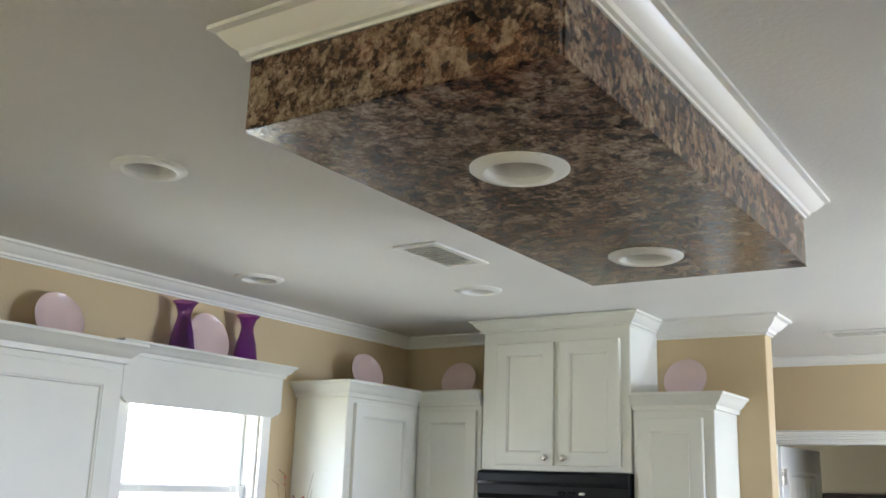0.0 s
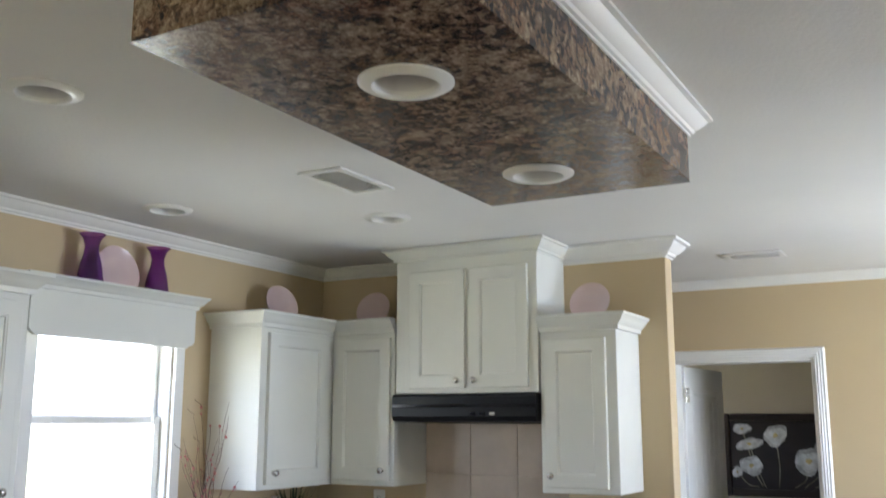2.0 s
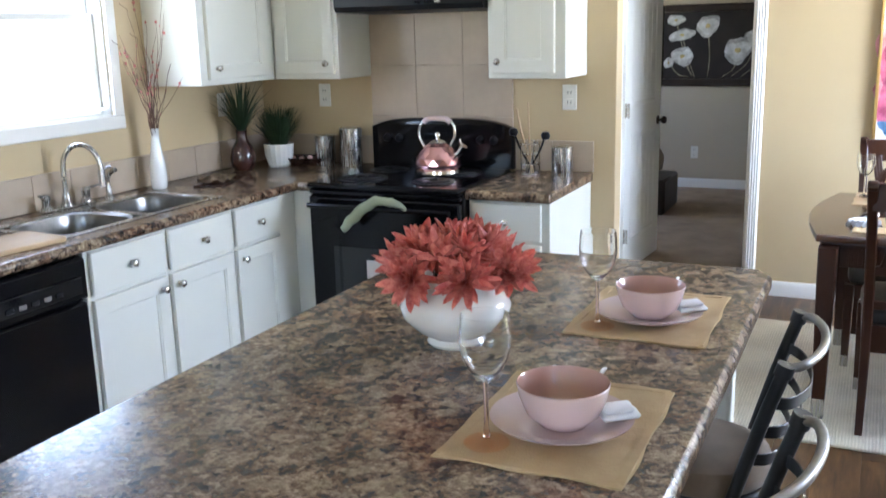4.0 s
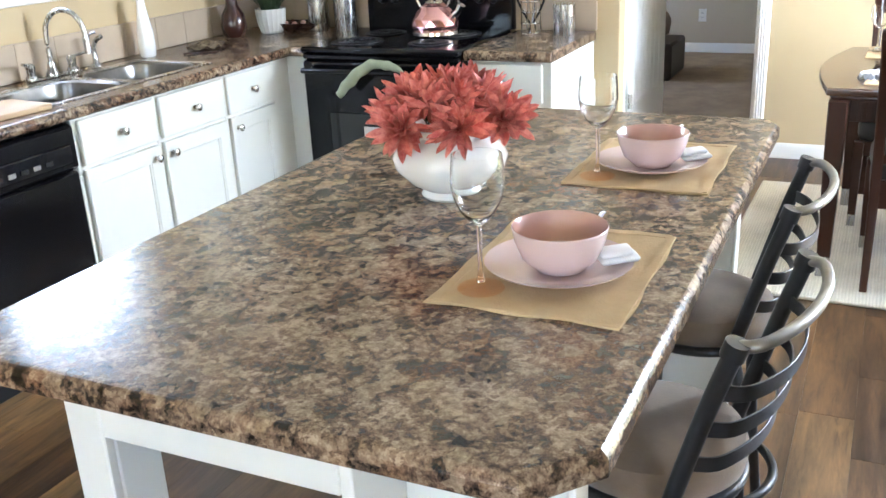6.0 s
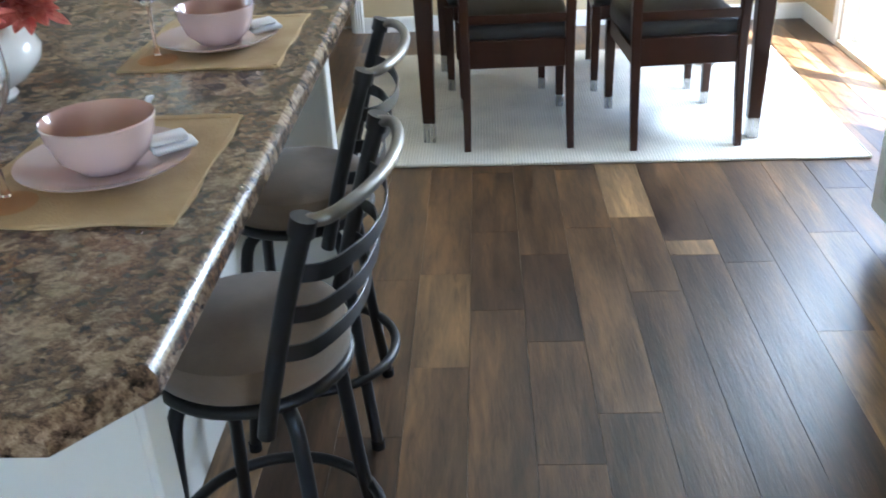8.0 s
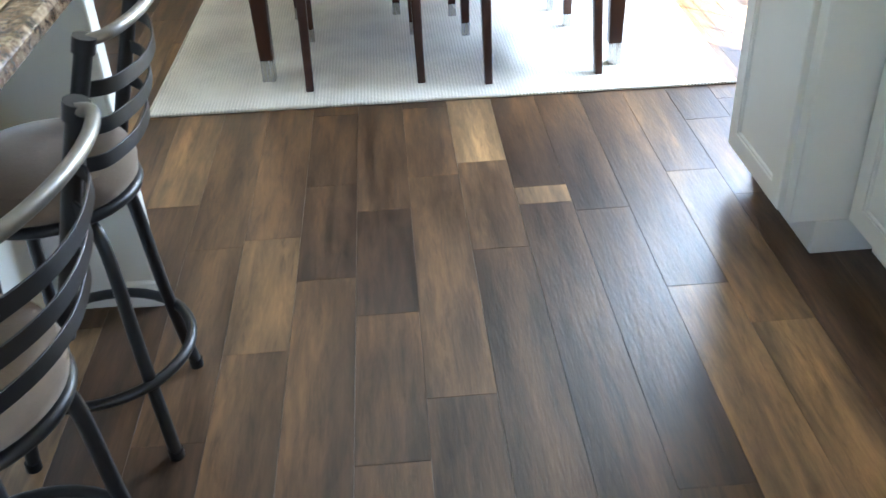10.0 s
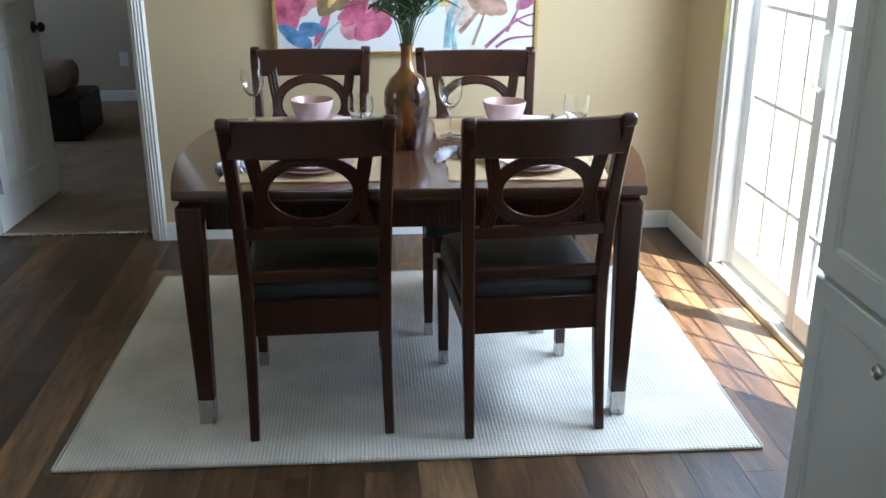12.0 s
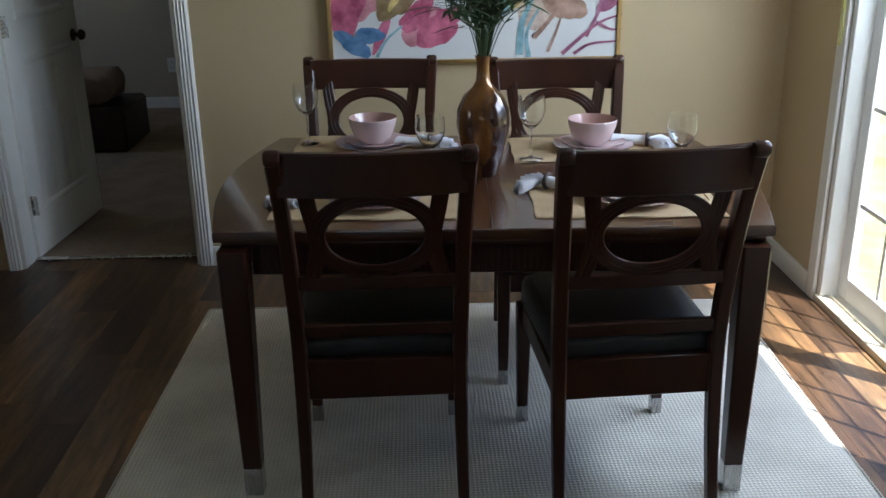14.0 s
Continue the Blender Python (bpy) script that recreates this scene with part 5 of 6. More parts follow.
for dx, dy, h, mt, nm in ((-0.07, 0.01, 0.30, WOODSP, "wooden_stick"), (-0.018, 0.02, 0.33, WOODSP, "wooden_stick"), (-0.075, -0.01, 0.19, BLACKP, "ladle"), (0.07, 0.0, 0.175, BLACKP, "ladle"), (0.03, -0.02, 0.16, STEEL, "spatula")):
    t = part(nm, tube([(-dx * 0.25, -dy * 0.3, 0.006), (dx * 0.6, dy * 0.6, h * 0.6), (dx, dy, h)], 0.005, 8), mt, ut)
    if nm == "ladle":
        part("bowl", moved(lathe([(0, -0.02), (0.016, -0.015), (0.022, 0), (0.016, 0.016), (0, 0.021)], 16), pose(dx * 1.05, dy, h + 0.006)), mt, t)

# white vase with twigs
rt = random.Random(11)
wv = thing("twig_vase", pose(-2.675, 3.40, 0.9155) @ Matrix.Diagonal((0.86, 0.86, 0.94, 1)), "slim white ceramic vase with dry blossom twigs", "vase")
part("vase", lathe([(0, 0), (0.034, 0), (0.040, 0.006), (0.044, 0.05), (0.040, 0.12), (0.026, 0.20), (0.020, 0.245), (0.022, 0.285), (0.024, 0.288), (0.020, 0.286), (0.017, 0.24), (0, 0.22)], 28), WHITECER, wv)
bl = bmesh.new()
for i in range(26):
    a = rt.uniform(0, 2 * math.pi)
    sp = rt.uniform(0.03, 0.30)
    h = rt.uniform(0.42, 0.88)
    p = [(0.008 * math.cos(a), 0.008 * math.sin(a), 0.225)]
    for k in range(1, 6):
        f = k / 5
        p.append((sp * f ** 1.3 * math.cos(a) * 0.55 + rt.uniform(-0.014, 0.014), sp * f ** 1.3 * math.sin(a) + rt.uniform(-0.014, 0.014), 0.225 + (h - 0.2) * f))
    q = smooth_path(p, 4)
    tw = sweep(bmesh.new(), q, circ(0.0021, 5), taper=[1 - 0.65 * j / len(q) for j in range(len(q))])
    for _ in range(3):
        c = q[rt.randrange(len(q) // 2, len(q))]
        if rt.random() < 0.75:
            bmesh.ops.create_icosphere(bl, subdivisions=1, radius=rt.uniform(0.004, 0.009), matrix=Matrix.Translation(c + Vector((rt.uniform(-0.004, 0.004), rt.uniform(-0.004, 0.004), 0))))
    if i % 5 == 0:
        e = q[-1]
        curl = [e + Vector((0.015 * math.sin(k), 0.02 * math.cos(k) - 0.02, 0.02 * k / 2)) for k in range(5)]
        sweep(tw, smooth_path(curl, 4), circ(0.0014, 5))
    part("twig", tw, TWIG, wv)
tagged(part("blossoms", bl, BLOSSOM, wv), kind="stuff")


def blades(n, seed, r0, h0, h1, spread, droop, width, z0=0.0):
    """A tuft of tapering leaf blades."""
    rg = random.Random(seed)
    bm = bmesh.new()
    for i in range(n):
        a = rg.uniform(0, 2 * math.pi)
        h = rg.uniform(h0, h1)
        s = rg.uniform(0.15, 1.0) * spread
        w = width * rg.uniform(0.7, 1.2)
        d = Vector((math.cos(a), math.sin(a), 0))
        side = Vector((-d.y, d.x, 0))
        prev = None
        for k in range(7):
            f = k / 6
            c = d * (r0 * rg.uniform(0.6, 1) + s * f ** 1.6) + Vector((0, 0, z0 + h * (f - droop * f * f * s / max(spread, 1e-6))))
            ww = w * (1 - f) ** 0.6 * (0.45 + 1.1 * min(f * 2.5, 1)) * 0.5
            cur = [bm.verts.new(c - side * ww), bm.verts.new(c + Vector((0, 0, -0.25 * ww))), bm.verts.new(c + side * ww)]
            if prev:
                bm.faces.new((prev[0], prev[1], cur[1], cur[0]))
                bm.faces.new((prev[1], prev[2], cur[2], cur[1]))
            prev = cur
    return bm


gv = thing("grass_vase", pose(-2.655, 4.0, 0.9155), "dark glazed vase with tall ornamental grass", "plant")
part("vase", lathe([(0, 0), (0.045, 0), (0.058, 0.02), (0.064, 0.06), (0.054, 0.11), (0.030, 0.15), (0.026, 0.185), (0.030, 0.20), (0.024, 0.198), (0, 0.16)], 28), DARKBOWL, gv)
part("grass", blades(150, 3, 0.012, 0.18, 0.34, 0.19, 0.25, 0.008, 0.16), GRASSY, gv)
gp = thing("potted_grass", pose(-2.545, 4.16, 0.9155), "bushy grass in a ribbed white ceramic pot", "plant")
bm = bmesh.new()
rings = []
for r, z in ((0.048, 0.0), (0.056, 0.01), (0.070, 0.06), (0.074, 0.105), (0.076, 0.118), (0.070, 0.118), (0.064, 0.10)):
    rings.append([bm.verts.new(((r + (0.0025 if i % 2 else 0)) * math.cos(2 * math.pi * i / 36), (r + (0.0025 if i % 2 else 0)) * math.sin(2 * math.pi * i / 36), z)) for i in range(36)])
for a, c in zip(rings, rings[1:]):
    for i in range(36):
        bm.faces.new((a[i], a[(i + 1) % 36], c[(i + 1) % 36], c[i]))
bm.faces.new(rings[0])
bm.faces.new(rings[-1])
part("pot", bm, WHITECER, gp, angle=20)
part("grass", blades(420, 5, 0.045, 0.12, 0.25, 0.13, 0.2, 0.006, 0.095), GRASSY, gp)

db = thing("fruit_bowl", pose(-2.44, 4.22, 0.9155), "low dark wooden bowl with trinkets on the worktop", "bowl")
part("bowl", lathe([(0, 0), (0.06, 0), (0.10, 0.014), (0.155, 0.045), (0.15, 0.046), (0.095, 0.022), (0, 0.012)], 32, squash=0.55), DARKBOWL, db)
for i in range(7):
    part("trinket", moved(lathe([(0, -0.014), (0.012, -0.007), (0.016, 0.002), (0.010, 0.012), (0, 0.015)], 12), pose(-0.08 + i * 0.026, 0.012 * (-1) ** i, 0.034 + 0.004 * (i % 3))), PINKIN if i % 2 else DARKBOWL, db)

tr = thing("napkin_tray", pose(-2.52, 3.61, 0.9155, 0, 0, 22), "small tray with crumpled patterned napkins", "tray")
part("tray", boxes(((-0.075, -0.12, 0), (0.075, 0.12, 0.008)), b=0.003), DARKBOWL, tr)
rn = random.Random(2)
bm = bmesh.new()
grid = [[bm.verts.new((-0.065 + 0.13 * i / 9, -0.11 + 0.22 * j / 13, 0.012 + 0.016 * rn.random() + 0.012 * math.sin(i * 1.1) * math.cos(j * 0.9))) for j in range(14)] for i in range(10)]
for i in range(9):
    for j in range(13):
        bm.faces.new((grid[i][j], grid[i + 1][j], grid[i + 1][j + 1], grid[i][j + 1]))
bmesh.ops.solidify(bm, geom=bm.faces[:], thickness=0.003)
part("napkin", bm, surf("patterned_napkin", (0.46, 0.36, 0.24), (0.12, 0.08, 0.05), 60, 0.85), tr, "crumpled tan and brown napkin")
cb = thing("cutting_board", pose(-2.345, 2.245, 0.9155, 0, 0, -6), "pale wooden cutting board on the worktop", "cutting board")
part("board", prism([(-0.10, -0.19), (0.10, -0.19), (0.11, -0.18), (0.11, 0.18), (0.10, 0.19), (-0.10, 0.19), (-0.11, 0.18), (-0.11, -0.18)], 0, 0.018, 0.004), BOARD, cb)

# ---- things on the island ----
FLZ = 0.9155


def placemat(name, m, w, d, seed, label, group):
    """A cloth mat with slightly uneven hems."""
    rg = random.Random(seed)
    t = thing(name, m, label, "placemat", group)
    bm = bmesh.new()
    nx, ny = 18, 14
    ph = rg.uniform(0, 6)
    top = [[bm.verts.new((-w / 2 + w * i / nx + 0.003 * math.sin(j * 0.9 + ph), -d / 2 + d * j / ny + 0.004 * math.sin(i * 0.7 + ph), 0.0028 + 0.0009 * math.sin(i * 0.9 + j * 0.6 + ph))) for j in range(ny + 1)] for i in range(nx + 1)]
    for i in range(nx):
        for j in range(ny):
            bm.faces.new((top[i][j], top[i + 1][j], top[i + 1][j + 1], top[i][j + 1]))
    rim = [(i, 0) for i in range(nx)] + [(nx, j) for j in range(ny)] + [(i, ny) for i in range(nx, 0, -1)] + [(0, j) for j in range(ny, 0, -1)]
    lv = [bm.verts.new((top[i][j].co.x, top[i][j].co.y, 0.0)) for i, j in rim]
    for k in range(len(rim)):
        a, b2 = rim[k], rim[(k + 1) % len(rim)]
        bm.faces.new((top[a[0]][a[1]], lv[k], lv[(k + 1) % len(rim)], top[b2[0]][b2[1]]))
    bm.faces.new(lv)
    part("cloth", bm, MATC, t, angle=60)
    for k, (a, c) in enumerate((((-w, -d), (w, -d)), ((w, -d), (w, d)), ((w, d), (-w, d)), ((-w, d), (-w, -d)))):
        u = 0.5 - 0.010 / w, 0.5 - 0.010 / d
        run = [(a[0] * u[0] + (c[0] - a[0]) * u[0] * i / 16, a[1] * u[1] + (c[1] - a[1]) * u[1] * i / 16, 0.0036 + 0.0005 * math.sin(i * 1.3 + ph)) for i in range(17)]
        part("hem", sweep(bmesh.new(), run, [(-0.009, -0.0016), (0.009, -0.0016), (0.008, 0.0006), (-0.008, 0.0006)]), MATC, t, angle=60)
    return t


def plate(x, y, z, r, label="pink glazed stoneware plate with a raised rim", group="pink plates"):
    p = thing("plate", pose(x, y, z), label, "plate", group)
    part("dish", lathe([(0, 0.003), (r * 0.55, 0.003), (r * 0.66, 0.006), (r * 0.97, 0.017), (r, 0.0185), (r * 0.99, 0.0165), (r * 0.66, 0.001), (r * 0.55, 0), (0, 0)], 44), PINK, p)
    return p


def bowl(x, y, z, r, h, group="pink bowls"):
    p = thing("bowl", pose(x, y, z), "deep pink glazed stoneware bowl", "bowl", group)
    part("outside", lathe([(0, 0), (r * 0.52, 0), (r * 0.56, 0.004), (r * 0.80, h * 0.28), (r * 0.95, h * 0.7), (r, h - 0.002), (r * 0.985, h)], 44), PINK, p)
    part("inside", lathe([(r * 0.985, h), (r * 0.965, h - 0.003), (r * 0.91, h * 0.7), (r * 0.74, h * 0.3), (r * 0.4, 0.010), (0, 0.008)], 44), PINKIN, p, "inner face, darker and rosier than the outside")
    return p


def goblet(x, y, z, foot=None, h=0.222, group="wine glasses"):
    g = thing("wine_glass", pose(x, y, z) @ Matrix.Diagonal((1.08, 1.08, 1, 1)), "clear wine glass with a peach tinted foot" if foot else "clear stemmed wine glass on the table", "wine glass", group)
    k = h / 0.205
    part("glass_bowl", lathe([(a, c * k) for a, c in ((0.004, 0.099), (0.014, 0.106), (0.026, 0.120), (0.035, 0.139), (0.0395, 0.160), (0.0385, 0.186), (0.0365, 0.205), (0.0355, 0.205), (0.0375, 0.186), (0.0385, 0.160), (0.034, 0.140), (0.025, 0.122), (0.013, 0.109), (0, 0.106))], 32), GLASS, g)
    part("stem", lathe([(0.0042, 0.1015 * k), (0.0036, 0.06 * k), (0.0036, 0.03 * k), (0.006, 0.012), (0.0, 0.012)], 14), PALEPEACH if foot else GLASS, g)
    part("foot", lathe([(0, 0.0115), (0.008, 0.010), (0.020, 0.005), (0.0345, 0.003), (0.0355, 0.0015), (0.034, 0.0), (0, 0.0)], 32), foot or GLASS, g)
    return g


def napkin(m, label, group, seed=1):
    """A rolled linen napkin drawn through a ring, with fanned ends."""
    t = thing("napkin", m, label, "napkin", group)
    rg = random.Random(seed)
    bm = bmesh.new()
    n, rings = 16, []
    for k in range(9):
        f = k / 8
        w = 0.016 + 0.014 * f
        rings.append([bm.verts.new((-0.012 + 0.115 * f, w * (1 + 0.12 * math.sin(3 * a + k)) * math.cos(a), max(0.0, 0.019 + (0.015 - 0.002 * f) * math.sin(a)))) for a in [2 * math.pi * i / n for i in range(n)]])
    for a, c in zip(rings, rings[1:]):
        for i in range(n):
            bm.faces.new((a[i], a[(i + 1) % n], c[(i + 1) % n], c[i]))
    bm.faces.new(rings[0][::-1])
    bm.faces.new(rings[-1])
    for layer in range(2):
        fan = []
        for i in range(15):
            a = radians(180 - 58 + 116 * i / 14 + layer * 4)
            zig = (i % 2) * 0.014
            row = []
            for r in (0.004, 0.045, 0.088 + rg.uniform(-0.006, 0.010) - 0.014 * layer):
                row.append(bm.verts.new((-0.012 + r * math.cos(a), r * math.sin(a), 0.014 + layer * 0.011 + zig * r / 0.06 - 0.010 * (r / 0.06) ** 2)))
            fan.append(row)
        for a, c in zip(fan, fan[1:]):
            for i in range(2):
                bm.faces.new((a[i], a[i + 1], c[i + 1], c[i]))
    part("cloth", bm, LINEN, t, angle=35)
    part("ring", tube([(-0.012, 0.021 * math.cos(a), 0.021 + 0.019 * math.sin(a)) for a in [2 * math.pi * i / 20 for i in range(20)]], 0.006, 8, True, 0, up=(1, 0, 0)), NAPRING, t, "dark napkin ring")
    return t


gi = "place settings on the island"
for k, (yc, gy, by) in enumerate(((1.596, 1.462, 1.572), (2.264, 2.124, 2.232))):
    placemat("placemat", pose(-0.195, yc, FLZ, 0, 0, 0.5), 0.312, 0.408, k, "gold linen placemat on the island", gi)
    plate(-0.193, by + 0.008, FLZ + 0.0042, 0.124)
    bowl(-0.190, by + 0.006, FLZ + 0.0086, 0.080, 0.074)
    goblet(-0.284, gy, FLZ + 0.004, PEACH)
    nk = thing("napkin", pose(-0.100, by + 0.036, FLZ + 0.0195, 0, -4, 30), "folded white linen napkin behind the bowl", "napkin", gi)
    bm = bmesh.new()
    for s in (0, 1):
        cbox(bm, (-0.032, -0.020, 0.001 + 0.012 * s), (0.034 - 0.010 * s, 0.020, 0.011 + 0.012 * s), 0.0045)
    part("cloth", bm, LINEN, nk, angle=60)
    ears = bmesh.new()
    for sgn in (-1, 1):
        rows = []
        for k2 in range(6):
            f = k2 / 5
            rows.append([ears.verts.new((sgn * (0.004 + 0.044 * f), q * (0.006 + 0.014 * f), 0.0 + 0.058 * f + 0.004 * math.sin(3 * q + 2 * f))) for q in (-1, -0.3, 0.3, 1)])
        for a, c in zip(rows, rows[1:]):
            for q in range(3):
                ears.faces.new((a[q], a[q + 1], c[q + 1], c[q]))
    moved(ears, pose(-0.045, 0.098, 0, 0, 0, -30))
    bmesh.ops.solidify(ears, geom=ears.faces[:], thickness=0.003)
    part("folded_tip", ears, LINEN, nk, angle=60)

# flower bowl
fb = thing("flower_arrangement", pose(-0.545, 1.925, FLZ) @ Matrix.Diagonal((1.04, 1.04, 1.0, 1)), "white ceramic bowl full of coral silk dahlias", "flower arrangement")
part("pot", lathe([(0, 0), (0.058, 0), (0.062, 0.006), (0.056, 0.018), (0.085, 0.035), (0.112, 0.065), (0.117, 0.088), (0.106, 0.112), (0.086, 0.128), (0.083, 0.138), (0.094, 0.150), (0.100, 0.157), (0.096, 0.158), (0.082, 0.146), (0.076, 0.13), (0, 0.11)], 44), WHITECER, fb)


def dahlia(seed, r):
    rg = random.Random(seed)
    bm = bmesh.new()
    for layer, (n, el, ln) in enumerate(((12, -6, 1.0), (12, 14, 1.02), (11, 34, 0.95), (9, 52, 0.84), (7, 68, 0.66), (5, 80, 0.5))):
        for i in range(n):
            a = 2 * math.pi * (i + 0.5 * layer + rg.uniform(-0.35, 0.35)) / n
            e = radians(el + rg.uniform(-20, 20))
            L = r * ln * rg.uniform(0.74, 1.14)
            d = Vector((math.cos(a) * math.cos(e), math.sin(a) * math.cos(e), math.sin(e)))
            side = Vector((-math.sin(a), math.cos(a), 0))
            up = side.cross(d)
            up = up if up.z > 0 else -up
            w = r * rg.uniform(0.24, 0.36)
            pts = []
            for f, wf, uf in ((0.05, 0.35, 0.0), (0.4, 1.0, 0.03), (0.72, 0.9, 0.02), (0.9, 0.45, 0.05)):
                c = d * L * f + up * r * (uf + 0.10 * f * f)
                pts.append([bm.verts.new(c - side * w * wf * 0.5 + up * w * 0.22 * wf), bm.verts.new(c - up * w * 0.08), bm.verts.new(c + side * w * wf * 0.5 + up * w * 0.22 * wf)])
            tip = bm.verts.new(d * L + up * r * 0.14)
            for p, q in zip(pts, pts[1:]):
                bm.faces.new((p[0], p[1], q[1], q[0]))
                bm.faces.new((p[1], p[2], q[2], q[1]))
            bm.faces.new((pts[-1][0], pts[-1][1], tip))
            bm.faces.new((pts[-1][1], pts[-1][2], tip))
    return bm


DAH = [mesh_of("flower", dahlia(s, 0.067), PETAL, 60) for s in (1, 2, 3)]
for k, (x, y, z, rx, ry) in enumerate(((0.0, 0.0, 0.222, 0, 0), (-0.04, -0.055, 0.212, 25, -18), (0.045, -0.05, 0.212, 25, 20), (-0.075, -0.03, 0.205, 12, -38), (0.075, 0.03, 0.205, -10, 38), (-0.005, -0.085, 0.20, 45, 0), (0.02, 0.085, 0.20, -45, 0), (-0.125, -0.035, 0.165, 15, -62), (0.13, 0.015, 0.165, -8, 62), (0.07, -0.095, 0.165, 52, 32), (-0.06, -0.11, 0.16, 62, -22), (-0.085, 0.075, 0.17, -45, -40), (0.08, 0.10, 0.165, -52, 40))):
    fl = piece("flower", DAH[k % 3], fb, pose(x * 0.88, y * 0.88, z + 0.002, rx, ry, k * 37))
part("foliage", blades(30, 8, 0.04, 0.05, 0.09, 0.07, 0.3, 0.02, 0.135), LEAF, fb, "dark green leaves")


# ---- bar stools ----
def bar_stool(m, label):
    s = thing("bar_stool", m, label, "bar stool", "bar stools at the island")
    part("seat", lathe([(0, 0.572), (0.150, 0.572), (0.162, 0.584), (0.166, 0.610), (0.158, 0.634), (0.130, 0.648), (0, 0.654)], 44), SUEDE, s, "taupe suede cushion")
    part("seat_ring", tube([(0.157 * math.cos(a), 0.157 * math.sin(a), 0.565) for a in [2 * math.pi * i / 40 for i in range(40)]], 0.011, 10, True, 0), IRON, s)
    part("swivel", lathe([(0, 0.535), (0.09, 0.535), (0.09, 0.555), (0.155, 0.558), (0.155, 0.570), (0, 0.570)], 24), IRON, s)
    posts = []
    for sgn in (-1, 1):
        pts = [(0.085, sgn * 0.172, 0.545), (0.105, sgn * 0.182, 0.62), (0.150, sgn * 0.190, 0.78), (0.190, sgn * 0.190, 0.905)]
        p = part("back_post", tube(pts, 0.0145, 12, up=(0, 1, 0)), IRON, s)
        part("cap", tube([(0.186, sgn * 0.190, 0.893), (0.1935, sgn * 0.190, 0.918)], 0.0185, 12, smooth=0, up=(0, 1, 0)), IRON, p)
    part("top_rail", tube([(0.190, -0.185, 0.908), (0.222, -0.168, 0.912), (0.248, -0.09, 0.914), (0.256, 0, 0.914), (0.248, 0.09, 0.914), (0.222, 0.168, 0.912), (0.190, 0.185, 0.908)], 0.0098, 12), GUNMETAL, s, "pewter coloured curved rail")
    for z in (0.70, 0.765, 0.83):
        x = 0.105 + (z - 0.62) * 0.29
        pts = smooth_path([(x, -0.186, z), (x + 0.038, -0.15, z - 0.008), (x + 0.062, -0.07, z - 0.014), (x + 0.068, 0, z - 0.016), (x + 0.062, 0.07, z - 0.014), (x + 0.038, 0.15, z - 0.008), (x, 0.186, z)], 5)
        part("back_strap", sweep(bmesh.new(), pts, rect(0.004, 0.026, 0.2)), IRON, s)
    for k in range(4):
        a = radians(45 + 90 * k)
        c, q = math.cos(a), math.sin(a)
        part("leg", tube([(0.075 * c, 0.075 * q, 0.538), (0.115 * c, 0.115 * q, 0.532), (0.150 * c, 0.150 * q, 0.48), (0.172 * c, 0.172 * q, 0.25), (0.205 * c, 0.205 * q, 0.006)], 0.0135, 10), IRON, s)
        l = part("foot_tip", moved(lathe([(0, 0), (0.016, 0), (0.016, 0.02), (0, 0.02)], 12), pose(0.205 * c, 0.205 * q, 0)), BLACKP, s)
    part("foot_ring", tube([(0.188 * math.cos(a), 0.188 * math.sin(a), 0.19) for a in [2 * math.pi * i / 40 for i in range(40)]], 0.0115, 10, True, 0), IRON, s)
    return s


bar_stool(pose(-0.038, 1.621, 0, 0, 0, -9), "black metal bar stool with taupe round seat, pushed under the island")
bar_stool(pose(-0.062, 2.208, 0, 0, 0, 0.5), "black metal bar stool with taupe seat under the island")

# ---- dining corner ----
rug = thing("area_rug", pose(0.770, 4.487, 0, 0, 0, -1.1), "cream woven area rug on the plank floor", "rug")
part("rug_body", boxes(((-1.048, -0.757, 0.001), (1.048, 0.757, 0.011)), b=0.004), RUG, rug)
for lo, hi in (((-1.053, -0.765, 0.001), (1.053, -0.7575, 0.0125)), ((-1.053, 0.7575, 0.001), (1.053, 0.765, 0.0125)), ((-1.0555, -0.757, 0.001), (-1.0485, 0.757, 0.0125)), ((1.0485, -0.757, 0.001), (1.0555, 0.757, 0.0125))):
    part("binding", boxes((lo, hi), b=0.003), RUG, rug)
for k, (xa, ya, xb, yb_) in enumerate(((-0.60, -0.62, -0.20, 0.10), (-0.88, -0.30, -0.42, 0.05))):
    cr = smooth_path([(xa, ya, 0.0108), ((xa + xb) / 2 + 0.02, (ya + yb_) / 2, 0.0108), (xb, yb_, 0.0108)], 8)
    n_cr = len(cr)
    part("crease", sweep(bmesh.new(), cr, [(-0.022, 0.0), (-0.010, 0.0022), (0.0, 0.0036), (0.010, 0.0022), (0.022, 0.0)], taper=[max(0.05, math.sin(math.pi * i / (n_cr - 1))) for i in range(n_cr)]), RUG, rug, angle=60)
RZ = 0.0112

TX0, TX1, TY0, TY1, TZ = 0.128, 1.522, 4.005, 5.02, 0.768
dt = thing("dining_table", pose(0.785, 4.470, RZ, 0, 0, -2.2) @ pose(-0.825, -4.5125, 0), "dark cherry dining table with bowed ends and fluted apron", "dining table")
ol = []
for i in range(13):
    t = i / 12
    ol.append((TX1 + 0.075 * math.sin(math.pi * t), TY0 + (TY1 - TY0) * t))
for i in range(13):
    t = i / 12
    ol.append((TX0 - 0.075 * math.sin(math.pi * t), TY1 - (TY1 - TY0) * t))
part("tabletop", prism(ol, TZ - 0.030 - RZ, TZ - RZ, 0.007), TABLEW, dt, angle=25)
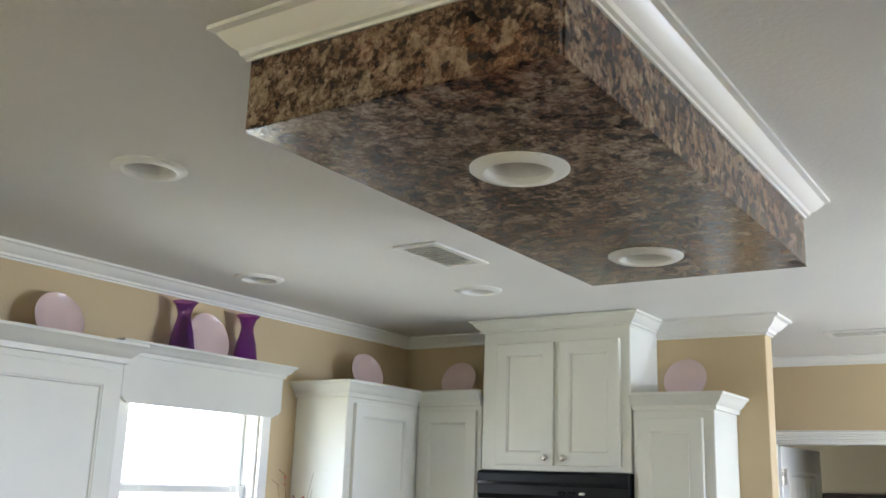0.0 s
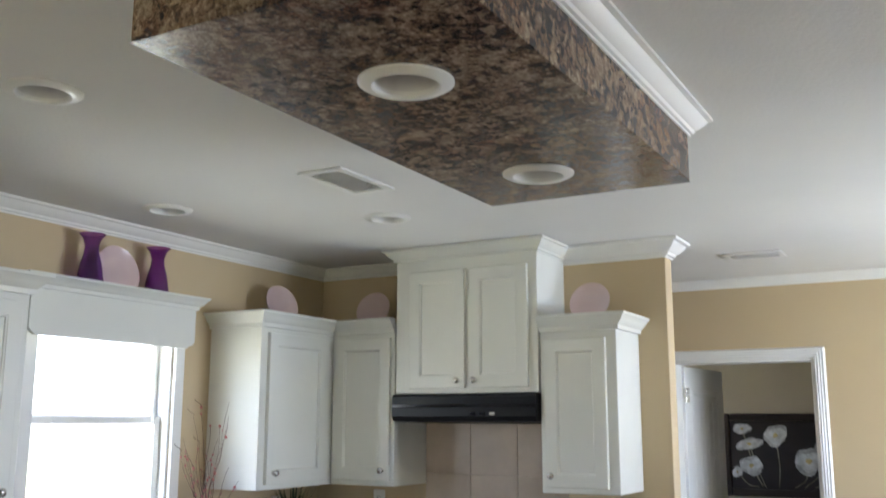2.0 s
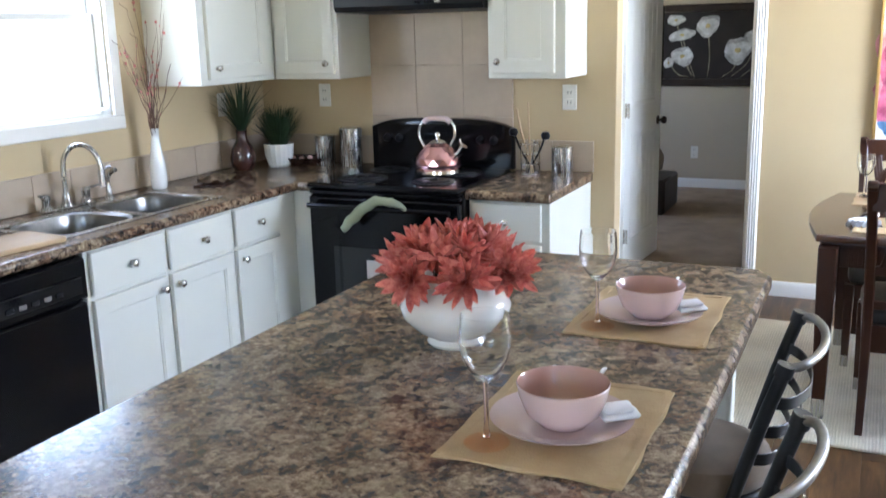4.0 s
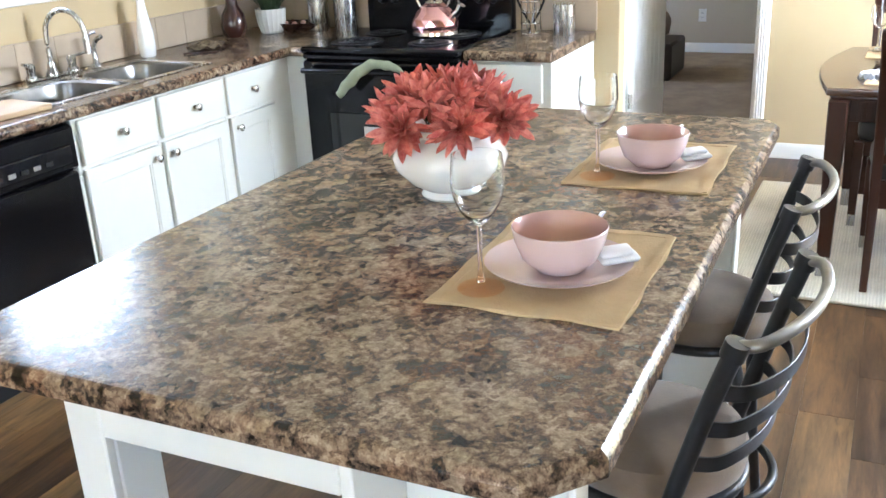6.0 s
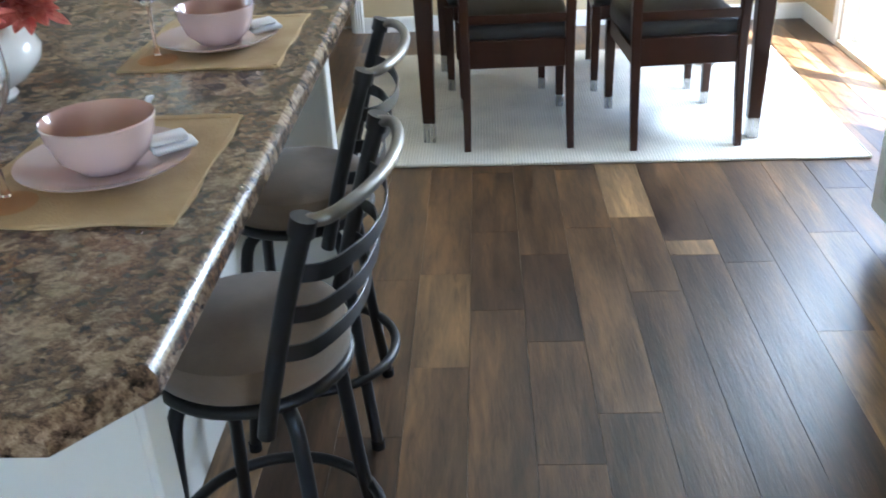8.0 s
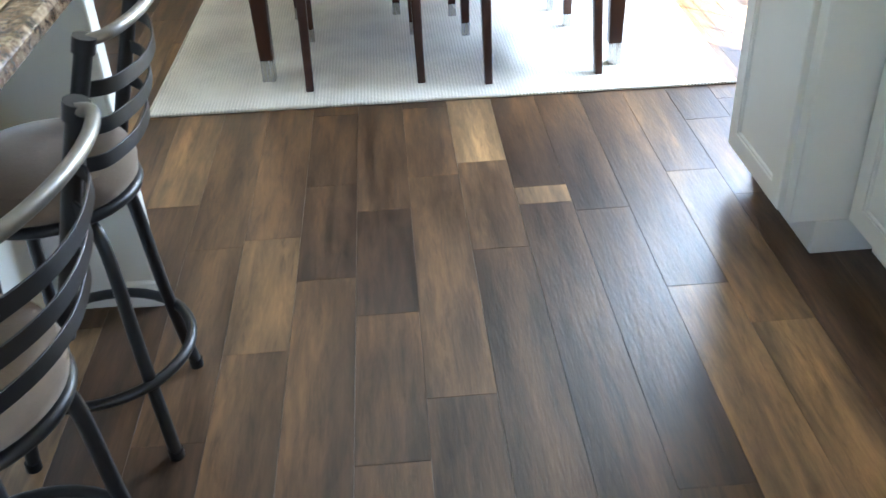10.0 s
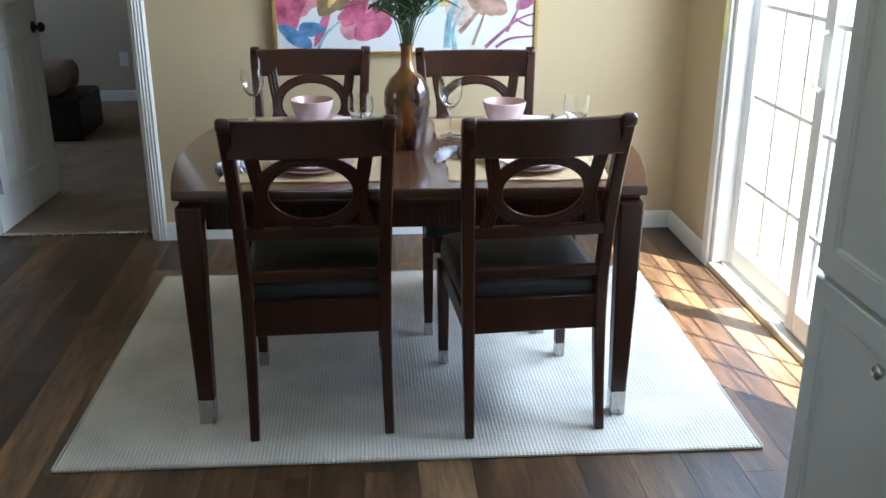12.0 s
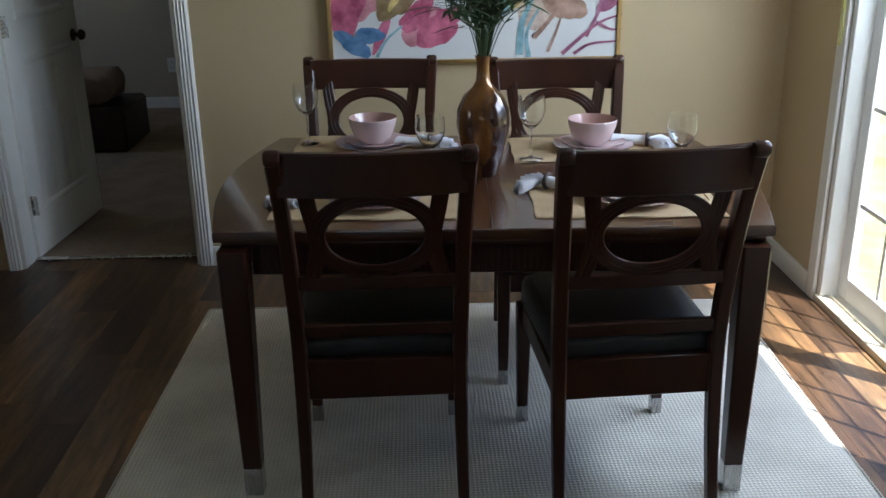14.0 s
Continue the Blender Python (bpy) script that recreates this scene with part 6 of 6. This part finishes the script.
c_in = [(0.825 + (x - 0.825) * 0.975, 4.51 + (y - 4.51) * 0.972) for x, y in ol]
part("moulding", prism(c_in, TZ - 0.046 - RZ, TZ - 0.0305 - RZ, 0.006), CHERRY, dt, angle=25)
part("leaf_joint", boxes(((0.824, TY0 + 0.01, TZ - RZ - 0.001), (0.826, TY1 - 0.01, TZ - RZ + 0.0003)), b=0), SLOT, dt)
for nm, a, b2 in (("apron", (0.21, 4.055), (1.44, 4.080)), ("apron", (0.21, 4.945), (1.44, 4.970))):
    ap = part(nm, boxes(((a[0], a[1], TZ - 0.135 - RZ), (b2[0], b2[1], TZ - 0.0465 - RZ))), CHERRY, dt)
    fl = bmesh.new()
    for i in range(72):
        x = 0.24 + i * 0.0165
        for yy in (a[1] - 0.004, b2[1] + 0.0005):
            cbox(fl, (x, yy, TZ - 0.125 - RZ), (x + 0.009, yy + 0.0035, TZ - 0.06 - RZ), 0.0016)
    tagged(part("fluting", fl, CHERRY, ap), kind="stuff")
for x in (0.165, 1.46):
    part("apron", boxes(((x, 4.10, TZ - 0.135 - RZ), (x + 0.025, 4.925, TZ - 0.0465 - RZ))), CHERRY, dt)


def tapered_leg(name, parent, x, y, z1, w0, w1, cap, pz=0.0):
    """A square leg from w1 at the top to w0 at the foot, with a metal ferrule of height cap."""
    bm = bmesh.new()
    zc = cap
    rings = []
    for z, w in ((zc, w0 + (w1 - w0) * zc / z1), (z1 * 0.82, w1 * 0.98), (z1, w1)):
        rings.append([bm.verts.new((x + a * w / 2, y + c * w / 2, z)) for a, c in rect(2, 2, 0.08)])
    for a, c in zip(rings, rings[1:]):
        for i in range(8):
            bm.faces.new((a[i], a[(i + 1) % 8], c[(i + 1) % 8], c[i]))
    bm.faces.new(rings[0][::-1])
    bm.faces.new(rings[-1])
    leg = part(name, bm, CHERRY, parent)
    if cap:
        w = w0 + 0.003
        part("ferrule", boxes(((x - w / 2, y - w / 2, 0), (x + w / 2, y + w / 2, cap)), b=0.002), STEEL, leg, "brushed steel ferrule")
    return leg


for x in (0.176, 1.474):
    for y in (4.012, 4.985):
        tapered_leg("leg", dt, x, y, TZ - 0.0465 - RZ, 0.046, 0.072, 0.085)


def dining_chair():
    """Facing +y, origin between the rear feet."""
    c = thing("dining_chair", pose(0, 0, -5), "dark cherry dining chair with ring back and black leather seat", "dining chair", "chairs round the table")
    for s in (-1, 1):
        pts = smooth_path([(s * 0.205, -0.012, 0.0), (s * 0.203, 0.022, 0.2), (s * 0.203, 0.048, 0.44), (s * 0.207, 0.035, 0.62), (s * 0.214, 0.0, 0.82), (s * 0.222, -0.045, 0.972)], 6)
        p = part("back_post", sweep(bmesh.new(), pts, rect(0.034, 0.036, 0.14), up=(0, 1, 0), taper=[0.8 + 0.3 * min(1, i / 12) for i in range(len(pts))]), CHERRY, c)
        sc = part("scroll", moved(lathe([(0, -0.019), (0.016, -0.018), (0.020, -0.012), (0.020, 0.012), (0.016, 0.018), (0, 0.019)], 16), pose(s * 0.223, -0.055, 0.984, 0, 90)), CHERRY, p)
        tapered_leg("front_leg", c, s * 0.212, 0.50, 0.394, 0.030, 0.042, 0.055)
        part("side_rail", boxes(((s * 0.207 - 0.011, 0.055, 0.330), (s * 0.207 + 0.011, 0.485, 0.395))), CHERRY, c)

    def rail(z0, z1, y, t, bow, w=0.205):
        pts = [(-w + 2 * w * i / 12, y - bow * (1 - (2 * i / 12 - 1) ** 2), (z0 + z1) / 2) for i in range(13)]
        return sweep(bmesh.new(), pts, rect(t, z1 - z0, 0.16))
    part("top_rail", rail(0.888, 0.993, -0.034, 0.026, 0.026, 0.215), CHERRY, c)
    part("lower_rail", rail(0.632, 0.668, 0.026, 0.022, 0.006), CHERRY, c)
    part("cross_rail", rail(0.495, 0.530, 0.044, 0.020, 0.0), CHERRY, c)
    part("front_rail", boxes(((-0.195, 0.485, 0.330), (0.195, 0.507, 0.395))), CHERRY, c)
    part("back_rail", boxes(((-0.195, 0.036, 0.322), (0.195, 0.0615, 0.432))), CHERRY, c)

    def yb(z):
        return 0.034 - (z - 0.60) * 0.235
    for r in (0.112, 0.124, 0.136):
        pts = []
        for i in range(40):
            a = 2 * math.pi * i / 40
            z = 0.778 + r * 0.80 * math.sin(a)
            pts.append((r * 1.12 * math.cos(a), yb(z), z))
        part("ring", sweep(bmesh.new(), pts, rect(0.016, 0.0095, 0.25), up=(0, 1, 0), closed=True), CHERRY, c)
    for s in (-1, 1):
        for d in (0.0, 0.013, 0.026):
            pts = smooth_path([(s * (0.172 - d), yb(0.92) + 0.002, 0.915), (s * (0.163 - d), yb(0.85), 0.85), (s * (0.150 - d), yb(0.77), 0.77), (s * (0.158 - d), yb(0.715), 0.715), (s * (0.172 - d), yb(0.66), 0.66)], 4)
            part("splat", sweep(bmesh.new(), pts, rect(0.014, 0.009, 0.25), up=(0, 1, 0)), CHERRY, c)
    cu = prism([(-0.205, 0.062), (0.205, 0.062), (0.215, 0.10), (0.226, 0.46), (0.215, 0.505), (0.18, 0.522), (-0.18, 0.522), (-0.215, 0.505), (-0.226, 0.46), (-0.215, 0.10)], 0.3955, 0.488, 0.026)
    part("seat", cu, LEATHER, c, "padded black leather seat", angle=60)
    return c


ch0 = dining_chair()
copy_thing(ch0, pose(1.131, 3.850, RZ, 0, 0, 3.5))
copy_thing(ch0, pose(0.420, 5.15, RZ, 0, 0, 178))
copy_thing(ch0, pose(1.082, 5.07, RZ, 0, 0, 178))
ch0.matrix_basis = pose(0.479, 3.882, RZ, 0, 0, 1.5)

gd = "place settings on the dining table"
for x, y, rz, k in ((0.447, 4.213, -3, 11), (1.134, 4.18, -3, 12), (0.425, 4.83, 178, 13), (1.135, 4.737, 178, 14)):
    placemat("placemat", pose(x, y, TZ + 0.0004, 0, 0, rz), 0.49, 0.32, k, "gold linen placemat on the dining table", gd)
    plate(x + 0.02, y, TZ + 0.0042, 0.130)
    plate(x + 0.02, y, TZ + 0.0125, 0.105, "small pink glazed stoneware side plate")
    if y > 4.5:
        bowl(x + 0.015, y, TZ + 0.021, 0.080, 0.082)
for x, y, h in ((0.218, 4.89, 0.20), (0.937, 4.612, 0.20), (0.622, 4.40, 0.19), (1.332, 4.352, 0.19)):
    goblet(x, y, TZ + 0.004, None, h)
napkin(pose(0.955, 4.29, TZ + 0.0042, 0, 0, -32), "white linen napkin in a dark ring", gd, 3)
napkin(pose(0.245, 4.25, TZ + 0.0042, 0, 0, 80), "white linen napkin in a dark ring", gd, 4)
napkin(pose(1.325, 4.76, TZ + 0.0042, 0, 0, 160), "white linen napkin in a dark ring", gd, 5)
napkin(pose(0.615, 4.79, TZ + 0.0042, 0, 0, 158), "white linen napkin in a dark ring", gd, 6)

va2 = thing("table_vase", pose(0.778, 4.468, TZ + 0.0005) @ Matrix.Diagonal((0.96, 0.96, 0.94, 1)), "bronze glazed vase with green bamboo leaves", "vase")
part("vase", lathe([(0, 0), (0.042, 0), (0.046, 0.008), (0.058, 0.05), (0.074, 0.11), (0.082, 0.165), (0.078, 0.21), (0.060, 0.25), (0.034, 0.275), (0.022, 0.295), (0.019, 0.33), (0.021, 0.36), (0.026, 0.372), (0.022, 0.372), (0.016, 0.35), (0, 0.33)], 40), BRONZE, va2)
rg = random.Random(21)
lf = bmesh.new()
for i in range(44):
    a = rg.uniform(0, 2 * math.pi)
    sp = rg.uniform(0.03, 0.30)
    h = rg.uniform(0.22, 0.52) - sp * 0.35
    q = smooth_path([(0.008 * math.cos(a), 0.008 * math.sin(a), 0.34), (sp * 0.3 * math.cos(a), sp * 0.3 * math.sin(a), 0.37 + h * 0.5), (sp * math.cos(a), sp * math.sin(a), 0.37 + h * 0.93), (sp * 1.2 * math.cos(a), sp * 1.2 * math.sin(a), 0.37 + h)], 5)
    part("stem", sweep(bmesh.new(), q, circ(0.0017, 5)), LEAF, va2)
    for k in range(4, len(q)):
        for _ in range(3):
            b2 = rg.uniform(0, 2 * math.pi)
            d = (Vector((math.cos(b2), math.sin(b2), rg.uniform(-0.35, 0.8))) + (q[k] - q[k - 1]).normalized() * 1.0).normalized()
            L = rg.uniform(0.06, 0.14)
            side = d.cross(Vector((0, 0, 1))).normalized()
            dn = Vector((0, 0, -1))
            w = rg.uniform(0.004, 0.0085)
            v = [lf.verts.new(q[k])]
            m1 = q[k] + d * L * 0.45 + dn * L * 0.04
            m2 = q[k] + d * L * 0.75 + dn * L * 0.12
            a1, b1 = lf.verts.new(m1 - side * w), lf.verts.new(m1 + side * w)
            a2, b3 = lf.verts.new(m2 - side * w * 0.7), lf.verts.new(m2 + side * w * 0.7)
            tip = lf.verts.new(q[k] + d * L + dn * L * 0.22)
            lf.faces.new((v[0], b1, a1))
            lf.faces.new((a1, b1, b3, a2))
            lf.faces.new((a2, b3, tip))
tagged(part("leaves", lf, LEAF, va2, "slender green leaves"), kind="stuff")


# ---- pictures ----
def blob(bm, cx, cz, rx, rz, rot, y, seed, n=26, wob=0.18):
    """A flat brush shape in the plane y."""
    rg = random.Random(seed)
    ph = [rg.uniform(0, 6.28) for _ in range(4)]
    c, s = math.cos(radians(rot)), math.sin(radians(rot))
    vs = []
    for i in range(n):
        a = 2 * math.pi * i / n
        r = 1 + wob * (0.5 * math.sin(2 * a + ph[0]) + 0.4 * math.sin(3 * a + ph[1]) + 0.3 * math.sin(5 * a + ph[2]) + 0.15 * math.sin(9 * a + ph[3]))
        u, w = rx * r * math.cos(a), rz * r * math.sin(a)
        vs.append(bm.verts.new((cx + u * c - w * s, y, cz + u * s + w * c)))
    bm.faces.new(vs)


def stroke(bm, pts, w, y):
    q = smooth_path([(x, y, z) for x, z in pts], 5)
    prev = None
    for i, p in enumerate(q):
        d = (q[min(i + 1, len(q) - 1)] - q[max(i - 1, 0)]).normalized()
        s = Vector((-d.z, 0, d.x)) * w * (1.1 - 0.7 * i / len(q))
        cur = (bm.verts.new(p - s), bm.verts.new(p + s))
        if prev:
            bm.faces.new((prev[0], prev[1], cur[1], cur[0]))
        prev = cur


def colours(pic, groups, y0):
    for k, (nm, mat, items) in enumerate(groups):
        for j, it in enumerate(items):
            bm = bmesh.new()
            y = y0 - 0.0004 * k - 0.00002 * j
            if it[0] == "s":
                stroke(bm, it[1], it[2], y)
            else:
                blob(bm, it[0], it[1], it[2], it[3], it[4], y, k * 50 + j)
            part(nm, bm, mat, pic)


pw, ph = 1.225, 1.165
pic = thing("floral_painting", pose(0.226, YF, 0.895), "large abstract floral canvas in a thin gold frame", "painting")
part("frame", boxes(((0, -0.040, 0), (0.016, 0, ph)), ((pw - 0.016, -0.040, 0), (pw, 0, ph)), ((0.016, -0.040, 0), (pw - 0.016, 0, 0.016)), ((0.016, -0.040, ph - 0.016), (pw - 0.016, 0, ph)), b=0.002), GOLD, pic)
part("canvas", boxes(((0.0165, -0.028, 0.0165), (pw - 0.0165, -0.002, ph - 0.0165)), b=0), CANVAS, pic)
M_PINK, M_ROSE, M_BLUE, M_TEAL, M_YEL, M_BRN, M_PLUM, M_PALE, M_SKY, M_OCH = (paint("painted_magenta", (0.46, 0.07, 0.16)), paint("painted_rose", (0.60, 0.22, 0.26)), paint("painted_blue", (0.05, 0.16, 0.34)), paint("painted_teal", (0.20, 0.38, 0.44)), paint("painted_yellow", (0.62, 0.42, 0.12)), paint("painted_brown", (0.34, 0.19, 0.13)), paint("painted_plum", (0.27, 0.06, 0.14)), paint("painted_blush", (0.64, 0.44, 0.36)), paint("painted_mist", (0.40, 0.60, 0.62)), paint("painted_ochre", (0.24, 0.15, 0.05)))
colours(pic, (
    ("mist_wash", M_SKY, ((0.22, 0.83, 0.14, 0.06, 20), (0.12, 0.72, 0.08, 0.03, -20), (0.60, 0.95, 0.12, 0.05, 10), (0.86, 0.70, 0.05, 0.12, 10), (0.45, 0.30, 0.06, 0.02, 40))),
    ("blush_petal", M_PALE, ((0.30, 0.40, 0.17, 0.12, 30), (0.92, 0.26, 0.14, 0.10, 35), (1.02, 0.36, 0.09, 0.07, 10), (0.62, 0.62, 0.13, 0.09, 0), (0.98, 0.80, 0.12, 0.08, 30))),
    ("rose_petal", M_ROSE, ((0.14, 0.34, 0.14, 0.17, 10), (0.10, 0.50, 0.10, 0.14, 25), (0.42, 0.15, 0.11, 0.075, 15), (0.52, 0.72, 0.10, 0.08, 0))),
    ("magenta_petal", M_PINK, ((0.09, 0.26, 0.075, 0.15, -12), (0.20, 0.44, 0.06, 0.14, 24), (0.45, 0.13, 0.09, 0.06, 10), (0.37, 0.20, 0.09, 0.045, 40), (0.50, 0.19, 0.05, 0.045, 0), (0.06, 0.44, 0.05, 0.12, 0), (0.22, 0.12, 0.02, 0.08, -28))),
    ("ochre_centre", M_OCH, ((0.29, 0.29, 0.075, 0.12, -22), (0.25, 0.38, 0.05, 0.09, -10))),
    ("blue_leaf", M_BLUE, ((0.10, 0.085, 0.085, 0.035, -32), (0.17, 0.12, 0.06, 0.035, 10), (0.09, 0.60, 0.05, 0.03, 20), (0.70, 0.48, 0.05, 0.02, 60))),
    ("yellow_flower", M_YEL, ((0.79, 0.32, 0.06, 0.11, -30), (0.84, 0.40, 0.05, 0.09, -20), (0.33, 0.33, 0.02, 0.06, -22), (0.28, 0.26, 0.015, 0.05, -30))),
    ("teal_stem", M_TEAL, (("s", ((0.80, 0.03), (0.81, 0.16), (0.85, 0.26), (0.90, 0.40)), 0.014), ("s", ((0.84, 0.02), (0.83, 0.12), (0.88, 0.22)), 0.009), ("s", ((0.20, 0.03), (0.24, 0.10), (0.31, 0.16)), 0.007), (0.74, 0.24, 0.02, 0.07, -25))),
    ("brown_petal", M_BRN, ((0.95, 0.25, 0.05, 0.08, 35), (1.02, 0.22, 0.06, 0.05, 0), ("s", ((0.86, 0.10), (0.93, 0.18), (1.0, 0.30)), 0.010), ("s", ((0.92, 0.04), (0.96, 0.14), (0.98, 0.22)), 0.006))),
    ("plum_sprig", M_PLUM, (("s", ((0.98, 0.03), (1.06, 0.10), (1.14, 0.16), (1.23, 0.19)), 0.008), ("s", ((1.03, 0.03), (1.10, 0.07), (1.22, 0.08)), 0.007), ("s", ((1.08, 0.10), (1.13, 0.20), (1.17, 0.29)), 0.007), (1.17, 0.24, 0.05, 0.035, 30), (1.12, 0.29, 0.035, 0.04, 0), (1.20, 0.31, 0.03, 0.03, 0), (1.05, 0.34, 0.03, 0.03, 0), ("s", ((1.12, 0.16), (1.18, 0.13), (1.23, 0.13)), 0.006), (0.70, 0.70, 0.02, 0.06, 30))),
), -0.0284)

po = thing("poppy_painting", pose(-1.76, 9.45, 0.992), "dark framed painting of white poppies on the bedroom wall", "painting")
qw, qh = 1.30, 0.76
part("frame", boxes(((0, -0.045, 0), (0.07, 0, qh)), ((qw - 0.07, -0.045, 0), (qw, 0, qh)), ((0.07, -0.045, 0), (qw - 0.07, 0, 0.07)), ((0.07, -0.045, qh - 0.07), (qw - 0.07, 0, qh)), b=0.012), DARKFR, po)
part("canvas", boxes(((0.0705, -0.030, 0.0705), (qw - 0.0705, -0.002, qh - 0.0705)), b=0), surf("dark_canvas", (0.030, 0.020, 0.018), (0.012, 0.009, 0.009), 6, 0.7), po)
heads = ((0.18, 0.62, 0.085, 0.05), (0.24, 0.48, 0.12, 0.055), (0.48, 0.56, 0.11, 0.095), (0.25, 0.28, 0.11, 0.085), (0.76, 0.33, 0.13, 0.115), (0.92, 0.45, 0.10, 0.09), (1.10, 0.52, 0.09, 0.08), (0.12, 0.22, 0.05, 0.05))
colours(po, (
    ("painted_stem", paint("painted_stem", (0.18, 0.15, 0.09)), tuple(("s", ((x, z), (x * 0.8 + 0.12, z * 0.5), (0.25 + x * 0.5, 0.09)), 0.006) for x, z, _, _ in heads)),
    ("painted_petal", paint("painted_grey_petal", (0.42, 0.40, 0.39)), tuple((x, z, a, b2, 12) for x, z, a, b2 in heads)),
    ("painted_petal", paint("painted_white_petal", (0.66, 0.64, 0.61)), tuple((x + dx * a, z + dz * b2, a * 0.5, b2 * 0.48, r) for x, z, a, b2 in heads for dx, dz, r in ((-0.42, 0.1, 20), (0.4, 0.25, -20), (0.02, -0.42, 0)))),
    ("painted_centre", paint("painted_gold", (0.44, 0.34, 0.12)), tuple((x, z, a * 0.20, b2 * 0.22, 0) for x, z, a, b2 in heads)),
), -0.0304)

# ---- right side: pantry and the unit before it ----
pn = cabinet("pantry_cabinet", pose(XR - 0.001, 3.055, 0, 0, 0, -90), 0.44, 0.615, 0, 2.18, "tall white shaker pantry cabinet beside the patio door", [("door", 0.010, 0.115, 0.385, 0.722, (0.305, 0.655)), ("door", 0.010, 0.850, 0.385, 1.30, (0.305, 0.55))], "tall cabinets", toe=0.10)
cabinet("base_cabinet", pose(XR - 0.001, 2.605, 0, 0, 0, -90), 0.60, 0.455, 0, 0.872, "white base cabinet beside the pantry", [("door", 0.012, 0.115, 0.57, 0.75, (0.52, 0.66))], gb, toe=0.10)
tagged(new("worktop", mesh_of("worktop", boxes(((XR - 0.50, 1.99, 0.874), (XR - 0.001, 2.612, 0.915)), b=0.006), LAM)), "granite-look laminate worktop beside the pantry", "worktop")

# ---- bedroom ----
bd = thing("bedroom_bench", pose(-2.12, 8.42, 0.004), "dark upholstered bench with a rumpled tan throw", "bench")
part("base", boxes(((-0.9, -0.47, 0), (0.78, 0.10, 0.30)), b=0.02), DARKFR, bd)
bm = prism([(-0.9, -0.44), (0.50, -0.46), (0.66, -0.38), (0.68, 0.02), (0.58, 0.09), (-0.9, 0.09)], 0.301, 0.50, 0.08)
for v in bm.verts:
    v.co += Vector((0.02 * math.sin(23 * v.co.y + 9 * v.co.z), 0.02 * math.sin(19 * v.co.x), 0.03 * math.sin(11 * v.co.x + 7 * v.co.y) * (v.co.z > 0.35)))
part("throw", bm, BEDC, bd, "rumpled tan throw", angle=60)

# ---- wall tiles behind the range and along the worktop ----
bsx = structure("backsplash", boxes(((-2.10, YR - 0.006, 0.916), (-1.334, YR - 0.0005, 1.663)), ((-1.334, YR - 0.006, 0.916), (-0.936, YR - 0.0005, 1.06)), ((XL + 0.0005, 1.0, 0.916), (XL + 0.006, YR - 0.007, 1.06)), ((XL + 0.007, YR - 0.006, 0.916), (-2.10, YR - 0.0005, 1.06)), b=0), GROUT, "beige grout bed of the tiled splashback", "backsplash")
TILES = {}


def tile(w, h, m):
    key = (round(w, 3), round(h, 3))
    if key not in TILES:
        TILES[key] = mesh_of("tile", boxes(((0.0008, -0.0075, 0.0008), (w - 0.0008, 0, h - 0.0008)), b=0.0012), TILE)
    piece("tile", TILES[key], bsx, m)


for i in range(3):
    for j in range(3):
        x = -2.10 + i * 0.2553
        z = 0.917 + j * 0.2487
        tile(0.2553, 0.2487, pose(x, YR - 0.0062, z))
for i in range(2):
    tile(0.199, 0.143, pose(-1.334 + i * 0.199, YR - 0.0062, 0.917))
for i in range(17):
    tile(0.198, 0.143, pose(XL + 0.0062, 1.0 + i * 0.198, 0.917, 0, 0, 90))
for i in range(3):
    tile(0.2247, 0.143, pose(XL + 0.0155 + i * 0.2205, YR - 0.0062, 0.917))

# ---- floor boards ----
rb = random.Random(4)
PW = 0.1565
plank_meshes = {}


def plank_mesh(L):
    if L not in plank_meshes:
        plank_meshes[L] = mesh_of("plank", boxes(((0.0003, 0.0003, -0.010), (PW - 0.0003, L - 0.0003, 0.0)), b=0.0004), PLANK)
    return plank_meshes[L]


x0 = 0.606 - 23 * PW
lengths = (0.50, 0.75, 0.90, 1.05, 1.20)
rest = bmesh.new()
for c in range(36):
    x = x0 + c * PW
    if x < XL - 0.1 or x + PW > XR + 0.03:
        continue
    y = YB - rb.random() * 0.8
    if c == 23:
        y = 3.178 - 6.3
    if c == 25:
        y = 3.071 - 6.3
    while y < YF + 0.1:
        L = rb.choice(lengths)
        if c == 23 and y < 3.1 < y + L:
            L = 3.178 - y
        if c == 25 and y < 3.0 < y + L:
            L = 3.071 - y
        if c in (23, 25) and L not in lengths:
            L = round(L, 3)
        y1 = y + L
        if y1 > -0.2 and x > -2.2:
            piece("plank", plank_mesh(L), FLOOR, pose(x, y, 0))
        else:
            cbox(rest, (x + 0.0008, y + 0.0008, -0.010), (x + PW - 0.0008, y1 - 0.0008, 0.0), 0.0014)
        y = y1
tagged(part("planks", rest, PLANK, FLOOR), kind="stuff")
